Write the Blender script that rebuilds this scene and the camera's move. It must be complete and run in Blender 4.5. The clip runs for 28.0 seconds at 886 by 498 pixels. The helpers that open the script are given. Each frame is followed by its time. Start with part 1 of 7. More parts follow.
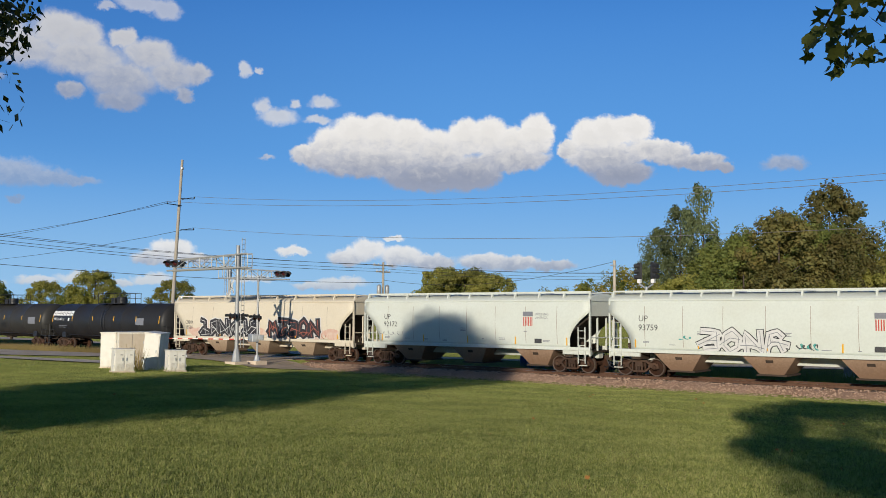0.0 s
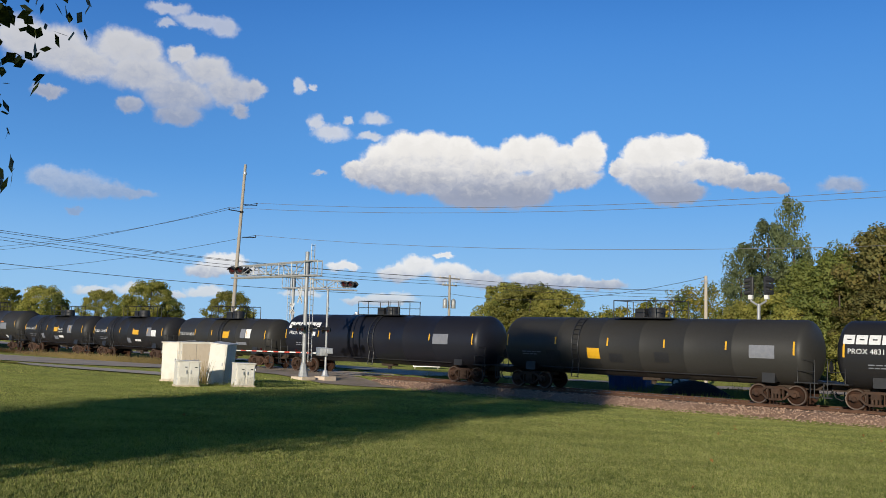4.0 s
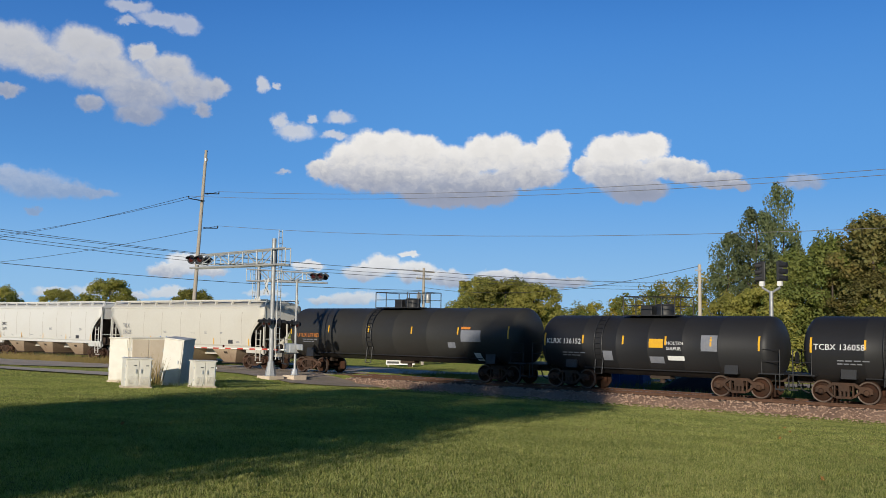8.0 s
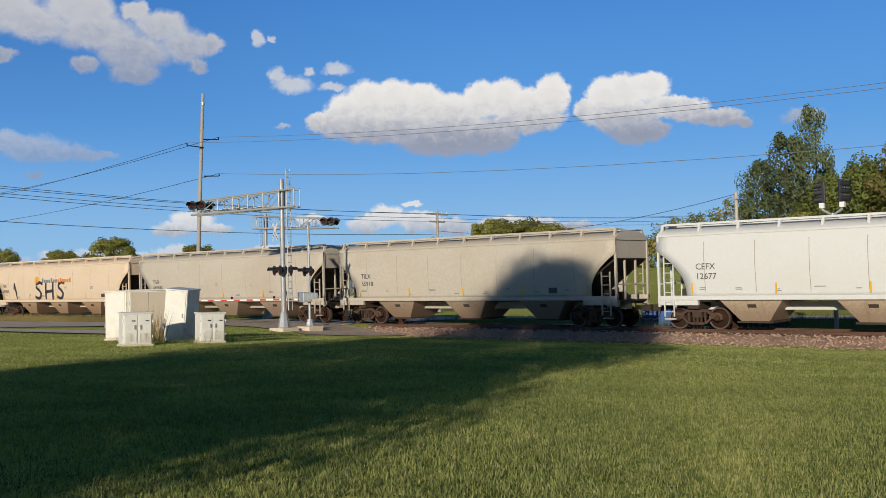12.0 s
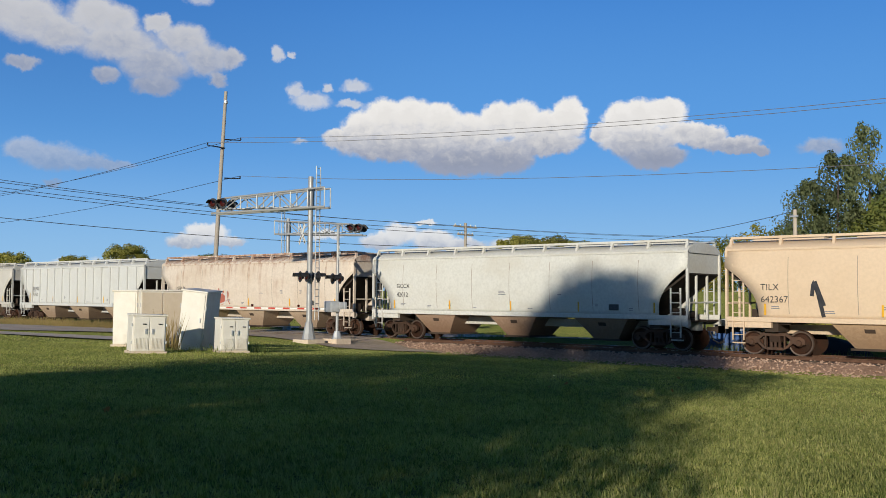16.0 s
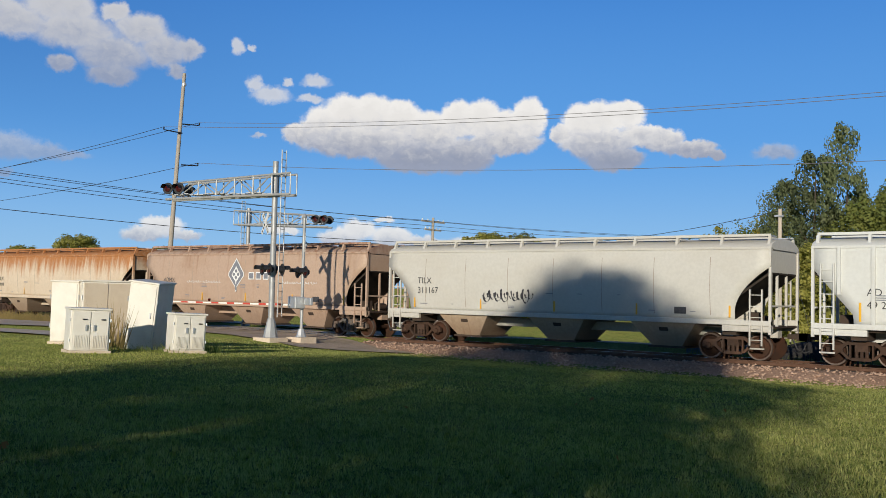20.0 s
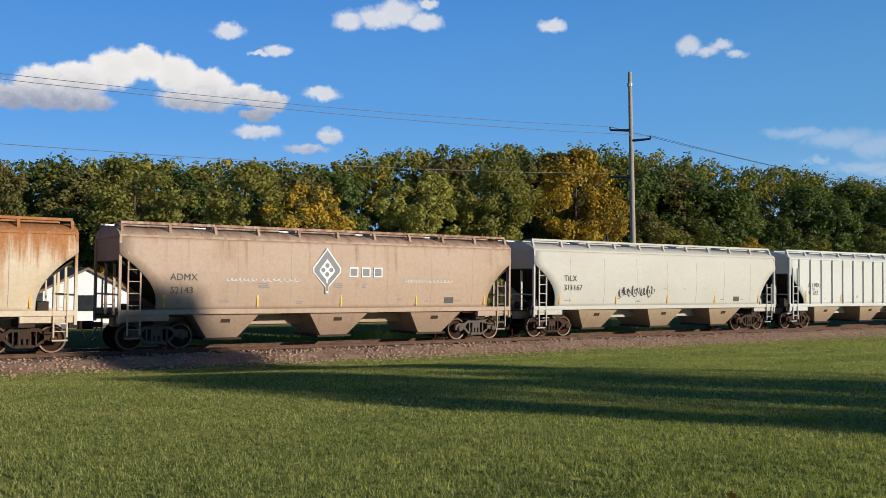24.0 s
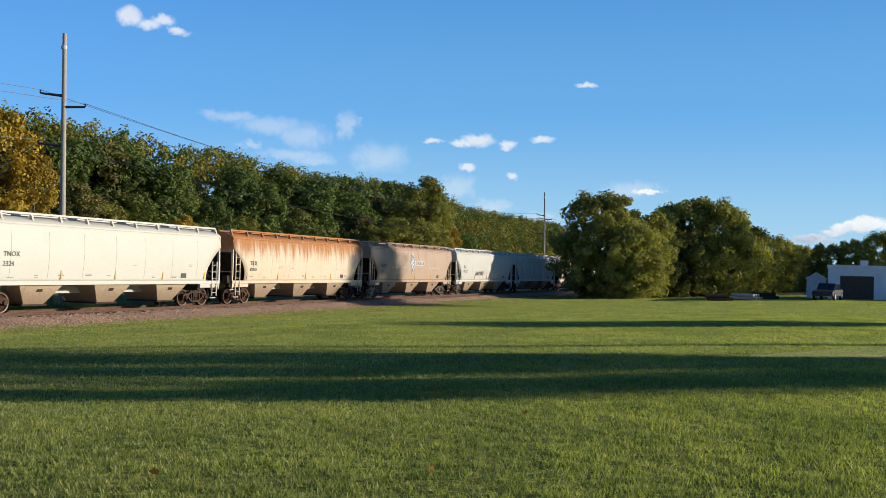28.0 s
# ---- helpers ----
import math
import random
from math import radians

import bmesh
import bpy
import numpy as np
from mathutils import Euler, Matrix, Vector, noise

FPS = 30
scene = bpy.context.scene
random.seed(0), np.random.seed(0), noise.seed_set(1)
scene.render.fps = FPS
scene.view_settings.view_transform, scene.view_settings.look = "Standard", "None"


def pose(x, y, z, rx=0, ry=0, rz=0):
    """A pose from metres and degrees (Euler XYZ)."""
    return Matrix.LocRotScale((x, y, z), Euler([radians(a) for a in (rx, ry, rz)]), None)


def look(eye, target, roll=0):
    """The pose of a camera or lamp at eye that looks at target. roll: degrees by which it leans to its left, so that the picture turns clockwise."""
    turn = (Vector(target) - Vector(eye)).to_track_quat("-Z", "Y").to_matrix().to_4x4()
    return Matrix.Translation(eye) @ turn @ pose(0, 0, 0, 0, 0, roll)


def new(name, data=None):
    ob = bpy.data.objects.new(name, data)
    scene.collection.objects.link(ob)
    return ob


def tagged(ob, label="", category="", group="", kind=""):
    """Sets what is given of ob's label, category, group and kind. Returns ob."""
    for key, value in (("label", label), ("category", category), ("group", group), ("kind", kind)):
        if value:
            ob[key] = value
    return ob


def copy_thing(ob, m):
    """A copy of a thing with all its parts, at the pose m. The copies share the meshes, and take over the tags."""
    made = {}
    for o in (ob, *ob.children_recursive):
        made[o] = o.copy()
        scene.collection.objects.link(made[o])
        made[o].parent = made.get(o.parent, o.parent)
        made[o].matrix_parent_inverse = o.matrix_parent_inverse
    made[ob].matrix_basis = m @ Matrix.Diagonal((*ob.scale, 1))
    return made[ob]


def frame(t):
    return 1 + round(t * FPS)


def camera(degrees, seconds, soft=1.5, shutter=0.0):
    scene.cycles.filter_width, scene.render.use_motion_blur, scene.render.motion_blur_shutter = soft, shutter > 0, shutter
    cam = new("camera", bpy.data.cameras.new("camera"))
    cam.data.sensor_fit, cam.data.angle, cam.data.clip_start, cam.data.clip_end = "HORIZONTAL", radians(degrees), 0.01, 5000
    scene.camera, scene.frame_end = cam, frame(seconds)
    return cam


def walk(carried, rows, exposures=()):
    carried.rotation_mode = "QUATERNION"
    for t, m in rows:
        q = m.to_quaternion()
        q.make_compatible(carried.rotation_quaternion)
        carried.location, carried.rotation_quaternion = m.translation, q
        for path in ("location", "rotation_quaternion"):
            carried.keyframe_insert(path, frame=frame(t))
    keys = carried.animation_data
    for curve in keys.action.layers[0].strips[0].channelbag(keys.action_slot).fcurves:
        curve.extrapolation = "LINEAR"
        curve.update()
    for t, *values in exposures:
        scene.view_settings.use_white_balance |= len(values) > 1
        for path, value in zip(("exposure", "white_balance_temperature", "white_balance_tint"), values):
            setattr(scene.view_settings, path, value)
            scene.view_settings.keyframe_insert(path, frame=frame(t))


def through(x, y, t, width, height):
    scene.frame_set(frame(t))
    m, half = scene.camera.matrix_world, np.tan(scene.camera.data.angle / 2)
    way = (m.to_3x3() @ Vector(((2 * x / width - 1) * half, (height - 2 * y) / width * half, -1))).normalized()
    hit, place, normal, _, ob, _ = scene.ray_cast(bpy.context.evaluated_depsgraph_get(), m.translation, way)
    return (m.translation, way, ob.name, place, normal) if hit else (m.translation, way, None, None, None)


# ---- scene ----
# World: x along the track (the train runs to +x), y across it, z up from the rail head.
cam = camera(49.9, 28.0, soft=0.8)
PATH = [
    (0, (18.13, -46.67, 3.29), (11.962, -38.820, 3.951), 0.21),
    (0.5, (17.69, -46.65, 3.33), (11.365, -38.949, 4.167), -0.36),
    (1, (17.12, -46.29, 3.31), (10.653, -38.701, 4.134), -0.63),
    (1.5, (16.67, -46.13, 3.25), (9.983, -38.741, 4.066), 0.28),
    (2, (15.98, -45.64, 3.24), (9.298, -38.250, 4.092), 0.29),
    (2.5, (15.53, -45.48, 3.19), (8.846, -38.092, 4.069), 0.08),
    (3, (14.72, -44.81, 3.13), (8.060, -37.398, 4.000), 0.07),
    (3.5, (14.14, -44.56, 3.14), (7.501, -37.129, 3.976), 1.26),
    (5.5, (12.07, -43.00, 2.99), (5.746, -35.296, 3.808), 0.09),
    (6, (11.56, -42.63, 3.00), (5.233, -34.926, 3.804), 0.16),
    (6.5, (11.27, -42.20, 2.97), (4.941, -34.504, 3.845), -0.15),
    (7, (10.91, -41.94, 2.92), (4.602, -34.231, 3.769), 0.81),
    (7.5, (10.34, -41.47, 2.88), (4.066, -33.723, 3.722), 0.99),
    (8, (9.90, -41.21, 2.80), (3.623, -33.476, 3.626), 0.85),
    (8.5, (9.54, -40.92, 2.77), (3.261, -33.183, 3.585), 0.69),
    (9, (9.09, -40.63, 2.72), (2.822, -32.856, 3.305), 1.09),
    (9.5, (8.64, -40.25, 2.71), (2.374, -32.476, 3.305), 0.70),
    (10, (8.21, -39.90, 2.68), (2.011, -32.138, 3.820), -2.18),
    (10.5, (7.73, -39.45, 2.64), (1.544, -31.657, 3.620), -2.15),
    (11, (7.49, -39.22, 2.61), (1.284, -31.442, 3.554), -2.30),
    (11.5, (7.03, -38.91, 2.52), (0.826, -31.110, 3.326), -1.86),
    (12, (6.52, -38.58, 2.47), (0.185, -30.845, 2.757), -1.38),
    (12.5, (6.03, -38.18, 2.38), (-0.446, -30.564, 2.679), -1.35),
    (14.5, (4.12, -36.96, 2.21), (-2.372, -29.361, 2.440), -1.08),
    (15, (3.54, -36.66, 2.18), (-2.919, -29.031, 2.415), -1.27),
    (15.5, (3.26, -36.57, 2.19), (-3.211, -28.962, 2.629), -0.47),
    (16, (2.87, -36.24, 2.13), (-3.560, -28.597, 2.621), 0.39),
    (16.5, (2.51, -35.94, 2.14), (-3.887, -28.270, 2.643), 0.67),
    (17, (2.20, -35.59, 2.11), (-4.139, -27.870, 2.612), 1.06),
    (17.5, (1.77, -35.19, 2.11), (-4.524, -27.434, 2.608), 1.05),
    (18, (1.54, -34.99, 2.11), (-4.716, -27.204, 2.591), 1.09),
    (18.5, (1.32, -34.83, 2.09), (-4.908, -27.022, 2.569), 1.17),
    (19, (0.91, -34.52, 2.11), (-5.245, -26.651, 2.588), 1.34),
    (19.5, (0.65, -34.49, 2.08), (-5.447, -26.579, 2.546), 1.35),
    (20, (0.38, -34.34, 2.09), (-5.710, -26.420, 2.564), 1.30),
    (20.5, (0.14, -34.22, 2.08), (-5.947, -26.295, 2.544), 1.17),
    (22.5, (-0.16, -33.44, 2.33), (0.065, -23.451, 2.616), 0.10),
    (23, (-0.15, -33.50, 2.42), (2.639, -23.902, 2.741), -0.08),
    (23.5, (-0.05, -34.04, 2.50), (4.183, -24.988, 2.838), 0.03),
    (24, (-0.06, -34.05, 2.50), (5.660, -25.847, 2.836), 0.55),
    (24.5, (-0.06, -34.03, 2.51), (7.022, -26.969, 2.784), 0.95),
    (25, (-0.03, -34.04, 2.52), (7.947, -28.020, 2.753), 1.86),
    (25.5, (0.01, -34.03, 2.51), (8.667, -29.035, 2.787), 1.90),
    (26, (0.00, -34.03, 2.48), (8.924, -29.520, 2.683), 1.27),
    (26.5, (-0.01, -34.05, 2.49), (9.040, -29.793, 2.630), 1.28),
    (27, (0.01, -34.04, 2.51), (9.163, -30.012, 2.648), 1.47),
    (27.5, (-0.03, -34.07, 2.48), (9.201, -30.227, 2.631), 1.11),
    (28, (0.00, -34.04, 2.50), (9.268, -30.293, 2.700), 1.59),
]
walk(cam, [(t, look(eye, target, roll)) for t, eye, target, roll in PATH], [(0, -0.18), (3, -0.1), (8, -0.19), (10, -0.24), (12, -0.22), (15, -0.18), (18, -0.18), (20.5, -0.15), (22.5, -0.2), (24, -0.1), (26, 0.15), (28, 0.2)])

# ---- light ----
SUN_WAY = Vector((0.42, -1.0, 0.245)).normalized()
sun = new("sun", bpy.data.lights.new("sun", "SUN"))
sun.data.energy, sun.data.angle, sun.data.color = 5.0, radians(0.6), (1.0, 0.915, 0.76)
sun.matrix_world = look(SUN_WAY * 100, (0, 0, 0))


class Nodes:
    """Short hand for a node tree."""

    def __init__(self, tree, fresh=True):
        self.tree = tree
        if fresh:
            tree.nodes.clear()

    def add(self, kind, **values):
        node = self.tree.nodes.new(kind)
        for key, value in values.items():
            if key == "op":
                node.operation = value
            elif key == "mode":
                node.mode = value
        return node

    def link(self, value, socket):
        if isinstance(value, bpy.types.NodeSocket):
            self.tree.links.new(value, socket)
        elif value is not None:
            socket.default_value = value

    def math(self, op, a, b=None, c=None, clamp=False):
        node = self.add("ShaderNodeMath", op=op)
        node.use_clamp = clamp
        for n, v in enumerate((a, b, c)):
            self.link(v, node.inputs[n])
        return node.outputs[0]

    def vec(self, op, a, b=None, out=0):
        node = self.add("ShaderNodeVectorMath", op=op)
        self.link(a, node.inputs[0])
        if b is not None:
            self.link(b, node.inputs[1])
        return node.outputs[out]

    def xyz(self, x=0.0, y=0.0, z=0.0):
        node = self.add("ShaderNodeCombineXYZ")
        for n, v in enumerate((x, y, z)):
            self.link(v, node.inputs[n])
        return node.outputs[0]

    def noise(self, where, scale, detail=4.0, rough=0.55, out=0):
        node = self.add("ShaderNodeTexNoise")
        self.link(where, node.inputs["Vector"])
        node.inputs["Scale"].default_value = scale
        node.inputs["Detail"].default_value = detail
        node.inputs["Roughness"].default_value = rough
        return node.outputs[out]

    def ramp(self, value, low, high, a=0.0, b=1.0, smooth=True):
        node = self.add("ShaderNodeMapRange")
        node.interpolation_type = "SMOOTHSTEP" if smooth else "LINEAR"
        for n, v in enumerate((value, low, high, a, b)):
            self.link(v, node.inputs[n])
        return node.outputs[0]

    def mix(self, factor, a, b):
        node = self.add("ShaderNodeMix")
        node.data_type = "RGBA"
        self.link(factor, node.inputs[0])
        for v, socket in ((a, node.inputs[6]), (b, node.inputs[7])):
            self.link((*v, 1.0) if isinstance(v, tuple) else v, socket)
        return node.outputs[2]


# Clouds by bearing and height over the horizon, in degrees: lumps of (bearing, height, half width, half height).
CUMULUS_WEST = [
    (-46.2, 9.31, 1.15, 0.60), (-44.9, 9.84, 1.37, 1.07), (-43.5, 10.44, 1.44, 1.21), (-42.0, 10.52, 1.44, 1.21), (-40.3, 10.33, 1.44, 1.14), (-38.5, 9.67, 1.72, 1.14),
    (-36.7, 10.47, 1.17, 1.07), (-35.4, 10.46, 1.23, 1.14), (-33.9, 10.11, 1.29, 0.94), (-32.5, 10.62, 1.02, 1.07), (-42.6, 9.03, 3.77, 1.01), (-38.9, 8.21, 2.91, 1.01),
    (-36.5, 8.38, 1.88, 1.01), (-33.9, 9.20, 2.10, 0.74),
]
CUMULUS_NORTH = [
    (-30.6, 9.64, 0.67, 0.53), (-29.3, 10.34, 1.13, 0.99), (-28.3, 10.64, 1.19, 0.92), (-26.8, 10.79, 1.11, 0.79), (-25.9, 9.57, 1.29, 0.59), (-24.6, 9.26, 1.15, 0.65),
    (-23.0, 8.80, 1.44, 0.45), (-21.9, 8.43, 0.75, 0.29), (-28.4, 9.19, 2.17, 0.93), (-27.4, 8.23, 1.63, 0.66),
]
CUMULUS_HIGH = [
    (-65.4, 15.32, 1.71, 1.00), (-63.8, 14.98, 1.60, 1.19), (-62.3, 14.41, 1.64, 0.91), (-60.4, 15.53, 1.46, 0.98), (-59.3, 15.40, 1.11, 0.86), (-59.2, 14.16, 2.17, 0.99),
    (-57.0, 15.36, 0.76, 0.50), (-55.6, 14.61, 1.45, 0.82), (-57.1, 13.13, 1.90, 1.01), (-57.1, 11.96, 1.26, 0.57), (-54.4, 13.58, 1.17, 0.96), (-53.6, 12.50, 0.52, 0.45),
    (-52.9, 13.73, 0.79, 0.58), (-59.8, 12.30, 0.73, 0.44), (-64.2, 12.61, 0.86, 0.36),
]
CUMULUS_SMALL = [
    (-50.1, 14.14, 0.43, 0.49), (-49.3, 14.08, 0.30, 0.26), (-49.0, 12.02, 0.57, 0.49), (-48.1, 11.53, 1.22, 0.53), (-45.5, 12.43, 0.89, 0.43), (-47.1, 12.29, 0.34, 0.30),
    (-45.7, 11.33, 1.02, 0.27), (-18.4, 8.52, 1.30, 0.47), (-17.7, 8.35, 0.77, 0.31), (-48.7, 9.11, 0.47, 0.20),
]
CUMULUS_LEFT = [
    (-64.0, 7.93, 1.03, 0.62), (-62.5, 7.59, 1.76, 0.69), (-60.8, 7.37, 1.50, 0.51), (-59.4, 7.32, 1.22, 0.29), (-62.5, 6.15, 0.41, 0.19), (-57.9, 17.84, 1.13, 0.37),
    (-56.1, 17.36, 1.35, 0.40), (-54.7, 17.11, 0.78, 0.56), (-58.0, 17.00, 0.44, 0.25),
]
CUMULUS_LOW = [
    (-55.1, 3.12, 1.33, 0.46), (-54.0, 3.60, 1.22, 0.59), (-52.9, 3.09, 0.97, 0.33), (-43.8, 3.26, 1.29, 0.54), (-42.6, 3.75, 1.16, 0.61), (-40.7, 3.35, 1.36, 0.61),
    (-38.8, 2.95, 1.50, 0.48), (-35.6, 3.02, 1.69, 0.54), (-33.8, 2.95, 1.55, 0.47), (-31.6, 2.81, 1.50, 0.30), (-47.1, 3.57, 1.07, 0.27), (-41.1, 4.40, 0.61, 0.17),
]
CUMULUS_HORIZON = [
    (-61.2, 1.67, 1.24, 0.28), (-58.9, 1.83, 1.40, 0.38), (-55.1, 1.81, 1.27, 0.36), (-57.0, 1.63, 1.12, 0.26), (-44.3, 1.74, 1.69, 0.34), (-63.8, 1.44, 1.14, 0.28),
    (-45.9, 1.56, 1.34, 0.27), (-49.6, 1.87, 1.32, 0.23),
]
CUMULUS_RIGHT = [
    (10.3, 9.92, 1.26, 0.73), (11.9, 10.60, 1.61, 1.04), (13.8, 11.07, 1.66, 0.92), (15.7, 11.79, 1.42, 1.06), (17.2, 12.22, 1.25, 0.88), (19.0, 11.71, 1.40, 1.08),
    (20.9, 11.26, 1.43, 0.90), (22.9, 10.78, 1.45, 0.58), (24.4, 10.45, 1.13, 0.65), (20.3, 10.26, 2.26, 0.64), (12.9, 9.92, 2.69, 0.62), (23.7, 9.61, 0.99, 0.39),
]
CUMULUS_BEHIND = [(-0.7, 6.95, 1.73, 0.84), (-2.0, 6.57, 1.24, 0.45), (1.4, 6.26, 1.61, 0.39), (4.6, 6.41, 1.98, 0.46), (6.1, 6.70, 1.33, 0.60)]
CUMULUS_RIGHT_SMALL = [
    (27.5, 11.03, 1.15, 0.43), (23.7, 8.66, 1.52, 0.43), (28.0, 8.60, 0.88, 0.47), (26.6, 7.76, 1.48, 0.30), (29.0, 15.24, 0.95, 0.64), (30.7, 15.49, 1.23, 0.64),
    (32.0, 15.84, 1.37, 0.77), (33.7, 15.36, 1.17, 0.51), (33.8, 16.32, 0.69, 0.32), (22.0, 14.35, 0.98, 0.44), (24.9, 13.40, 0.93, 0.35), (23.8, 13.22, 0.66, 0.19),
    (41.4, 15.08, 0.81, 0.48),
]
CUMULUS_EAST = [
    (49.3, 13.70, 0.84, 0.56), (50.4, 13.37, 0.85, 0.38), (51.2, 13.62, 0.72, 0.38), (52.0, 13.10, 0.66, 0.22), (69.9, 7.73, 1.14, 0.47), (69.0, 7.52, 0.94, 0.27),
    (71.7, 7.50, 0.57, 0.27), (73.7, 7.83, 0.82, 0.30), (67.2, 7.57, 0.61, 0.17), (69.3, 6.05, 0.57, 0.30), (72.0, 5.57, 0.43, 0.27), (76.3, 10.99, 0.74, 0.16),
    (83.5, 3.70, 1.48, 0.29), (82.3, 3.47, 1.21, 0.19),
]
CUMULUS_EAST_LOW = [
    (91.0, 2.90, 0.97, 0.31), (92.0, 3.03, 1.01, 0.43), (93.5, 2.98, 1.10, 0.55), (89.2, 2.15, 1.23, 0.29), (90.4, 2.58, 0.87, 0.19), (80.0, 4.81, 0.91, 0.20),
]
WISPS = [
    (55.4, 8.56, 2.02, 0.40), (57.5, 8.07, 2.37, 0.60), (59.5, 7.60, 1.70, 0.87), (62.0, 8.34, 0.68, 0.93), (58.9, 6.51, 2.38, 0.40), (60.2, 6.21, 1.36, 0.34),
    (56.3, 6.93, 0.67, 0.30), (64.0, 6.47, 2.04, 1.01), (68.7, 4.86, 1.35, 0.81), (70.8, 3.78, 1.33, 0.54), (79.2, 4.93, 1.87, 0.52), (73.8, 3.08, 1.31, 0.47),
]


def sky():
    world = bpy.data.worlds.new("sky")
    scene.world = world
    world.use_nodes = True
    n = Nodes(world.node_tree)
    air = n.add("ShaderNodeTexSky")
    air.sky_type, air.sun_disc = "NISHITA", False
    air.sun_elevation = math.asin(SUN_WAY.z)
    air.sun_rotation = math.atan2(SUN_WAY.x, SUN_WAY.y)
    air.air_density, air.dust_density, air.ozone_density = 1.0, 0.6, 3.0
    way = n.add("ShaderNodeTexCoord").outputs["Generated"]
    split = n.add("ShaderNodeSeparateXYZ")
    n.link(way, split.inputs[0])
    x, y, z = split.outputs
    bearing = n.math("MULTIPLY", n.math("ARCTAN2", x, y), 57.2958)
    height = n.math("MULTIPLY", n.math("ARCSINE", z), 57.2958)
    flat = n.xyz(bearing, height, 0.0)
    wave = n.vec("SUBTRACT", n.noise(flat, 1.1, 8.0, 0.64, out=1), (0.5, 0.5, 0.5))
    puffs = n.vec("ADD", flat, n.vec("MULTIPLY", wave, (1.25, 1.05, 0.0)))

    def lumps(where, rows):
        best = None
        for b, h, rb, rh in rows:
            off = n.vec("MULTIPLY", n.vec("SUBTRACT", where, (b, h, 0.0)), (1 / rb, 1 / rh, 0.0))
            near = n.math("SUBTRACT", 1.0, n.vec("LENGTH", off, out=1))
            best = near if best is None else n.math("SMOOTH_MAX", best, near, 0.18)
        return best

    billow = n.math("SUBTRACT", n.noise(n.vec("MULTIPLY", puffs, (1.0, 1.35, 1.0)), 1.5, 6.0, 0.6), 0.5)

    def over(under, where, rows, base, depth, soft, thick, bright=1.0, grow=0.18):
        """Lay one bank of cloud over the sky: bright heads, blue-grey feet at the height base."""
        body = lumps(where, rows)
        cover = n.math("MULTIPLY", n.ramp(body, -grow, soft - grow), thick)
        lift = n.ramp(n.math("ADD", height, n.math("MULTIPLY", billow, depth * 0.9)), base, base + depth, 0.0, 1.0)
        inner = n.ramp(n.math("ADD", body, n.math("MULTIPLY", billow, 1.6)), 0.0, 0.8, 1.0, 0.92)
        tone = n.mix(lift, (0.36, 0.40, 0.52), tuple(c * bright for c in (0.99, 0.96, 0.92)))
        return n.mix(cover, under, n.vec("MULTIPLY", tone, n.xyz(inner, inner, inner)))

    air_light = n.vec("MULTIPLY", air.outputs[0], (0.052, 0.068, 0.098))
    haze = n.mix(n.ramp(height, -1.0, 10.0), (0.37, 0.655, 0.97), (0.135, 0.415, 0.90))
    haze = n.mix(n.ramp(height, 6.0, 24.0), haze, (0.045, 0.23, 0.71))
    # Upper sky, beyond the view, darkened to deepen the shade on the ground.
    haze = n.mix(n.ramp(height, 16.0, 36.0), haze, (0.010, 0.042, 0.15))
    haze = n.mix(n.ramp(bearing, 15.0, 75.0), haze, n.vec("MULTIPLY", haze, (1.08, 0.99, 0.84)))
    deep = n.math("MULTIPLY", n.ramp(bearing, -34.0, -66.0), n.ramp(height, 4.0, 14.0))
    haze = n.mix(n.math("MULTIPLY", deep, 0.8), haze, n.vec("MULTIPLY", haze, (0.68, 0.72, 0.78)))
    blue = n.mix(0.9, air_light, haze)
    sky_now = over(blue, n.vec("ADD", flat, n.vec("MULTIPLY", wave, (3.0, 0.9, 0.0))), WISPS, -3.0, 3.0, 1.0, 0.26)
    sky_now = over(sky_now, puffs, CUMULUS_HORIZON, 0.9, 1.0, 0.6, 0.7, 0.9)
    sky_now = over(sky_now, puffs, CUMULUS_LOW, 2.3, 1.5, 0.45, 0.85)
    sky_now = over(sky_now, puffs, CUMULUS_LEFT, 6.6, 2.6, 0.7, 0.55, 0.85, 0.34)
    sky_now = over(sky_now, puffs, CUMULUS_SMALL, 7.6, 3.0, 0.7, 0.7, 0.9)
    sky_now = over(sky_now, puffs, CUMULUS_HIGH, 10.8, 5.4, 0.62, 0.82, 0.80, 0.34)
    sky_now = over(sky_now, puffs, CUMULUS_EAST, 1.0, 4.0, 0.9, 0.62)
    sky_now = over(sky_now, puffs, CUMULUS_EAST_LOW, 1.6, 1.6, 0.6, 0.75)
    sky_now = over(sky_now, puffs, CUMULUS_BEHIND, 5.6, 2.4, 0.6, 0.8)
    sky_now = over(sky_now, puffs, CUMULUS_RIGHT_SMALL, 6.4, 3.0, 0.7, 0.75)
    sky_now = over(sky_now, puffs, CUMULUS_RIGHT, 9.2, 2.5, 0.4, 0.95)
    sky_now = over(sky_now, puffs, CUMULUS_NORTH, 7.9, 2.7, 0.36, 0.97, 1.0, 0.26)
    sky_now = over(sky_now, puffs, CUMULUS_WEST, 7.7, 3.1, 0.34, 0.98, 1.0, 0.2)
    back = n.add("ShaderNodeBackground")
    n.link(sky_now, back.inputs[0])
    back.inputs[1].default_value = 1.0
    n.tree.links.new(back.outputs[0], n.add("ShaderNodeOutputWorld").inputs[0])


sky()


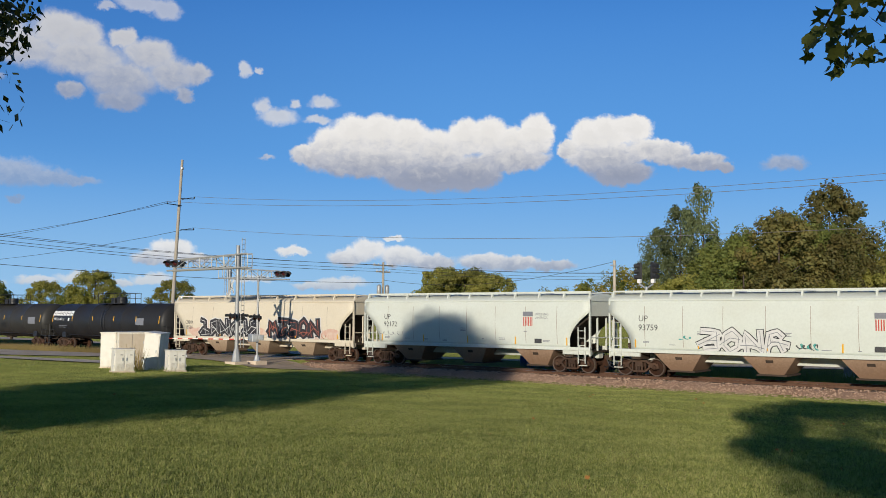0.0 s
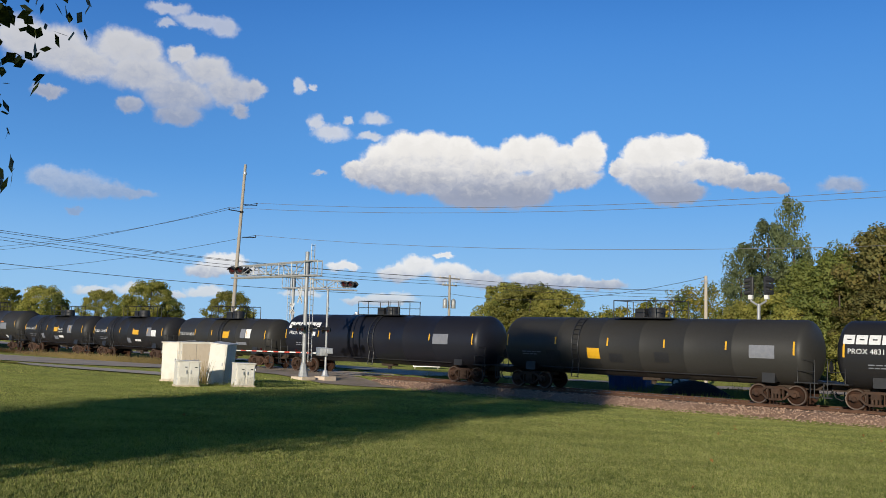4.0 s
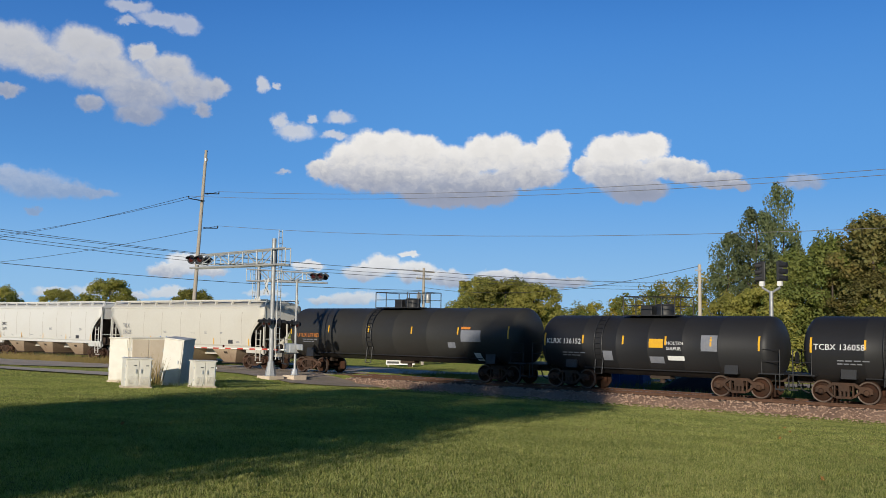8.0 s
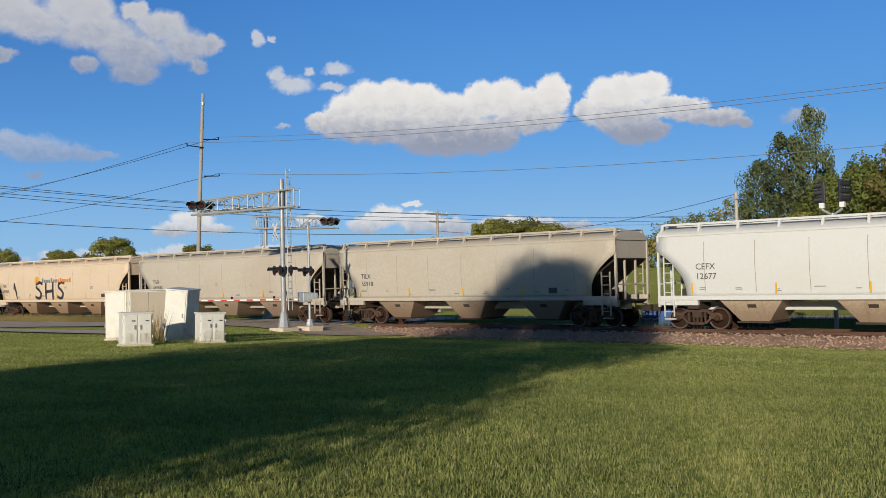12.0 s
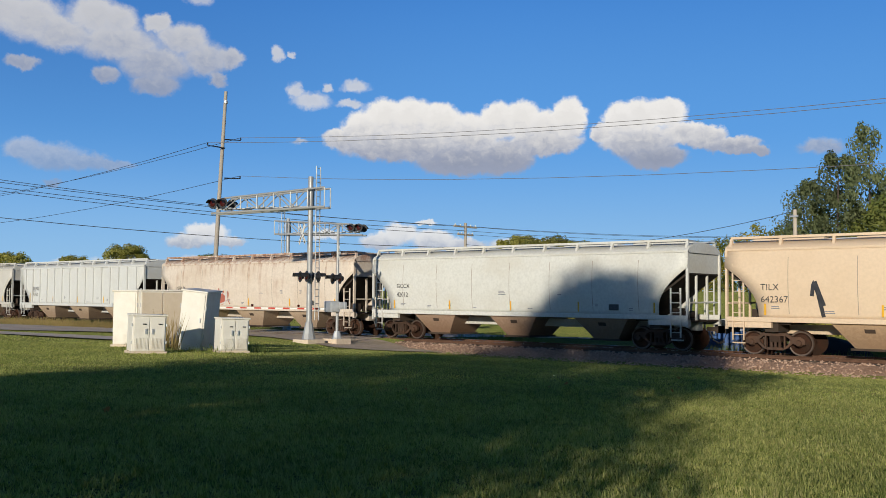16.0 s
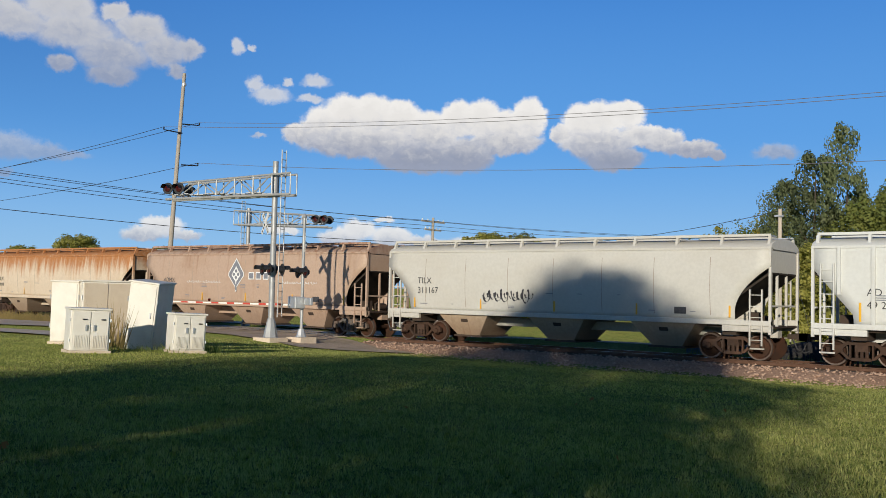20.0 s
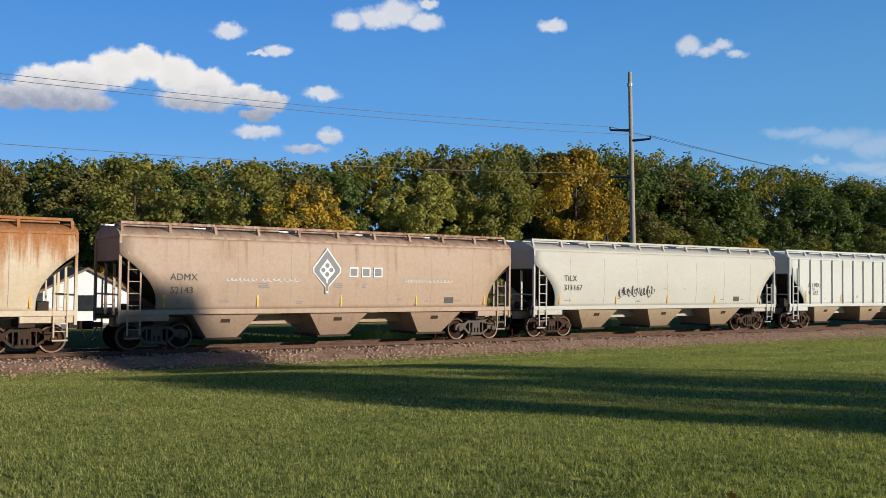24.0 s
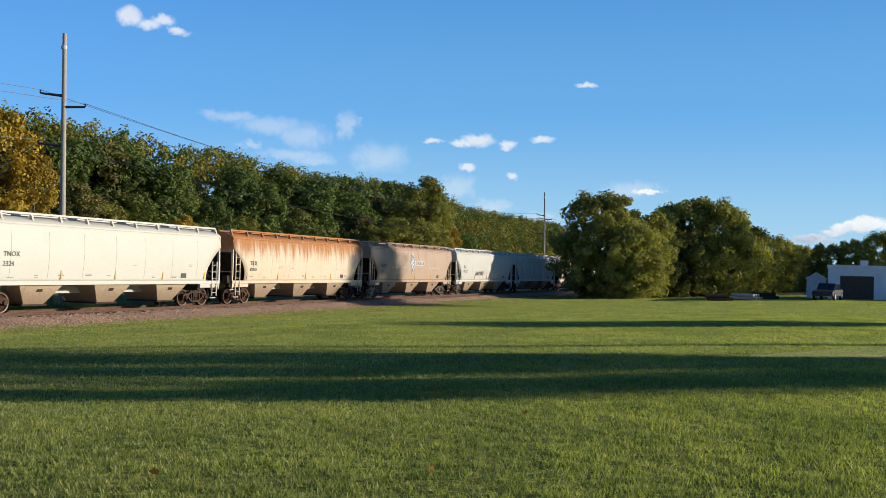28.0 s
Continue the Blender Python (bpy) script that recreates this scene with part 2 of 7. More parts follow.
# ---- materials ----
def material(name, base, rough=0.6, metal=0.0, second=None, grain=8.0, amount=0.5, bump=0.0, bump_scale=40.0, stretch=(1, 1, 1),
             third=None, third_scale=1.0, third_amount=0.5, random_tint=0.0, world=False, spec=None):
    """A surface with a base colour, a second colour in fine grain and a third in large stains."""
    mat = bpy.data.materials.new(name)
    mat.use_nodes = True
    n = Nodes(mat.node_tree)
    shader = n.add("ShaderNodeBsdfPrincipled")
    n.tree.links.new(shader.outputs[0], n.add("ShaderNodeOutputMaterial").inputs[0])
    where = n.add("ShaderNodeNewGeometry").outputs["Position"] if world else n.add("ShaderNodeTexCoord").outputs["Object"]
    where = n.vec("MULTIPLY", where, tuple(float(s) for s in stretch))
    second = second or tuple(c * 0.75 for c in base)
    fine = n.noise(where, grain, 5.0, 0.6)
    colour = n.mix(n.math("MULTIPLY", n.ramp(fine, 0.35, 0.7), amount), base, second)
    if third:
        stain = n.noise(where, third_scale, 4.0, 0.6)
        colour = n.mix(n.math("MULTIPLY", n.ramp(stain, 0.45, 0.68), third_amount), colour, third)
    if random_tint:
        pick = n.add("ShaderNodeObjectInfo").outputs["Random"]
        tone = n.ramp(pick, 0.0, 1.0, 1.0 - random_tint, 1.0 + random_tint, smooth=False)
        colour = n.vec("MULTIPLY", colour, n.xyz(tone, tone, tone))
    n.link(colour, shader.inputs["Base Color"])
    n.link(n.ramp(fine, 0.2, 0.8, max(rough - 0.12, 0.03), min(rough + 0.12, 1.0)), shader.inputs["Roughness"])
    shader.inputs["Metallic"].default_value = metal
    if spec is not None:
        shader.inputs["Specular IOR Level"].default_value = spec
    if bump:
        node = n.add("ShaderNodeBump")
        node.inputs["Strength"].default_value = 1.0
        node.inputs["Distance"].default_value = bump
        n.link(n.noise(where, bump_scale, 4.0, 0.6), node.inputs["Height"])
        n.tree.links.new(node.outputs[0], shader.inputs["Normal"])
    return mat


def car_paint(name, base, rust=(0.16, 0.055, 0.02), rust_amount=0.3, rust_top=0.5, dirt=(0.13, 0.085, 0.055), dirt_amount=0.5, rough=0.55, grime=0.25, rust_line=None):
    """Rail car paint: rust that runs down in streaks, road dirt on the lower parts, faded patches."""
    mat = bpy.data.materials.new(name)
    mat.use_nodes = True
    n = Nodes(mat.node_tree)
    shader = n.add("ShaderNodeBsdfPrincipled")
    n.tree.links.new(shader.outputs[0], n.add("ShaderNodeOutputMaterial").inputs[0])
    where = n.add("ShaderNodeTexCoord").outputs["Object"]
    split = n.add("ShaderNodeSeparateXYZ")
    n.link(where, split.inputs[0])
    pick = n.add("ShaderNodeObjectInfo").outputs["Random"]
    shifted = n.vec("ADD", where, n.xyz(n.math("MULTIPLY", pick, 37.0), 0.0, 0.0))
    streak = n.noise(n.vec("MULTIPLY", shifted, (2.2, 0.3, 0.16)), 1.6, 6.0, 0.68)
    cloud = n.noise(n.vec("MULTIPLY", shifted, (0.35, 0.3, 0.5)), 1.0, 4.0, 0.6)
    fine = n.noise(shifted, 9.0, 5.0, 0.6)
    high = n.ramp(split.outputs[2], 1.6, 4.2, 1.0 - rust_top, 1.0, smooth=False)
    runs = n.ramp(n.math("ADD", n.math("MULTIPLY", streak, 0.65), n.math("MULTIPLY", cloud, 0.35)), 0.62 - 0.22 * rust_amount, 0.78 - 0.18 * rust_amount)
    runs = n.math("MULTIPLY", n.math("MULTIPLY", runs, high), min(1.0, rust_amount * 1.6), clamp=True)
    if rust_line:
        sheet = n.ramp(n.math("ADD", split.outputs[2], n.math("MULTIPLY", n.math("SUBTRACT", streak, 0.5), 3.6)), rust_line - 0.5, rust_line + 0.7)
        runs = n.math("MAXIMUM", runs, n.math("MULTIPLY", sheet, n.ramp(fine, 0.1, 0.6, 0.6, 0.95)))
    faded = n.mix(n.math("MULTIPLY", n.ramp(fine, 0.3, 0.75), grime), base, tuple(c * 0.72 for c in base))
    faded = n.mix(n.math("MULTIPLY", n.ramp(cloud, 0.4, 0.7), grime), faded, tuple(c * f for c, f in zip(base, (0.8, 0.74, 0.66))))
    colour = n.mix(runs, faded, rust)
    low = n.ramp(n.math("ADD", split.outputs[2], n.math("MULTIPLY", fine, -0.7)), 1.15, 0.1)
    colour = n.mix(n.math("MULTIPLY", low, dirt_amount), colour, dirt)
    n.link(colour, shader.inputs["Base Color"])
    n.link(n.ramp(runs, 0.0, 1.0, rough, 0.85), shader.inputs["Roughness"])
    shader.inputs["Specular IOR Level"].default_value = 0.3
    node = n.add("ShaderNodeBump")
    node.inputs["Strength"].default_value, node.inputs["Distance"].default_value = 0.5, 0.02
    n.link(n.noise(n.vec("MULTIPLY", shifted, (0.8, 0.5, 0.5)), 1.5, 3.0, 0.5), node.inputs["Height"])
    n.tree.links.new(node.outputs[0], shader.inputs["Normal"])
    return mat


def leafy(name, base, second, rough=0.6, through=0.30):
    """Leaves, each a little different, that let some light through."""
    mat = bpy.data.materials.new(name)
    mat.use_nodes = True
    n = Nodes(mat.node_tree)
    island = n.add("ShaderNodeNewGeometry").outputs["Random Per Island"]
    pick = n.add("ShaderNodeObjectInfo").outputs["Random"]
    place = n.add("ShaderNodeTexCoord").outputs["Object"]
    mass = n.ramp(n.noise(place, 0.5, 3.0), 0.35, 0.65)
    factor = n.math("ADD", n.math("MULTIPLY", island, 0.55), n.math("MULTIPLY", mass, 0.45))
    colour = n.mix(factor, base, second)
    tone = n.ramp(pick, 0.0, 1.0, 0.8, 1.5, smooth=False)
    colour = n.vec("MULTIPLY", colour, n.xyz(tone, tone, tone))
    shader = n.add("ShaderNodeBsdfPrincipled")
    n.link(colour, shader.inputs["Base Color"])
    shader.inputs["Roughness"].default_value = rough
    shader.inputs["Specular IOR Level"].default_value = 0.25
    glow = n.add("ShaderNodeBsdfTranslucent")
    n.link(n.vec("MULTIPLY", colour, (1.1, 1.2, 0.5)), glow.inputs[0])
    both = n.add("ShaderNodeMixShader")
    both.inputs[0].default_value = through
    n.tree.links.new(shader.outputs[0], both.inputs[1])
    n.tree.links.new(glow.outputs[0], both.inputs[2])
    n.tree.links.new(both.outputs[0], n.add("ShaderNodeOutputMaterial").inputs[0])
    return mat


def lawn_material():
    mat = bpy.data.materials.new("lawn")
    mat.use_nodes = True
    n = Nodes(mat.node_tree)
    shader = n.add("ShaderNodeBsdfPrincipled")
    n.tree.links.new(shader.outputs[0], n.add("ShaderNodeOutputMaterial").inputs[0])
    place = n.add("ShaderNodeNewGeometry").outputs["Position"]
    blades = n.noise(n.vec("MULTIPLY", place, (1.0, 1.0, 0.3)), 34.0, 6.0, 0.75)
    tufts = n.noise(place, 4.5, 4.0, 0.6)
    patch = n.noise(place, 0.35, 4.0, 0.6)
    dry = n.noise(n.vec("MULTIPLY", place, (1.0, 1.3, 1.0)), 0.9, 5.0, 0.65)
    split = n.add("ShaderNodeSeparateXYZ")
    n.link(place, split.inputs[0])
    stripe = n.math("SINE", n.math("ADD", n.math("MULTIPLY", split.outputs[0], 1.1), n.math("MULTIPLY", split.outputs[1], 3.3)))
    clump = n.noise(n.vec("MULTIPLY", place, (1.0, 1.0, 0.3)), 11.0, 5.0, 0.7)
    # The dark tone stands for shade between blades on the flat ground.
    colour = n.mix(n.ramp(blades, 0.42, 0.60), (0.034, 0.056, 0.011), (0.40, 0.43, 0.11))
    colour = n.mix(n.math("MULTIPLY", n.ramp(tufts, 0.35, 0.7), 0.45), colour, (0.30, 0.31, 0.08))
    colour = n.mix(n.math("MULTIPLY", n.ramp(patch, 0.4, 0.65), 0.35), colour, (0.17, 0.24, 0.045))
    colour = n.mix(n.math("MULTIPLY", n.ramp(dry, 0.45, 0.68), 0.55), colour, (0.36, 0.29, 0.11))
    colour = n.mix(n.ramp(stripe, -1.0, 1.0, 0.0, 0.14), colour, (0.20, 0.23, 0.07))
    # The bank below the track is thinner and browner.
    bank = n.math("MULTIPLY", n.ramp(split.outputs[1], -9.5, -5.5), n.ramp(split.outputs[0], -24.0, -14.0))
    colour = n.mix(n.math("MULTIPLY", bank, n.ramp(dry, 0.3, 0.6, 0.1, 0.55)), colour, (0.16, 0.13, 0.05))
    # Shade in the gaps between clumps, put into the colour.
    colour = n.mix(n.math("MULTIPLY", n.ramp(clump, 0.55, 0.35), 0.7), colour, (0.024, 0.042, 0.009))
    n.link(colour, shader.inputs["Base Color"])
    shader.inputs["Roughness"].default_value = 0.85
    shader.inputs["Specular IOR Level"].default_value = 0.1
    # Blades stand up every way; the normals tilt sunward to brighten the lawn.
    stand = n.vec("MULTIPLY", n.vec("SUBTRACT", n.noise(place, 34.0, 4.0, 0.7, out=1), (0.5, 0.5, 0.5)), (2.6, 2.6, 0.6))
    sunward_nap = n.vec("NORMALIZE", n.vec("ADD", n.vec("ADD", n.add("ShaderNodeNewGeometry").outputs["Normal"], stand), (0.20, -0.55, 0.0)))
    n.tree.links.new(sunward_nap, shader.inputs["Normal"])
    return mat


def grass_blades():
    """Mown blades: dark and pale ones in small tufts, with dry straw among them."""
    mat = leafy("grass_blades", (0.06, 0.105, 0.016), (0.43, 0.43, 0.13), 0.8, 0.52)
    n = Nodes(mat.node_tree, fresh=False)
    place = n.add("ShaderNodeNewGeometry").outputs["Position"]
    island = n.add("ShaderNodeNewGeometry").outputs["Random Per Island"]
    tuft = n.ramp(n.noise(n.vec("MULTIPLY", place, (1.0, 1.0, 0.2)), 9.0, 4.0, 0.7), 0.36, 0.62)
    patch = n.ramp(n.noise(place, 0.5, 3.0, 0.6), 0.4, 0.65)
    colour = n.mix(n.math("ADD", n.math("MULTIPLY", tuft, 0.75), n.math("MULTIPLY", island, 0.25)), (0.060, 0.098, 0.020), (0.56, 0.57, 0.20))
    colour = n.mix(n.math("MULTIPLY", n.ramp(island, 0.45, 0.9), n.ramp(patch, 0.0, 1.0, 0.35, 0.8)), colour, (0.60, 0.51, 0.25))
    for link in list(n.tree.links):
        if link.to_socket.name == "Base Color":
            n.link(colour, link.to_socket)
            break
    return mat


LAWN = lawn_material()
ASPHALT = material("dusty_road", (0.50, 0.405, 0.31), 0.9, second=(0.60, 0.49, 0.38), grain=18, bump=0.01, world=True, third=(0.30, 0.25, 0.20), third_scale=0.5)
CONCRETE = material("concrete", (0.62, 0.51, 0.39), 0.9, second=(0.46, 0.36, 0.26), grain=6, bump=0.005, world=True)
GRAVEL = material("dusty_gravel", (0.50, 0.39, 0.29), 0.95, second=(0.30, 0.21, 0.15), grain=9, bump=0.03, bump_scale=9, world=True, third=(0.24, 0.21, 0.11), third_scale=0.6, third_amount=0.6)
BALLAST = material("ballast_bed", (0.40, 0.255, 0.175), 0.95, second=(0.18, 0.10, 0.065), grain=14, bump=0.07, bump_scale=11, world=True, third=(0.17, 0.095, 0.06), third_scale=0.7)
STONE = material("stone", (0.56, 0.385, 0.28), 0.9, second=(0.31, 0.175, 0.115), grain=5, random_tint=0.3, world=True)
RAIL = material("rail_steel", (0.12, 0.06, 0.035), 0.75, 0.3, second=(0.07, 0.035, 0.02), grain=5, world=True)
RAILHEAD = material("polished_rail", (0.55, 0.54, 0.52), 0.25, 1.0, grain=3)
TIE = material("creosoted_timber", (0.055, 0.038, 0.027), 0.9, second=(0.10, 0.075, 0.055), grain=4, stretch=(6, 1, 6), random_tint=0.3)
STEEL = material("galvanised_steel", (0.50, 0.51, 0.52), 0.5, 0.55, second=(0.36, 0.37, 0.38), grain=3)
PALE_STEEL = material("aluminium", (0.37, 0.375, 0.375), 0.5, 0.3, second=(0.27, 0.275, 0.28), grain=3)
DARK = material("black_paint", (0.018, 0.018, 0.02), 0.55, grain=5)
LENS = material("red_lens", (0.05, 0.006, 0.006), 0.2, grain=3)
WHITE = material("white_paint", (0.74, 0.73, 0.70), 0.5, second=(0.6, 0.58, 0.54), grain=4)
CABINET = material("cabinet_paint", (0.70, 0.67, 0.60), 0.45, second=(0.60, 0.56, 0.49), grain=3, third=(0.50, 0.42, 0.32), third_scale=1.2, third_amount=0.35)
CABINET_TAN = material("faded_cabinet_paint", (0.52, 0.44, 0.34), 0.5, second=(0.45, 0.37, 0.28), grain=3, third=(0.36, 0.27, 0.18), third_scale=1.0)
TIMBER = material("weathered_pole", (0.38, 0.335, 0.28), 0.9, second=(0.23, 0.20, 0.165), grain=3, stretch=(8, 8, 0.7), bump=0.01, bump_scale=6)
PALE_TIMBER = material("pale_pole", (0.50, 0.43, 0.34), 0.85, second=(0.36, 0.30, 0.24), grain=3, stretch=(8, 8, 0.7))
WIRE = material("wire", (0.05, 0.05, 0.055), 0.5, 0.3, grain=3)
BRIGHT_WIRE = material("bare_wire", (0.45, 0.42, 0.40), 0.4, 0.7, grain=3)
BARK = material("bark", (0.085, 0.065, 0.05), 0.95, second=(0.04, 0.03, 0.025), grain=5, stretch=(4, 4, 0.8), bump=0.03, bump_scale=6)
SEAM = material("weld_seam", (0.34, 0.29, 0.24), 0.8, second=(0.24, 0.19, 0.15), grain=4, spec=0.2)
WHEEL = material("wheel_steel", (0.034, 0.019, 0.013), 0.8, 0.0, spec=0.1, second=(0.075, 0.03, 0.017), grain=3, random_tint=0.3)
TREAD = material("worn_tread", (0.13, 0.095, 0.075), 0.55, 0.4, grain=3)
TRUCK = material("truck_casting", spec=0.15, base=(0.066, 0.042, 0.031), rough=0.85, metal=0.1, second=(0.035, 0.024, 0.02), grain=3, third=(0.11, 0.055, 0.032), third_scale=0.9, random_tint=0.25)
TRUCK_GREY = material("grey_truck_casting", spec=0.15, base=(0.12, 0.11, 0.10), rough=0.8, metal=0.1, second=(0.11, 0.08, 0.065), grain=3, third=(0.15, 0.085, 0.05), third_scale=0.9)
UNDER = material("underframe", spec=0.1, base=(0.05, 0.038, 0.03), rough=0.9, second=(0.09, 0.06, 0.045), grain=2)
# Near black: carries the shade under the hopper ends in its colour.
SLOPE = material("shaded_slope_paint", (0.030, 0.026, 0.023), 0.9, second=(0.06, 0.048, 0.038), grain=2, third=(0.10, 0.07, 0.05), third_scale=0.8, third_amount=0.3, spec=0.1)
YELLOW = material("reflective_yellow", (0.72, 0.40, 0.02), 0.4, second=(0.6, 0.3, 0.02), grain=5)
BLUE = material("blue_paint", (0.03, 0.10, 0.30), 0.5, second=(0.025, 0.07, 0.2), grain=3, third=(0.10, 0.07, 0.05), third_scale=1.0, third_amount=0.3)
COAL = material("dark_heap", (0.02, 0.019, 0.02), 0.95, second=(0.04, 0.036, 0.034), grain=3, bump=0.05, bump_scale=6)
RED = material("red_stripe", (0.5, 0.05, 0.03), 0.5, grain=5)
TEXT_DARK = material("dark_lettering", (0.035, 0.035, 0.04), 0.6, second=(0.10, 0.095, 0.09), grain=9)
TEXT_WHITE = material("white_lettering", (0.75, 0.75, 0.74), 0.5, second=(0.55, 0.55, 0.55), grain=6)
TEXT_ORANGE = material("orange_lettering", (0.65, 0.22, 0.03), 0.5, grain=6)
TEXT_GREY = material("grey_lettering", (0.17, 0.18, 0.21), 0.6, second=(0.25, 0.25, 0.27), grain=6)
SPRAY_BLACK = material("black_spray", (0.02, 0.02, 0.025), 0.6, second=(0.06, 0.06, 0.07), grain=4)
SPRAY_WHITE = material("white_spray", (0.62, 0.61, 0.60), 0.6, second=(0.45, 0.45, 0.44), grain=4)
SPRAY_RED = material("red_spray", (0.40, 0.12, 0.08), 0.6, second=(0.30, 0.1, 0.07), grain=4)
SPRAY_PINK = material("faded_pink_spray", (0.56, 0.36, 0.29), 0.7, second=(0.62, 0.52, 0.43), grain=4, amount=0.8)
SPRAY_TEAL = material("teal_spray", (0.05, 0.30, 0.28), 0.6, grain=4)
SPRAY_BLUE = material("blue_spray", (0.06, 0.16, 0.42), 0.6, grain=4)
GLASS = material("dark_glass", (0.02, 0.025, 0.03), 0.08, grain=3)
SILVER = material("silver_sheet", (0.62, 0.63, 0.64), 0.4, 0.7, second=(0.5, 0.5, 0.5), grain=4)
RENDERWALL = material("painted_block_wall", (0.72, 0.73, 0.74), 0.8, second=(0.6, 0.61, 0.63), grain=2)
SHINGLE = material("brown_shingles", (0.20, 0.13, 0.095), 0.9, second=(0.13, 0.085, 0.065), grain=5, bump=0.02, bump_scale=8)
BRICKRED = material("brown_red_wall", (0.26, 0.12, 0.085), 0.85, second=(0.19, 0.09, 0.065), grain=4)
BROWN_DOOR = material("brown_door", (0.055, 0.032, 0.022), 0.6, second=(0.04, 0.025, 0.018), grain=3)
DRY = leafy("dry_grass", (0.33, 0.24, 0.11), (0.20, 0.16, 0.06), 0.9, 0.2)
WEED = leafy("weeds", (0.07, 0.11, 0.03), (0.15, 0.16, 0.05), 0.8, 0.3)
GREEN = leafy("green_leaves", (0.058, 0.095, 0.024), (0.135, 0.165, 0.042))
GREYLEAF = leafy("grey_green_leaves", (0.085, 0.11, 0.05), (0.15, 0.17, 0.08))
FALLEN = leafy("fallen_leaves", (0.30, 0.12, 0.03), (0.42, 0.20, 0.06))
OLIVE = leafy("olive_leaves", (0.082, 0.112, 0.028), (0.175, 0.18, 0.046))
YELLOWING = leafy("yellowing_leaves", (0.24, 0.175, 0.03), (0.50, 0.32, 0.035))
RUSTY = leafy("rusty_leaves", (0.15, 0.115, 0.035), (0.115, 0.12, 0.04))
BRIGHT = leafy("bright_leaves", (0.165, 0.175, 0.042), (0.34, 0.30, 0.085), 0.6, 0.45)
MAPLE = leafy("near_leaves", (0.028, 0.05, 0.012), (0.095, 0.10, 0.026), 0.45, 0.3)
GRASSBLADE = grass_blades()


def mixed_leaves():
    """Leaves of many trees at once: green, olive and yellow by stands."""
    mat = leafy("mixed_leaves", (0.062, 0.09, 0.022), (0.145, 0.155, 0.038))
    n = Nodes(mat.node_tree, fresh=False)
    place = n.add("ShaderNodeNewGeometry").outputs["Position"]
    stand = n.noise(place, 0.17, 2.0, 0.5)
    olive = n.ramp(stand, 0.47, 0.53)
    gold = n.ramp(n.noise(n.vec("ADD", place, (71.0, 13.0, 0.0)), 0.2, 1.0, 0.5), 0.60, 0.64)
    for link in list(n.tree.links):
        if link.to_socket.name == "Base Color":
            source, target = link.from_socket, link.to_socket
    colour = n.mix(olive, source, n.vec("MULTIPLY", source, (2.1, 1.6, 1.15)))
    colour = n.mix(gold, colour, n.vec("MULTIPLY", source, (3.0, 1.9, 1.0)))
    n.link(colour, target)
    return mat


MIXED = mixed_leaves()


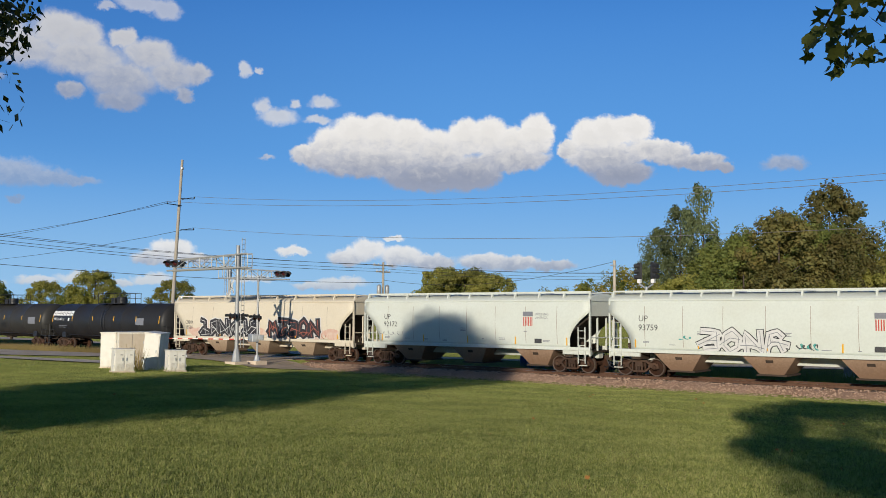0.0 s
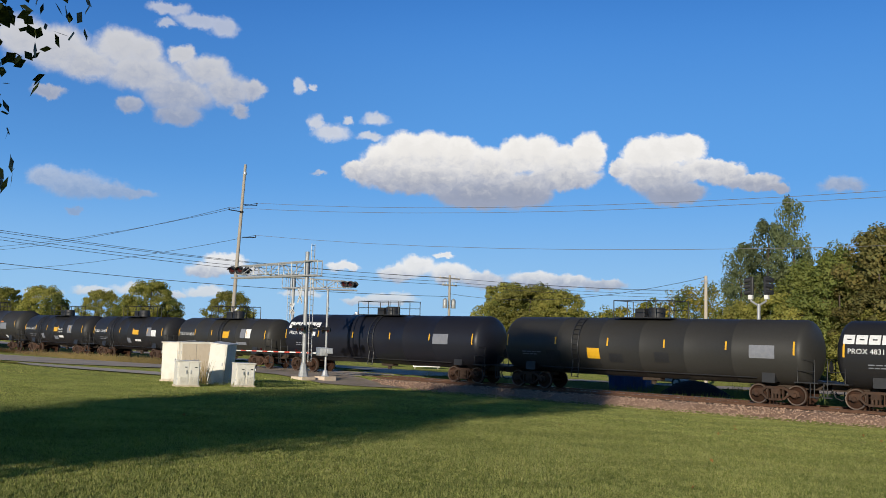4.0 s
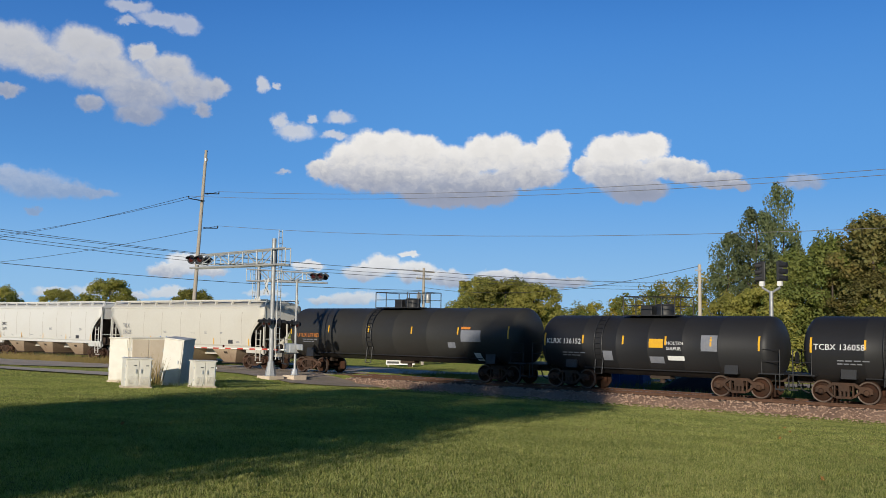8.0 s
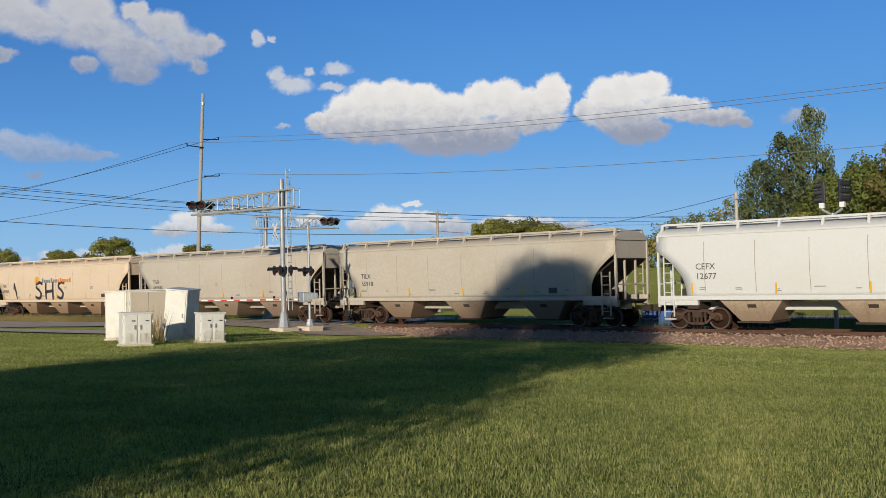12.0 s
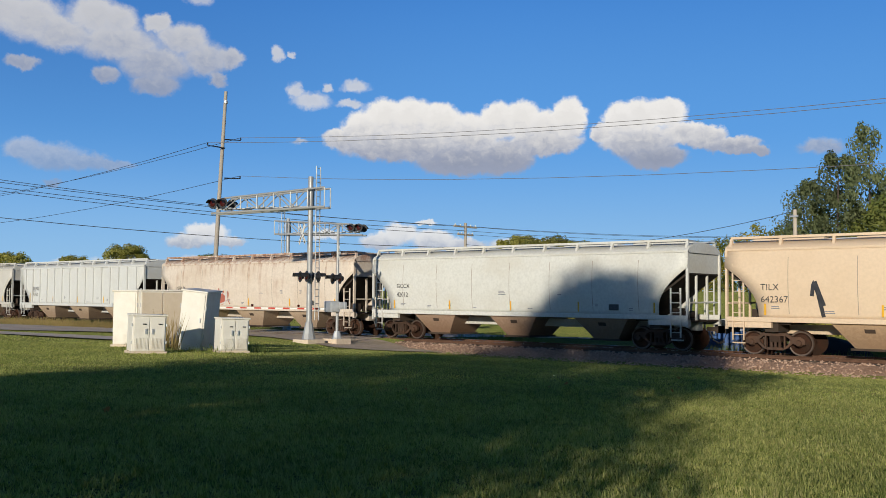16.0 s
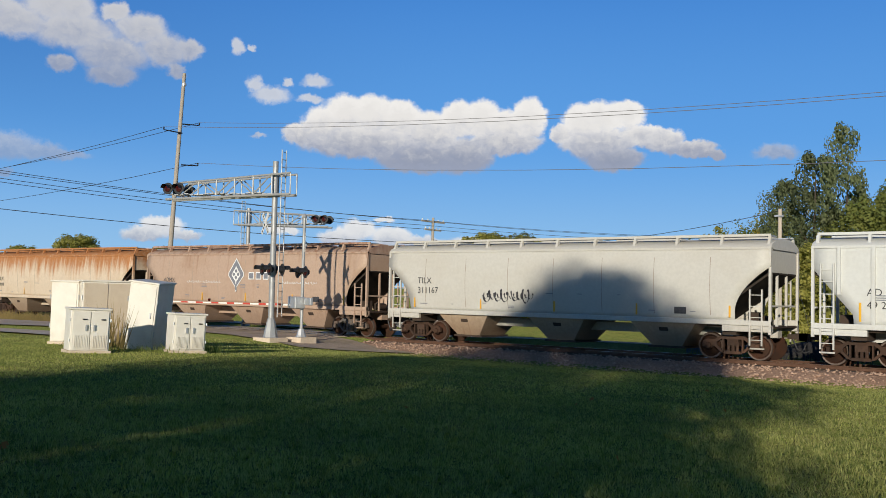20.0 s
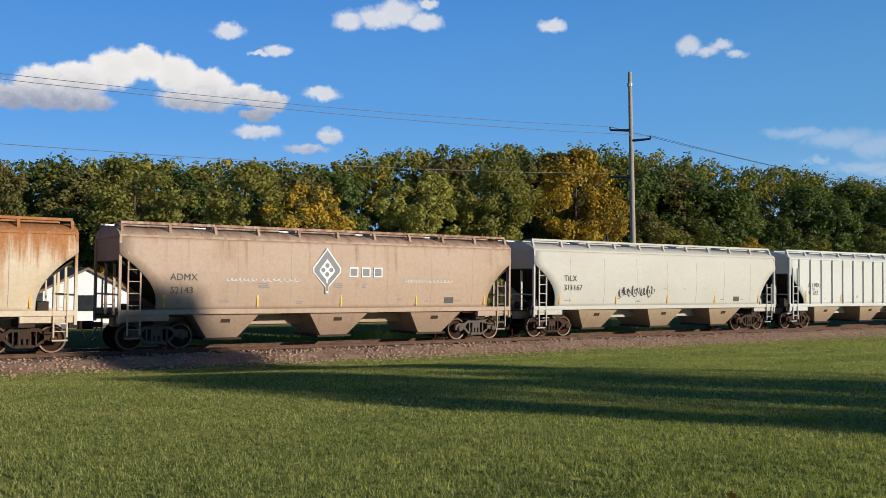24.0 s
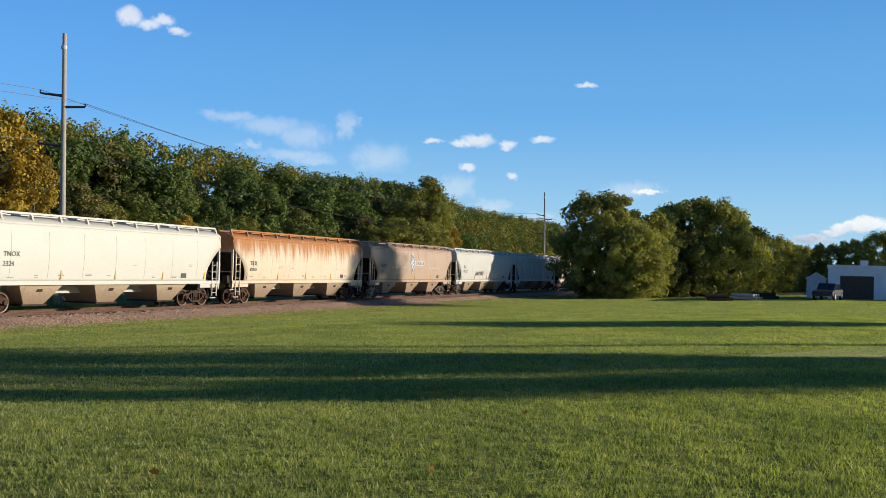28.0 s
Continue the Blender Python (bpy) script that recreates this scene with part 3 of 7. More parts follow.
# ---- shapes ----
class Shape:
    """Collects vertices and faces for one mesh."""

    def __init__(self):
        self.v, self.f = [], []

    def face(self, *points):
        n = len(self.v)
        self.v.extend(tuple(p) for p in points)
        self.f.append(tuple(range(n, n + len(points))))
        return self

    def box(self, x0, x1, y0, y1, z0, z1):
        n = len(self.v)
        self.v += [(x, y, z) for z in (z0, z1) for y in (y0, y1) for x in (x0, x1)]
        self.f += [tuple(n + k for k in q) for q in ((0, 2, 3, 1), (4, 5, 7, 6), (0, 1, 5, 4), (1, 3, 7, 5), (3, 2, 6, 7), (2, 0, 4, 6))]
        return self

    def prism(self, outline, a, b, axis="y"):
        """A closed outline of two coordinates, drawn out along an axis from a to b."""
        order = {"x": lambda p, q, s: (s, p, q), "y": lambda p, q, s: (p, s, q), "z": lambda p, q, s: (p, q, s)}[axis]
        n, k = len(self.v), len(outline)
        for s in (a, b):
            self.v += [order(p, q, s) for p, q in outline]
        self.f += [tuple(n + i for i in range(k)), tuple(n + k + i for i in reversed(range(k)))]
        self.f += [(n + i, n + k + i, n + k + (i + 1) % k, n + (i + 1) % k) for i in range(k)]
        return self

    def tube(self, points, radius, sides=6, tip=None):
        """A round bar along points; tip: the radius at its end."""
        points = [Vector(p) for p in points]
        tip = radius if tip is None else tip
        n, last = len(self.v), len(points) - 1
        for i, p in enumerate(points):
            way = (points[min(i + 1, last)] - points[max(i - 1, 0)]).normalized()
            side = way.cross(Vector((0, 0, 1)) if abs(way.z) < 0.9 else Vector((1, 0, 0))).normalized()
            up = side.cross(way)
            r = radius + (tip - radius) * i / max(last, 1)
            for k in range(sides):
                a = math.tau * k / sides
                self.v.append(tuple(p + side * (r * math.cos(a)) + up * (r * math.sin(a))))
        for i in range(last):
            for k in range(sides):
                a, b = n + i * sides + k, n + i * sides + (k + 1) % sides
                self.f.append((a, b, b + sides, a + sides))
        self.f += [tuple(n + k for k in reversed(range(sides))), tuple(n + last * sides + k for k in range(sides))]
        return self

    def lathe(self, profile, sides=24, axis="z", centre=(0, 0, 0), caps=True):
        """A profile of (radius, along) turned round an axis through centre."""
        n = len(self.v)
        for r, s in profile:
            for k in range(sides):
                a = math.tau * k / sides
                c, d = r * math.cos(a), r * math.sin(a)
                p = {"x": (s, c, d), "y": (c, s, d), "z": (c, d, s)}[axis]
                self.v.append(tuple(p[i] + centre[i] for i in range(3)))
        for i in range(len(profile) - 1):
            for k in range(sides):
                a, b = n + i * sides + k, n + i * sides + (k + 1) % sides
                self.f.append((a, b, b + sides, a + sides))
        if caps:
            self.f += [tuple(n + k for k in range(sides)), tuple(n + (len(profile) - 1) * sides + k for k in range(sides))]
        return self

    def mesh(self, name, smooth=False):
        data = bpy.data.meshes.new(name)
        data.from_pydata(self.v, [], self.f)
        bm = bmesh.new()
        bm.from_mesh(data)
        if len(bm.faces) < 20000:
            bmesh.ops.recalc_face_normals(bm, faces=bm.faces)
        bm.to_mesh(data)
        bm.free()
        if smooth:
            data.polygons.foreach_set("use_smooth", [True] * len(data.polygons))
        return data


def part(name, shape, mat, parent=None, label="", smooth=False, edge=0.0, at=None, kind=""):
    """One mesh object, under a thing or a part where a parent is given."""
    data = shape.mesh(name, smooth) if isinstance(shape, Shape) else shape
    if mat and not data.materials:
        data.materials.append(mat)
    ob = new(name, data)
    ob.parent = parent
    if at is not None:
        ob.matrix_basis = at
    if edge:
        bev = ob.modifiers.new("edge", "BEVEL")
        bev.width, bev.segments, bev.limit_method, bev.angle_limit = edge, 2, "ANGLE", radians(40)
    if smooth and not edge:
        data.set_sharp_from_angle(angle=radians(40))
    return tagged(ob, label=label, kind=kind)


def thing(name, label, category, at=None, group="", kind=""):
    ob = new(name)
    if at is not None:
        ob.matrix_basis = at
    return tagged(ob, label, category, group, kind)


def words(text, size, mat, parent, at, name="lettering", label="", squeeze=1.0):
    """Letters of the built-in font, upright in the x-z plane and facing -y before the pose."""
    curve = bpy.data.curves.new(name, "FONT")
    curve.body, curve.size, curve.resolution_u = text, size, 2
    holder = bpy.data.objects.new(name, curve)
    data = bpy.data.meshes.new_from_object(holder)
    bpy.data.objects.remove(holder)
    bpy.data.curves.remove(curve)
    data.transform(Matrix.Diagonal((squeeze, 1, 1, 1)))
    data.transform(pose(0, 0, 0, 90, 0, 0))
    return part(name, data, mat, parent, label, at=at)


def smoothstep(a, b, x):
    k = min(max((x - a) / (b - a), 0.0), 1.0)
    return k * k * (3 - 2 * k)


# ---- ground ----
def ground_height(x, y):
    """The lie of the land, from the rail head: the lawn falls towards the track and rises behind it to the woods."""
    d = -y
    if d > 0:
        lawn = -0.42 + 0.06 * smoothstep(3.5, 6, d) + 0.50 * smoothstep(5, 13, d) + 0.36 * smoothstep(11, 22, d) + 0.45 * smoothstep(20, 36, d) + 0.75 * smoothstep(34, 50, d)
        road = 0.02 + 0.10 * smoothstep(2, 9, d)
        k = smoothstep(-24, -33, x) * smoothstep(20, 13, d)
        h = lawn * (1 - k) + max(road, lawn if d > 16 else road) * k
        east = smoothstep(25, 70, x)
        h = h * (1 - east) + east * (-0.42 + 1.1 * smoothstep(5, 40, d))
        cross = smoothstep(-27.5, -30.5, x) * smoothstep(-52, -46, x)
        if d < 3.6:
            h = min(h, -0.42) * (1 - cross) + -0.03 * cross
    else:
        cross = smoothstep(-27.5, -30.5, x) * smoothstep(-52, -46, x)
        h = -0.42 * (1 - cross * smoothstep(6, 3, y)) - 0.03 * cross * smoothstep(6, 3, y)
        h += -0.35 * smoothstep(10, 24, y) * smoothstep(10, -20, x)
        hill = 7.5 * smoothstep(62, 110, y) * smoothstep(30, 80, x) + 4.0 * smoothstep(80, 140, y)
        h += hill
    return h


def build_ground():
    xs = [-2500, -1200, -600, -350, -220, -160] + [-130 + 2.5 * i for i in range(112)] + [160, 180, 210, 260, 340, 480, 700, 1200, 2500]
    ys = [-2500, -1200, -600, -300, -180, -120, -90, -70] + [-60 + 1.0 * i for i in range(86)] + [28, 32, 37, 43, 50, 56, 62, 68, 76, 86, 100, 115, 140, 200, 320, 600, 1200, 2500]
    shape = Shape()
    shape.v = [(x, y, ground_height(x, y) + 0.03 * noise.noise((x * 0.11, y * 0.11, 3.0))) for y in ys for x in xs]
    w = len(xs)
    shape.f = [(j * w + i, j * w + i + 1, (j + 1) * w + i + 1, (j + 1) * w + i) for j in range(len(ys) - 1) for i in range(w - 1)]
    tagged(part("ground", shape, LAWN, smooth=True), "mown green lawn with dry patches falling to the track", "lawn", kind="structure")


build_ground()


def strip(name, line, half, mat, lift, label, category):
    """A road along a line of points, laid on the ground."""
    shape = Shape()
    pts = [Vector(p) for p in line]
    rows = []
    for i in range(len(pts) - 1):
        steps = max(2, int((pts[i + 1] - pts[i]).length / 1.5))
        rows += [pts[i].lerp(pts[i + 1], k / steps) for k in range(steps)]
    rows.append(pts[-1])
    across = 7
    for i, p in enumerate(rows):
        way = (rows[min(i + 1, len(rows) - 1)] - rows[max(i - 1, 0)]).normalized()
        side = Vector((-way.y, way.x))
        for k in range(across):
            q = p + side * half * (k / (across - 1) * 2 - 1)
            shape.v.append((q.x, q.y, ground_height(q.x, q.y) + lift))
    shape.f = [(i * across + k, i * across + k + 1, (i + 1) * across + k + 1, (i + 1) * across + k) for i in range(len(rows) - 1) for k in range(across - 1)]
    tagged(part(name, shape, mat, smooth=True), label, category, kind="structure")


strip("road", [(-140, -19), (-80, -13.5), (-56, -10.8), (-48, -9.5), (-42, -6.8), (-39.0, -3.4)], 2.9, ASPHALT, 0.06, "worn grey asphalt road running up to the level crossing", "road")
strip("crossing_apron", [(-39.6, -4.4), (-35.0, -4.2), (-28.0, -5.0), (-25.5, -6.0)], 2.6, GRAVEL, 0.055, "pale dusty gravel apron beside the rails", "pavement")
strip("driveway", [(-70, -17.0), (-52, -15.5), (-41, -14.2), (-33, -13.2)], 1.1, CONCRETE, 0.07, "pale concrete drive edging the lawn", "pavement")
strip("far_road", [(-39.5, 3.0), (-37, 9), (-30, 17), (-15, 22), (20, 25), (90, 28)], 2.9, ASPHALT, 0.06, "grey asphalt road behind the track", "road")
strip("far_road_branch", [(-160, 26), (-90, 20), (-45, 14), (-36.5, 12)], 3.0, ASPHALT, 0.07, "grey asphalt road behind the track", "road")


# ---- track ----
def build_track():
    bed = Shape()
    outline = [(-3.4, -0.6), (-2.0, -0.2), (-1.45, -0.17), (1.45, -0.17), (2.0, -0.2), (3.6, -0.7)]
    rng = random.Random(4)
    xs = [-260 + 4 * i for i in range(30)] + [-140 + 0.5 * i for i in range(560)] + [140 + 6 * i for i in range(50)]
    k = len(outline)
    for x in xs:
        for j, (y, z) in enumerate(outline):
            wide = rng.uniform(-0.22, 0.18) if j in (0, k - 1) else rng.uniform(-0.05, 0.05)
            bed.v.append((x, y + wide, z + rng.uniform(-0.03, 0.03)))
    bed.f = [(i * k + j, i * k + j + 1, (i + 1) * k + j + 1, (i + 1) * k + j) for i in range(len(xs) - 1) for j in range(k - 1)]
    ballast = part("ballast", bed, BALLAST)
    tagged(ballast, "reddish grey crushed stone ballast under the rails", "ballast", kind="structure")
    prof = [(-0.07, -0.17), (0.07, -0.17), (0.07, -0.155), (0.012, -0.13), (0.012, -0.045), (0.036, -0.035), (0.036, -0.004), (-0.036, -0.004), (-0.036, -0.035), (-0.012, -0.045), (-0.012, -0.13), (-0.07, -0.155)]
    for side in (-0.752, 0.752):
        rail = part("rail", Shape().prism([(y + side, z) for y, z in prof], -260, 440, "x"), RAIL)
        tagged(rail, "rust-brown steel rail with a polished head", "rail", "rails of the track", "structure")
        part("running_surface", Shape().prism([(side - 0.03, -0.004), (side + 0.03, -0.004), (side + 0.026, 0.0), (side - 0.026, 0.0)], -260, 440, "x"), RAILHEAD, rail)
    tie = Shape().box(-0.115, 0.115, -1.3, 1.3, -0.30, -0.15).mesh("tie")
    for i in range(250):
        x = -78 + 0.53 * i
        if -44 < x < -31:
            continue
        part("tie", tie, TIE, ballast, at=pose(x + rng.uniform(-0.03, 0.03), rng.uniform(-0.05, 0.05), rng.uniform(-0.01, 0.012), 0, 0, rng.uniform(-1.5, 1.5)))
    # Level crossing deck.
    deck = thing("crossing_deck", "dark timber and rubber level crossing deck between the rails", "crossing", kind="structure")
    for y0, y1 in ((-2.1, -0.83), (-0.66, 0.66), (0.83, 2.1)):
        for i in range(6):
            part("deck_panel", Shape().box(-43.6 + 2.1 * i, -41.52 + 2.1 * i, y0, y1, -0.2, -0.012), ASPHALT, deck)


build_track()


# ---- train ----
def truck(car, x, mat):
    """A two-axle freight truck under a car."""
    base = new("truck")
    base.parent, base.matrix_basis = car, pose(x, 0, 0)
    for side in (-1, 1):
        y = side * 0.99
        shape = Shape()
        left = [(-1.12, 0.42), (-1.10, 0.62), (-0.95, 0.70), (-0.66, 0.70), (-0.42, 0.84), (-0.42, 0.72), (-0.58, 0.60), (-0.58, 0.50), (-0.36, 0.30), (-0.28, 0.21), (-0.45, 0.26), (-0.66, 0.46), (-0.80, 0.40)]
        shape.prism(left, y - 0.07, y + 0.07)
        shape.prism([(-p, q) for p, q in left], y - 0.07, y + 0.07)
        shape.box(-0.42, 0.42, y - 0.07, y + 0.07, 0.72, 0.84)
        shape.box(-0.30, 0.30, y - 0.09, y + 0.09, 0.20, 0.30)
        for dx in (-0.38, 0.33):
            shape.box(dx, dx + 0.05, y - 0.06, y + 0.06, 0.28, 0.74)
        part("side_frame", shape, mat, base)
        for dx in (-0.16, 0.0, 0.16):
            part("spring", Shape().lathe([(0.06, 0.30), (0.066, 0.36), (0.056, 0.42), (0.066, 0.48), (0.056, 0.54), (0.066, 0.62)], 8, "z", (dx, y, 0)), mat, base)
        for dx in (-0.89, 0.89):
            part("bearing_cap", Shape().lathe([(0.02, y + side * 0.16), (0.10, y + side * 0.15), (0.13, y + side * 0.06), (0.15, y)], 12, "y", (dx, 0, 0.47)), mat, base)
    for side in (-1, 1):
        for dx in (-0.89, 0.89):
            out = side
            prof = [(0.08, 0.60 * out), (0.11, 0.84 * out), (0.17, 0.80 * out), (0.34, 0.755 * out), (0.38, 0.82 * out), (0.447, 0.83 * out), (0.457, 0.80 * out), (0.462, 0.73 * out), (0.488, 0.70 * out), (0.488, 0.67 * out), (0.40, 0.67 * out)]
            part("wheel", Shape().lathe(prof, 28, "y", (dx, 0, 0.46)), WHEEL, base, smooth=True)
            part("tread", Shape().lathe([(0.40, 0.826 * out), (0.452, 0.834 * out), (0.459, 0.80 * out), (0.462, 0.74 * out)], 28, "y", (dx, 0, 0.46), caps=False), TREAD, base, smooth=True)
    for dx in (-0.89, 0.89):
        part("axle", Shape().tube([(dx, -0.9, 0.46), (dx, 0.9, 0.46)], 0.08, 10), WHEEL, base)
    part("bolster", Shape().box(-0.2, 0.2, -1.05, 1.05, 0.5, 0.78), mat, base)


def coupler(car, x, way):
    shape = Shape().box(min(x, x + way * 0.55), max(x, x + way * 0.55), -0.09, 0.09, 0.78, 0.96)
    shape.box(min(x + way * 0.42, x + way * 0.8), max(x + way * 0.42, x + way * 0.8), -0.16, 0.14, 0.72, 1.0)
    part("coupler", shape, UNDER, car)
    hose = [(x + way * 0.3, -0.45, 0.8), (x + way * 0.45, -0.45, 0.45), (x + way * 0.7, -0.40, 0.33), (x + way * 0.85, -0.3, 0.4)]
    part("brake_hose", Shape().tube(hose, 0.03, 6), DARK, car)


def ladder(parent, x, y, z0, z1, mat, width=0.42, rungs=None, name="ladder", lean=0.0):
    shape = Shape()
    for dx in (-width / 2, width / 2):
        shape.box(x + dx - 0.025, x + dx + 0.025, y - 0.03, y + 0.03, z0, z1)
    count = rungs or int((z1 - z0) / 0.38)
    for i in range(count):
        z = z0 + (i + 0.5) * (z1 - z0) / count
        shape.box(x - width / 2, x + width / 2, y - 0.015, y + 0.015, z - 0.014, z + 0.014)
    return part(name, shape, mat, parent)


def side_profile(z, style):
    """How far out the side sheet lies at a height."""
    if style == "flat":
        return 1.50
    k = (z - 1.36) / (3.95 - 1.36)
    return 1.44 + 0.15 * math.sin(math.pi * min(max(k, 0), 1) * 0.86 + 0.12)


def cut_in(z, style):
    """How far the side sheet's end is cut back at a height."""
    top, low = 3.28, 1.45
    if z >= top:
        return 0.0
    k = (top - z) / (top - low)
    if style == "flat":
        return 1.35 * min(k * 1.15, 1.0)
    return 1.28 * math.sin(min(k * 1.12, 1.0) * math.pi / 2) ** 0.85 if style != "steep" else 1.3 * min(k * 1.25, 1.0)


def covered_hopper(length, paint, lower, label, style="curved", bays=3, marks=(), mark_mat=None, truck_mat=None, sill=None, ribs=0, mark_at=None):
    """A covered grain hopper car, its middle over the origin, its near side at -y."""
    car = thing("hopper_car", label, "rail car", group="cars of the freight train")
    h = length / 2
    truck_mat = truck_mat or TRUCK
    sill = sill or paint
    levels = [1.40 + (3.95 - 1.40) * i / 16 for i in range(17)]
    for side in (-1, 1):
        shape = Shape()
        cols = 30
        for z in levels:
            end = h - cut_in(z, style)
            for i in range(cols + 1):
                shape.v.append((-end + 2 * end * i / cols, side * side_profile(z, style), z))
        w = cols + 1
        shape.f = [(j * w + i, j * w + i + 1, (j + 1) * w + i + 1, (j + 1) * w + i) for j in range(len(levels) - 1) for i in range(cols)]
        sheet = part("side_sheet", shape, paint, car, smooth=True)
        solid = sheet.modifiers.new("thickness", "SOLIDIFY")
        solid.thickness, solid.offset = 0.03, 0.0
        if ribs:
            for i in range(ribs):
                x = -h + 0.9 + (2 * h - 1.8) * i / (ribs - 1)
                low = 1.42
                while cut_in(low, style) > h - abs(x) - 0.1 and low < 3.3:
                    low += 0.05
                y0, y1 = sorted((side * 1.505, side * 1.60))
                part("side_post", Shape().box(x - 0.055, x + 0.055, y0, y1, low, 3.93), paint, car)
        else:
            for i in range(1, 8):
                x = -h + 2 * h * i / 8
                bar = Shape()
                for z0, z1 in zip(levels[1:14], levels[2:15]):
                    y0, y1 = side * (side_profile(z0, style) + 0.016), side * (side_profile(z1, style) + 0.016)
                    bar.face((x - 0.012, y0, z0), (x + 0.012, y0, z0), (x + 0.012, y1, z1), (x - 0.012, y1, z1))
                if abs(x) < h - 1.3:
                    part("weld_seam", bar, SEAM, car)
        y0, y1 = sorted((side * 1.38, side * 1.56))
        part("side_sill", Shape().box(-h, h, y0, y1, 1.24, 1.42), sill, car, edge=0.015)
        y0, y1 = sorted((side * (side_profile(3.95, style) - 0.05), side * (side_profile(3.95, style) + 0.05)))
        part("eave_rail", Shape().box(-h, h, y0, y1, 3.90, 3.99), paint, car, edge=0.012)
        for end in (-1, 1):
            x0, x1 = sorted((end * (h - 0.09), end * h))
            y0, y1 = sorted((side * 1.42, side * 1.54))
            part("corner_post", Shape().box(x0, x1, y0, y1, 0.95, 3.95), sill, car)
            x0, x1 = sorted((end * (h - 1.75), end * h))
            y0, y1 = sorted((side * 1.30, side * 1.50))
            part("end_sill_plate", Shape().box(x0, x1, y0, y1, 1.02, 1.24), sill, car, edge=0.015)
            ladder(car, end * (h - 0.52), side * 1.55, 0.55, 3.4 if end * side > 0 else 2.5, sill)
            part("sill_step", Shape().box(end * (h - 0.5) - 0.25, end * (h - 0.5) + 0.25, side * 1.45 - 0.03, side * 1.45 + 0.03, 0.42, 0.47), sill, car)
    roof = Shape()
    ring = [(-1.53, 3.95), (-1.44, 4.06), (-1.2, 4.16), (-0.85, 4.25), (-0.4, 4.31), (0, 4.33), (0.4, 4.31), (0.85, 4.25), (1.2, 4.16), (1.44, 4.06), (1.53, 3.95), (1.3, 3.90), (-1.3, 3.90)]
    roof.prism(ring, -h, h, "x")
    roof_ob = part("roof", roof, paint, car, smooth=True)
    for i in range(5):
        x = -h * 0.8 + 1.6 * h * i / 4
        part("hatch", Shape().box(x - 1.35, x + 1.35, -0.3, 0.3, 4.31, 4.40), paint, roof_ob)
    for side in (-1, 1):
        y0, y1 = sorted((side * 0.62, side * 1.22))
        board = part("running_board", Shape().box(-h + 0.12, h - 0.12, y0, y1, 4.37, 4.41), STEEL, car)
        y0, y1 = sorted((side * 1.21, side * 1.25))
        part("board_edge", Shape().box(-h + 0.12, h - 0.12, y0, y1, 4.36, 4.45), sill, board)
        for i in range(11):
            x = -h + 0.15 + (2 * h - 0.3) * i / 10
            y0, y1 = sorted((side * 1.18, side * 1.27))
            part("bracket", Shape().prism([(y0, 4.37), (y1, 4.37), (y1 + (0.12 if side > 0 else 0), 4.07), (y0 - (0.12 if side < 0 else 0), 4.07)], x - 0.05, x + 0.05, "x"), sill, board)
    # End slope sheets: the shade inside the end cages is put into their colour.
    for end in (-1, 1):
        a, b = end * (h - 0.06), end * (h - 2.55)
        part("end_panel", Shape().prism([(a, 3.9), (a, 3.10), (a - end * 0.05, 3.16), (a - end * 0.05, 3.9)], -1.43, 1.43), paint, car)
        part("slope_sheet", Shape().prism([(a - end * 0.03, 3.12), (b, 1.35), (b + end * 0.1, 1.30), (a, 3.05)], -1.43, 1.43), SLOPE, car, "slope sheet darkened in colour for the shade there")
        part("end_platform", Shape().box(min(end * (h - 2.4), end * h), max(end * (h - 2.4), end * h), -1.28, 1.28, 1.16, 1.22), UNDER, car)
        for y in (-0.5, 0.5):
            part("end_post", Shape().box(end * (h - 0.14) - 0.04, end * (h - 0.14) + 0.04, y - 0.04, y + 0.04, 1.2, 3.2), sill, car)
        part("end_rail", Shape().box(end * (h - 0.1) - 0.03, end * (h - 0.1) + 0.03, -1.45, 1.45, 1.9, 1.96), sill, car)
        part("brake_gear", Shape().lathe([(0.16, -0.35), (0.16, 0.35)], 12, "y", (end * (h - 0.8), 0.3, 1.42)).box(end * (h - 0.9) - 0.2, end * (h - 0.9) + 0.2, -0.7, -0.35, 1.22, 1.7), UNDER, car)
    part("centre_sill", Shape().box(-h + 0.2, h - 0.2, -0.22, 0.22, 0.80, 1.14), paint, car)
    if bays == 3:
        centres, top, low = (-4.55, 0.05, 4.6), 1.30, 0.58
    else:
        centres, top, low = (-5.3, -1.75, 1.75, 5.3), 1.15, 0.5
    for c in centres:
        chute = Shape()
        n = len(chute.v)
        chute.v += [(c - top, -1.42, 1.26), (c + top, -1.42, 1.26), (c + top, 1.42, 1.26), (c - top, 1.42, 1.26),
                    (c - low, -0.95, 0.36), (c + low, -0.95, 0.36), (c + low, 0.95, 0.36), (c - low, 0.95, 0.36)]
        chute.f += [(0, 1, 5, 4), (1, 2, 6, 5), (2, 3, 7, 6), (3, 0, 4, 7), (4, 5, 6, 7), (3, 2, 1, 0)]
        ob = part("hopper_chute", chute, lower, car)
        part("outlet_gate", Shape().box(c - low - 0.15, c + low + 0.15, -1.02, 1.02, 0.29, 0.37), UNDER, ob)
        part("data_plate", Shape().face((c - 0.18, -1.32, 1.06), (c + 0.18, -1.32, 1.06), (c + 0.18, -1.25, 0.92), (c - 0.18, -1.25, 0.92)), UNDER, ob, "dark stencil plate")
    for x in (-6.96, 6.96):
        truck(car, x * (h / 8.45), truck_mat)
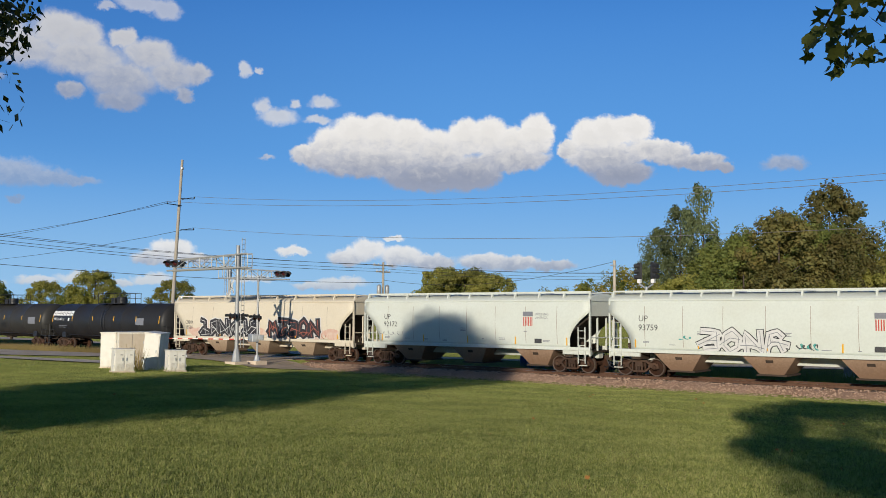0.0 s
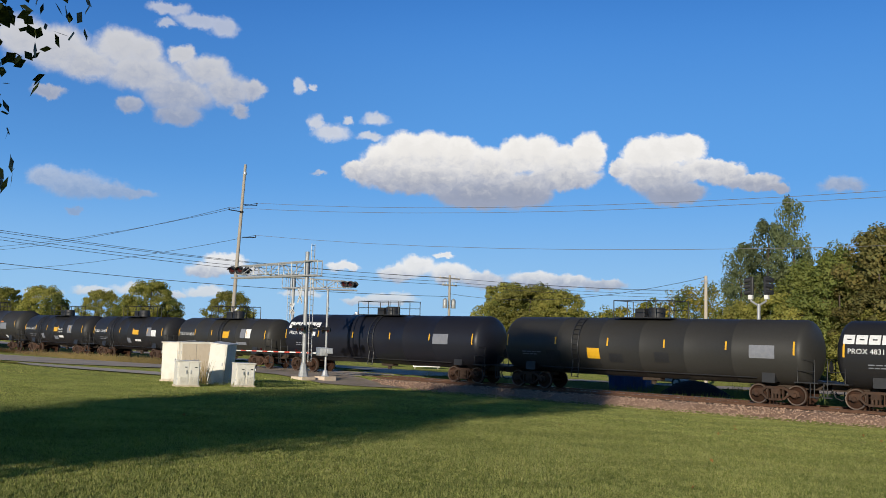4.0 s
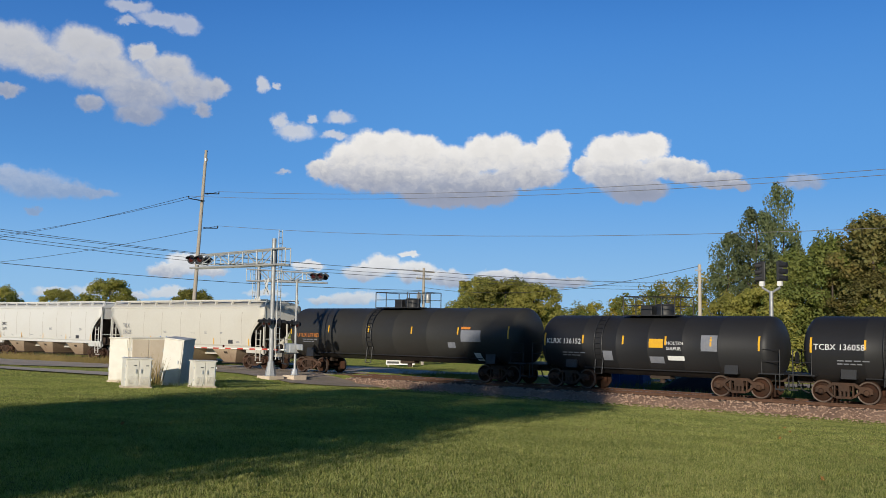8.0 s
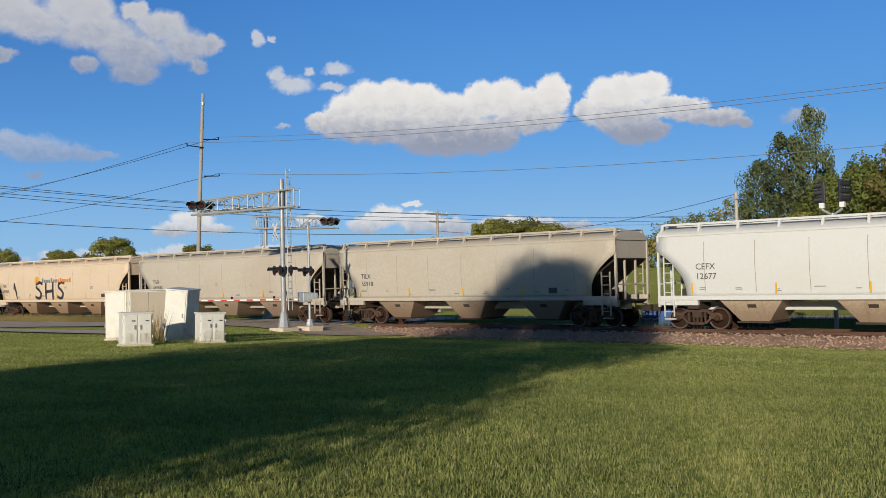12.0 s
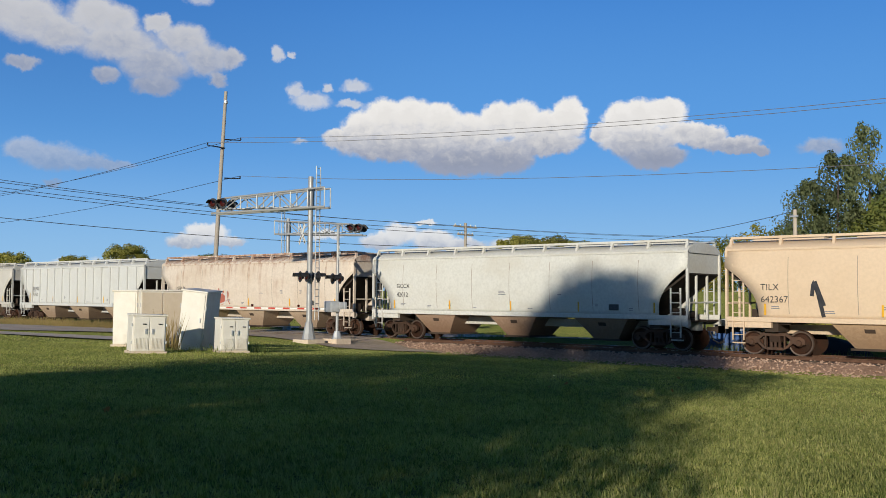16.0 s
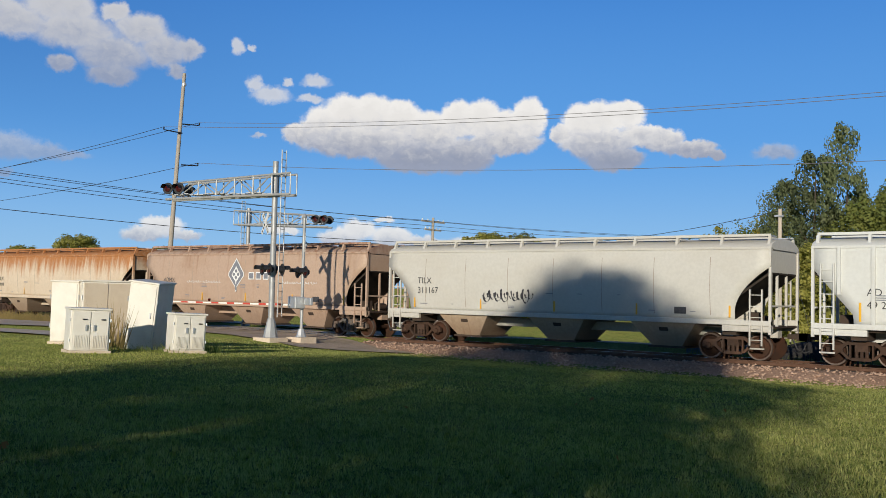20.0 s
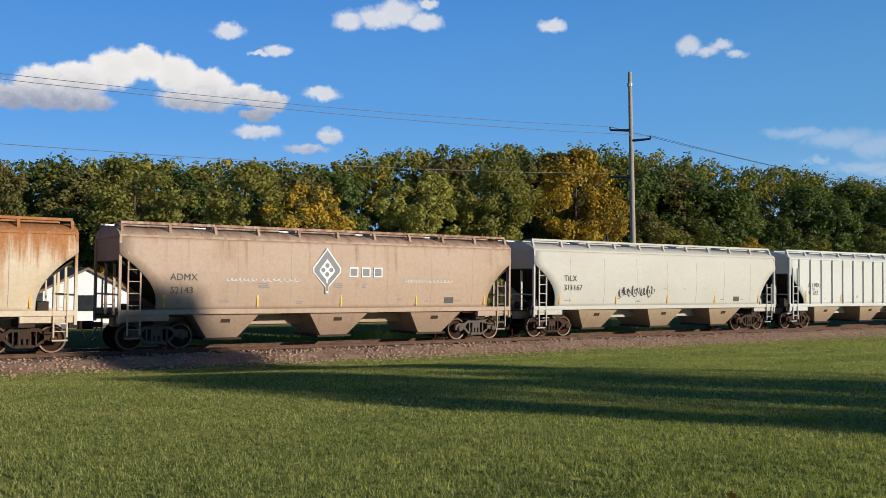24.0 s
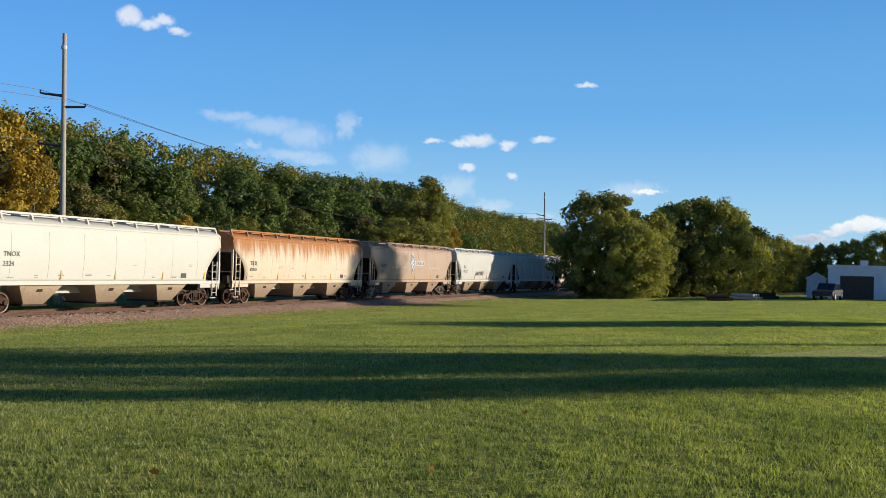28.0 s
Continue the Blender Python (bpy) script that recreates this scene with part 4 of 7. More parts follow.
        part("body_bolster", Shape().box(x * (h / 8.45) - 0.25, x * (h / 8.45) + 0.25, -1.35, 1.35, 0.88, 1.2), UNDER, car)
    for end in (-1, 1):
        coupler(car, end * (h + 0.1), end)
    for text, x, z, size, mat in marks:
        words(text, size, mat or mark_mat or TEXT_DARK, car, pose(x, -(side_profile(z + size / 2, style) + (0.035 if not ribs else 0.03)), z, -4 if z > 2.6 and style != "flat" else 0, 0, 0))
    for i in range(5):
        x = -h + 1.55 + (2 * h - 3.0) * i / 4
        tall = 0.62 if i in (0, 4) else 0.42
        y = side_profile(1.75, style) + 0.03
        part("reflector", Shape().box(x - 0.035, x + 0.035, -y - 0.006, -y + 0.006, 1.50, 1.50 + tall), YELLOW, car, "yellow reflective strip")
    rng = random.Random(int(length * 1000) + len(label))
    for i in range(9):
        x = -h + 1.9 + rng.uniform(0, 0.4) + (2 * h - 4.0) * i / 8.5
        z = rng.choice((1.58, 1.66, 1.74, 2.2))
        wide = rng.uniform(0.18, 0.5)
        y = side_profile(z, style) + 0.028
        bars = Shape()
        for k in range(rng.choice((1, 2, 3))):
            bars.box(x - wide / 2, x + wide / 2 - rng.uniform(0, 0.1), -y - 0.004, -y + 0.004, z + 0.07 * k, z + 0.07 * k + 0.03)
        part("stencil", bars, TEXT_GREY, car, "small stencilled lines")
    x = h - 3.3
    y = side_profile(1.7, style) + 0.028
    part("data_panel", Shape().box(x - 0.23, x + 0.23, -y - 0.004, -y + 0.004, 1.58, 1.86), TEXT_DARK, car, "black consolidated data panel")
    return car


def tank_car(length, radius, paint, label, marks=(), brand=None, placards=(), walk_len=3.2, ladder_at=0.0):
    """A black tank car, its middle over the origin, its near side at -y."""
    car = thing("tank_car", label, "rail car", group="cars of the freight train")
    h, r = length / 2, radius
    zc = 3.90 - r if r > 1.42 else 3.52 - r
    prof = []
    for i in range(9):
        a = math.pi / 2 * i / 8
        prof.append((max(r * math.sin(a), 0.02), -h + 0.62 * (1 - math.cos(a))))
    for x in (-h * 0.55, -h * 0.25, h * 0.02, h * 0.3, h * 0.58):
        prof += [(r, x - 0.03), (r + 0.006, x - 0.015), (r + 0.006, x + 0.015), (r, x + 0.03)]
    for i in range(9):
        a = math.pi / 2 * (8 - i) / 8
        prof.append((max(r * math.sin(a), 0.02), h - 0.62 * (1 - math.cos(a))))
    part("tank", Shape().lathe(prof, 48, "x", (0, 0, zc)), paint, car, smooth=True)
    top = zc + r
    deck = part("platform", Shape().box(-walk_len / 2, walk_len / 2, -1.0, -0.25, top - 0.02, top + 0.03).box(-walk_len / 2, walk_len / 2, 0.25, 1.0, top - 0.02, top + 0.03), DARK, car)
    rail = Shape()
    for y in (-1.0, 1.0):
        for z in (0.45, 0.88):
            rail.tube([(-walk_len / 2, y, top + z), (walk_len / 2, y, top + z)], 0.022, 6)
        for i in range(5):
            x = -walk_len / 2 + walk_len * i / 4
            if y < 0 and i in (2,):
                continue
            rail.tube([(x, y, top), (x, y, top + 0.88)], 0.026, 6)
    for x in (-walk_len / 2, walk_len / 2):
        rail.tube([(x, -1.0, top + 0.88), (x, 1.0, top + 0.88)], 0.022, 6)
    part("railing", rail, DARK, car)
    part("manway", Shape().lathe([(0.02, top + 0.55), (0.40, top + 0.55), (0.44, top + 0.48), (0.42, top - 0.05)], 18, "z", (0.35, 0, 0)), DARK, car, smooth=True)
    part("valve_housing", Shape().box(-0.75, -0.2, -0.32, 0.32, top - 0.05, top + 0.48), DARK, car, edge=0.03)
    lad = Shape()
    for dx in (-0.2, 0.2):
        pts = [(ladder_at + dx, -(r + 0.10) * math.sin(a), zc + (r + 0.10) * math.cos(a)) for a in [0.45 + 1.6 * k / 10 for k in range(11)]] + [(ladder_at + dx, -(r + 0.05), 0.75)]
        lad.tube(pts, 0.028, 6)
    for k in range(10):
        a = 0.5 + 1.6 * k / 9.5
        lad.tube([(ladder_at - 0.2, -(r + 0.10) * math.sin(a), zc + (r + 0.10) * math.cos(a)), (ladder_at + 0.2, -(r + 0.10) * math.sin(a), zc + (r + 0.10) * math.cos(a))], 0.016, 5)
    for z in (0.78, 1.08):
        lad.tube([(ladder_at - 0.2, -(r + 0.06), z), (ladder_at + 0.2, -(r + 0.06), z)], 0.016, 5)
    part("ladder", lad, DARK, car)
    part("bottom_rail", Shape().tube([(-h + 2.6, -r * 0.72, zc - r * 0.78), (h - 2.6, -r * 0.72, zc - r * 0.78)], 0.03, 6), DARK, car)
    part("bottom_outlet", Shape().lathe([(0.12, zc - r - 0.32), (0.16, zc - r + 0.1)], 12, "z", (0.2, 0, 0)).box(-0.3, 0.7, -0.25, 0.25, zc - r - 0.12, zc - r + 0.05), UNDER, car)
    for end in (-1, 1):
        x0, x1 = sorted((end * (h - 2.9), end * (h + 0.35)))
        part("stub_sill", Shape().box(x0, x1, -0.25, 0.25, 0.72, 1.08), UNDER, car)
        x0, x1 = sorted((end * (h - 0.75), end * (h + 0.32)))
        part("end_platform", Shape().box(x0, x1, -1.4, 1.4, 1.06, 1.11), DARK, car)
        x = end * (h - 2.0)
        saddle = [(-1.25, 1.0), (1.25, 1.0)] + [(1.38 * math.cos(a), zc - r * 0.98 * math.sin(a) + (r * 0.02)) for a in [0.55 + (math.pi - 1.1) * k / 8 for k in range(9)]]
        part("saddle", Shape().prism(saddle, x - 0.3, x + 0.3, "x"), DARK, car)
        for side in (-1, 1):
            xe = end * (h + 0.15)
            hand = Shape().tube([(xe, side * 1.38, 0.5), (xe, side * 1.38, 2.1), (end * (h - 0.6), side * 1.38, 2.1), (end * (h - 0.6), side * 1.38, 1.1)], 0.025, 6)
            hand.tube([(xe, side * 1.38, 1.6), (end * (h - 0.6), side * 1.38, 1.6)], 0.02, 6)
            part("handrail", hand, DARK, car)
            part("sill_step", Shape().box(xe - 0.2, xe + 0.2, side * 1.36 - 0.03, side * 1.36 + 0.03, 0.44, 0.5).box(xe - 0.2, xe - 0.16, side * 1.36 - 0.02, side * 1.36 + 0.02, 0.44, 1.06), DARK, car)
        truck(car, end * (h - 1.75), TRUCK)
        coupler(car, end * (h + 0.3), end)
        if end > 0:
            part("brake_wheel", Shape().lathe([(0.25, xe + 0.02), (0.28, xe), (0.25, xe - 0.02)], 16, "x", (0.1, 0.5, 1.75)), DARK, car)

    def skin(x, z, wide, tall, mat, name, label=""):
        """A patch that lies on the shell."""
        shape = Shape()
        steps = 5
        for k in range(steps + 1):
            zz = z + tall * k / steps
            y = -math.sqrt(max(r * r - (zz - zc) ** 2, 0.01)) - 0.012
            shape.v += [(x, y, zz), (x + wide, y, zz)]
        shape.f = [(2 * k, 2 * k + 1, 2 * k + 3, 2 * k + 2) for k in range(steps)]
        part(name, shape, mat, car, label)

    for i in range(6):
        x = -h + 0.55 + (2 * h - 1.3) * i / 5
        tall = 0.62 if i in (0, 5) else 0.40
        skin(x, zc + (-0.1 if tall > 0.5 else 0.05), 0.085, tall, YELLOW, "reflector", "yellow reflective strip")
    for x, z, wide, tall, mat in placards:
        skin(x, z, wide, tall, mat, "placard")
    for text, x, z, size, mat in marks:
        lean = math.degrees(math.asin(max(min((z + size * 0.35 - zc) / r, 0.95), -0.95)))
        zz = z + size * 0.35 - zc
        words(text, size, mat, car, pose(x, -math.sqrt(r * r - (z - zc) ** 2) - 0.02 - 0.03 * abs(zz), z, -lean, 0, 0))
    for x, wide, z in ((-h + 1.6, 1.3, zc - 0.42), (-h + 1.6, 1.0, zc - 0.55)):
        for k in range(4):
            skin(x + k * wide / 4, z, wide / 5, 0.05, TEXT_GREY, "stencil", "small stencilled lines")
    if brand:
        # The owner's name as plain white blocks.
        x, z, tall = brand
        for k in range(6):
            wide = 0.47
            xx = x + k * 0.535
            skin(xx, z, wide, tall, TEXT_WHITE, "brand_block", "white painted block")
            slit = Shape()
            y = -math.sqrt(r * r - (z + tall / 2 - zc) ** 2) - 0.02
            slit.box(xx + 0.15, xx + wide - 0.13, y - 0.004, y + 0.03, z + tall * 0.40, z + tall * 0.58)
            part("block_slit", slit, paint, car, "dark slit in a painted block")
    return car


def scrawl(car, x0, x1, z0, z1, style, seed, mats, thick=0.09, letters=6, slant=0.15):
    """A sprayed squiggle on a car's side: loops of one running line."""
    rng = random.Random(seed)
    mid, hgt = (z0 + z1) / 2, (z1 - z0) / 2
    for m, mat in enumerate(mats):
        shape = Shape()
        steps = 16 * letters
        f, g = rng.uniform(0, 6), rng.uniform(0, 6)
        for k in range(steps + 1):
            u = k / steps
            a = math.tau * letters * u
            x = x0 + (x1 - x0) * u + (x1 - x0) / letters * 0.32 * math.cos(a + f)
            z = mid + hgt * (0.75 * math.sin(a + f) + 0.25 * math.sin(0.63 * a + g))
            half = thick * (0.4 + 0.35 * math.sin(1.7 * a + g) ** 2)
            y = -(side_profile(z, style) + 0.030 + 0.003 * m)
            shape.v += [(x - half, y, z - half * 0.6), (x + half, y, z + half * 0.6)]
        shape.f = [(2 * k, 2 * k + 1, 2 * k + 3, 2 * k + 2) for k in range(steps)]
        part("graffiti", shape, mat, car, "sprayed graffiti squiggle")


def bubbles(car, x0, x1, z0, z1, seed, rim, fill, count, lift=0.0, core=None):
    """Sprayed bubble shapes side by side on a car's side: a rim, a fill and a few inner marks."""
    rng = random.Random(seed)
    step = (x1 - x0) / count
    hz = (z1 - z0) / 2

    def blot(cx, cz, rx, rz, turn, name, mat, off, lobes):
        shape, k = Shape(), 22
        shape.v.append((cx, -(side_profile(cz, "curved") + off), cz))
        for i in range(k):
            a = math.tau * i / k
            r = 1 + sum(h * math.cos(m * a + f) for m, h, f in lobes)
            z = cz + rz * r * math.sin(a)
            x = cx + rx * r * math.cos(a) + turn * (z - cz)
            shape.v.append((x, -(side_profile(z, "curved") + off), z))
        shape.f = [(0, 1 + i, 1 + (i + 1) % k) for i in range(k)]
        part(name, shape, mat, car, "sprayed graffiti shape")

    for i in range(count):
        cx = x0 + (i + 0.5) * step
        cz = (z0 + z1) / 2 + rng.uniform(-0.06, 0.06)
        lobes = [(2, rng.uniform(-0.1, 0.14), rng.uniform(0, 6)), (3, rng.uniform(0.06, 0.2), rng.uniform(0, 6)), (5, rng.uniform(0.02, 0.1), rng.uniform(0, 6))]
        turn = rng.uniform(0.0, 0.3)
        base = 0.030 + lift + 0.0004 * (i % 3)
        blot(cx, cz, step * 0.56, hz * 0.98, turn, "graffiti", rim, base, lobes)
        blot(cx, cz, step * 0.42, hz * 0.80, turn, "graffiti", fill, base + 0.004, lobes)
        if core:
            for _ in range(2):
                blot(cx + rng.uniform(-0.18, 0.18) * step, cz + rng.uniform(-0.4, 0.4) * hz, step * rng.uniform(0.06, 0.14), hz * rng.uniform(0.08, 0.22), turn, "graffiti", core, base + 0.008, lobes)


def ribbon(car, line, half, mat, off, label):
    """One sprayed stroke along a line of (x, z) on a curved side, in one piece."""
    fine = []
    for (xa, za), (xb, zb) in zip(line, line[1:]):
        fine += [(xa + (xb - xa) * k / 4, za + (zb - za) * k / 4) for k in range(4)]
    fine.append(line[-1])
    shape, k = Shape(), len(fine)
    for i, (x, z) in enumerate(fine):
        (xa, za), (xb, zb) = fine[max(i - 1, 0)], fine[min(i + 1, k - 1)]
        length = max(math.hypot(xb - xa, zb - za), 1e-4)
        ux, uz = (xb - xa) / length, (zb - za) / length
        over = -half * 0.6 if i == 0 else half * 0.6 if i == k - 1 else 0.0
        for sgn in (-1, 1):
            px, pz = x + ux * over - sgn * uz * half, z + uz * over + sgn * ux * half
            shape.v.append((px, -(side_profile(pz, "curved") + off), pz))
    shape.f = [(2 * i, 2 * i + 1, 2 * i + 3, 2 * i + 2) for i in range(k - 1)]
    part("graffiti", shape, mat, car, label)


def throw_up(car, x0, x1, z0, z1, seed, letters, rim, fill, core, wide=0.17):
    """Bold sprayed lettering-like shapes: crossing strokes with a pale rim, a dark fill and thin inner lines."""
    rng = random.Random(seed)
    step = (x1 - x0) / letters
    strokes = []
    forms = [
        [[(0.0, 1.0), (0.22, 0.0), (0.5, 0.6), (0.75, 0.0), (1.0, 0.95)]],
        [[(0.05, 0.15), (0.3, 0.55), (0.7, 0.5), (0.8, 0.9), (0.4, 1.0), (0.15, 0.8)], [(0.8, 0.9), (0.9, 0.0)]],
        [[(0.2, 1.0), (0.15, 0.05), (0.9, 0.1), (0.95, 0.3)]],
        [[(0.0, 0.95), (1.0, 1.0)], [(0.5, 0.95), (0.35, 0.1), (0.8, 0.0)]],
        [[(0.9, 0.95), (0.2, 0.9), (0.1, 0.1), (0.9, 0.05)], [(0.15, 0.5), (0.75, 0.55)]],
        [[(0.1, 0.0), (0.15, 1.0), (0.8, 0.85), (0.75, 0.55), (0.2, 0.45), (0.95, 0.0)]],
        [[(0.5, 1.0), (0.1, 0.7), (0.15, 0.2), (0.55, 0.0), (0.9, 0.3), (0.85, 0.8), (0.5, 1.0)]],
        [[(0.05, 0.0), (0.1, 0.95), (0.85, 0.1), (0.9, 1.0)]],
        [[(0.95, 0.9), (0.35, 1.0), (0.15, 0.7), (0.8, 0.45), (0.85, 0.15), (0.3, 0.0), (0.0, 0.2)]],
    ]
    at = seed
    for k in range(letters):
        left, hgt = x0 + k * step, z1 - z0
        at += 1 + rng.randrange(3)
        drop = rng.uniform(-0.06, 0.06) * hgt
        over = k % 2 == 0
        strokes.append([(left + step * rng.uniform(-0.1, 0.3), z0 + hgt * rng.uniform(0.0, 0.3)), (left + step * rng.uniform(0.4, 0.6), z0 + hgt * rng.uniform(0.3, 0.7)), (left + step * rng.uniform(0.8, 1.15), z0 + hgt * rng.uniform(0.0, 0.9))])
        for line in forms[at % len(forms)]:
            strokes.append([(left + step * (0.06 + 0.88 * (1 - a)) + 0.1 * b, z0 + drop + hgt * (1 - b if over else b)) for a, b in line])

    def paint(half, mat, off):
        for k, line in enumerate(strokes):
            ribbon(car, line, half, mat, off + 0.0004 * k, "bold sprayed graffiti shape")

    paint(wide * (1.4 if fill is SPRAY_BLACK else 1.3), rim, 0.034)
    paint(wide, fill, 0.050)
    paint(wide * 0.10, core, 0.066)


def brushed(car, lines, half, mat, label="sprayed graffiti stroke"):
    """Sprayed strokes along given lines on a curved side, one part for each stroke."""
    for line in lines:
        ribbon(car, line, half, mat, 0.031, label)


def build_train():
    """All cars from the head of the train backwards: (thing, place of its middle when the train's zero mark stands at x = 0)."""
    made = []

    def add(car, left, right):
        made.append((car, (left + right) / 2))

    def low(name, base, amount=0.75, dirt=(0.17, 0.10, 0.06)):
        return car_paint(name, base, rust_amount=0.35, rust_top=0.0, dirt=dirt, dirt_amount=amount, grime=0.4)

    pale = car_paint("pale_grey_paint", (0.60, 0.63, 0.58), rust_amount=0.12, dirt_amount=0.3)
    pale_low = low("dirty_pale_paint", (0.36, 0.25, 0.18))
    cream = car_paint("cream_paint", (0.64, 0.575, 0.46), rust_amount=0.12, dirt_amount=0.3)
    cream_low = low("dirty_cream_paint", (0.46, 0.36, 0.26), 0.5)
    ivory = car_paint("ivory_paint", (0.57, 0.545, 0.485), rust_amount=0.05, dirt_amount=0.25, grime=0.2)
    ivory_low = low("dirty_ivory_paint", (0.50, 0.40, 0.29), 0.6)
    white = car_paint("white_car_paint", (0.63, 0.62, 0.59), rust_amount=0.03, dirt_amount=0.2, grime=0.15)
    stone = car_paint("stone_grey_paint", (0.50, 0.44, 0.36), rust_amount=0.15, dirt_amount=0.35, grime=0.45)
    stone_low = low("dirty_stone_paint", (0.34, 0.26, 0.19), 0.6)
    peach = car_paint("peach_paint", (0.68, 0.53, 0.38), rust_amount=0.12, dirt_amount=0.3, grime=0.3)
    peach_low = low("dirty_peach_paint", (0.46, 0.32, 0.20), 0.6)
    chalk = car_paint("chalk_grey_paint", (0.62, 0.62, 0.58), rust_amount=0.22, rust=(0.30, 0.24, 0.18), dirt_amount=0.35, grime=0.5)
    blotched = car_paint("rust_blotched_paint", (0.66, 0.58, 0.49), rust_amount=0.5, rust=(0.25, 0.09, 0.04), rust_top=0.75, rust_line=4.15, dirt_amount=0.4, grime=0.5)
    ice = car_paint("ice_white_paint", (0.58, 0.59, 0.57), rust_amount=0.06, dirt_amount=0.25, grime=0.25)
    sand = car_paint("sand_paint", (0.53, 0.515, 0.47), rust_amount=0.15, dirt_amount=0.3, grime=0.3)
    tan = car_paint("tan_brown_paint", (0.45, 0.325, 0.245), rust_amount=0.5, rust=(0.23, 0.105, 0.06), rust_top=0.6, rust_line=4.25, dirt_amount=0.3, grime=0.45)
    orange = car_paint("orange_rust_paint", (0.64, 0.53, 0.40), rust_amount=0.5, rust=(0.36, 0.135, 0.035), rust_top=0.7, rust_line=3.15, dirt_amount=0.3, grime=0.5)
    black = car_paint("black_tank_paint", (0.022, 0.022, 0.024), rust_amount=0.05, rust=(0.05, 0.04, 0.03), dirt=(0.05, 0.038, 0.03), dirt_amount=0.5, rough=0.5, grime=0.3)
    navy = car_paint("blue_black_tank_paint", (0.014, 0.015, 0.022), rust_amount=0.03, rust=(0.05, 0.04, 0.03), dirt=(0.05, 0.038, 0.03), dirt_amount=0.4, rough=0.42, grime=0.2)
    sooty = car_paint("sooty_tank_paint", (0.035, 0.034, 0.032), rust_amount=0.12, rust=(0.07, 0.055, 0.045), dirt=(0.06, 0.045, 0.035), dirt_amount=0.6, rough=0.5, grime=0.4)

    def code(text, number, length, z=2.45, gap=0.42, size=0.37, x=None):
        x = -length / 2 + 1.75 if x is None else x
        return [(text, x, z, size, None), (number, x, z - gap, size, None)]

    def shield(car, x, z):
        """The owner's shield as plain bands of red, white and dark blue."""
        y = -(side_profile(z, "curved") + 0.03)
        part("emblem_top", Shape().box(x - 0.33, x + 0.33, y - 0.004, y + 0.004, z + 0.12, z + 0.38), TEXT_GREY, car, "dark band of a shield emblem")
        for k in range(6):
            part("emblem_bar", Shape().box(x - 0.30 + 0.11 * k, x - 0.25 + 0.11 * k, y - 0.004, y + 0.004, z - 0.42, z + 0.08), RED, car, "red bar of a shield emblem")
        words("BUILDING", 0.19, TEXT_GREY, car, pose(x + 0.5, y, z + 0.18, -3))
        words("AMERICA", 0.19, TEXT_GREY, car, pose(x + 0.5, y, z - 0.02, -3))

    c = covered_hopper(16.7, pale, pale_low, "pale grey covered hopper car with sprayed grey lettering", marks=code("UP", "93759", 16.7, 2.85, 0.46, 0.44))
    throw_up(c, -3.3, 0.9, 1.45, 2.45, 3, 4, SPRAY_BLACK, SPRAY_WHITE, TEXT_GREY, 0.15)
    scrawl(c, -4.3, -3.7, 1.95, 2.15, "curved", 5, (SPRAY_TEAL,), 0.05, 2)
    scrawl(c, 1.5, 2.4, 1.6, 1.9, "curved", 6, (SPRAY_TEAL, TEXT_DARK), 0.05, 3)
    shield(c, 5.2, 2.95)
    add(c, 301.0, 317.7)
    c = covered_hopper(16.45, pale, pale_low, "pale grey-green covered hopper car with a shield emblem", marks=code("UP", "92172", 16.45, 2.85, 0.46, 0.44))
    scrawl(c, -6.9, -5.0, 1.85, 2.1, "curved", 8, (TEXT_GREY,), 0.025, 5)
    shield(c, 4.3, 2.95)
    add(c, 283.44, 299.89)
    c = covered_hopper(19.0, cream, cream_low, "cream covered hopper car with bold black and white graffiti", marks=code("CRDX", "15520", 19.0, 2.35, 0.38, 0.34, -8.0))
    bubbles(c, -7.6, 8.2, 1.45, 2.15, 71, SPRAY_PINK, SPRAY_PINK, 11)
    throw_up(c, -6.3, 0.3, 1.55, 2.65, 27, 6, SPRAY_WHITE, SPRAY_BLACK, SPRAY_WHITE, 0.21)
    throw_up(c, 1.3, 6.4, 1.55, 2.65, 33, 5, SPRAY_WHITE, SPRAY_BLACK, SPRAY_RED, 0.21)
    scrawl(c, 4.9, 7.0, 1.5, 1.9, "curved", 9, (SPRAY_RED,), 0.04, 6)
    add(c, 263.48, 282.5)
    c = tank_car(16.9, 1.52, black, "glossy black tank car with white block lettering", brand=(-7.9, 2.86, 0.40), marks=[("PROX 48312", -7.7, 2.45, 0.32, TEXT_WHITE)],
                 placards=[(4.6, 2.15, 1.1, 0.55, TEXT_GREY), (-5.4, 2.42, 0.22, 0.24, TEXT_WHITE), (5.6, 1.15, 0.35, 0.35, TEXT_WHITE)])
    add(c, 245.35, 262.2)
    c = tank_car(17.4, 1.52, sooty, "dull black tank car with a yellow placard", marks=[], placards=[(-2.9, 1.75, 0.75, 0.55, YELLOW), (-5.5, 1.6, 0.9, 0.5, DARK), (-1.6, 1.6, 0.8, 0.45, DARK), (1.0, 1.7, 0.8, 0.5, DARK), (5.9, 2.1, 1.2, 0.6, TEXT_GREY)], ladder_at=-3.6)
    add(c, 227.1, 244.4)
    c = tank_car(17.9, 1.56, navy, "glossy blue-black tank car with white block lettering", brand=(-8.2, 2.92, 0.42), marks=[("PROX 48420", -8.0, 2.5, 0.34, TEXT_WHITE)],
                 placards=[(5.2, 2.2, 1.2, 0.6, TEXT_GREY), (-5.6, 2.45, 0.26, 0.26, TEXT_WHITE)], walk_len=3.6)
    add(c, 207.7, 226.0)
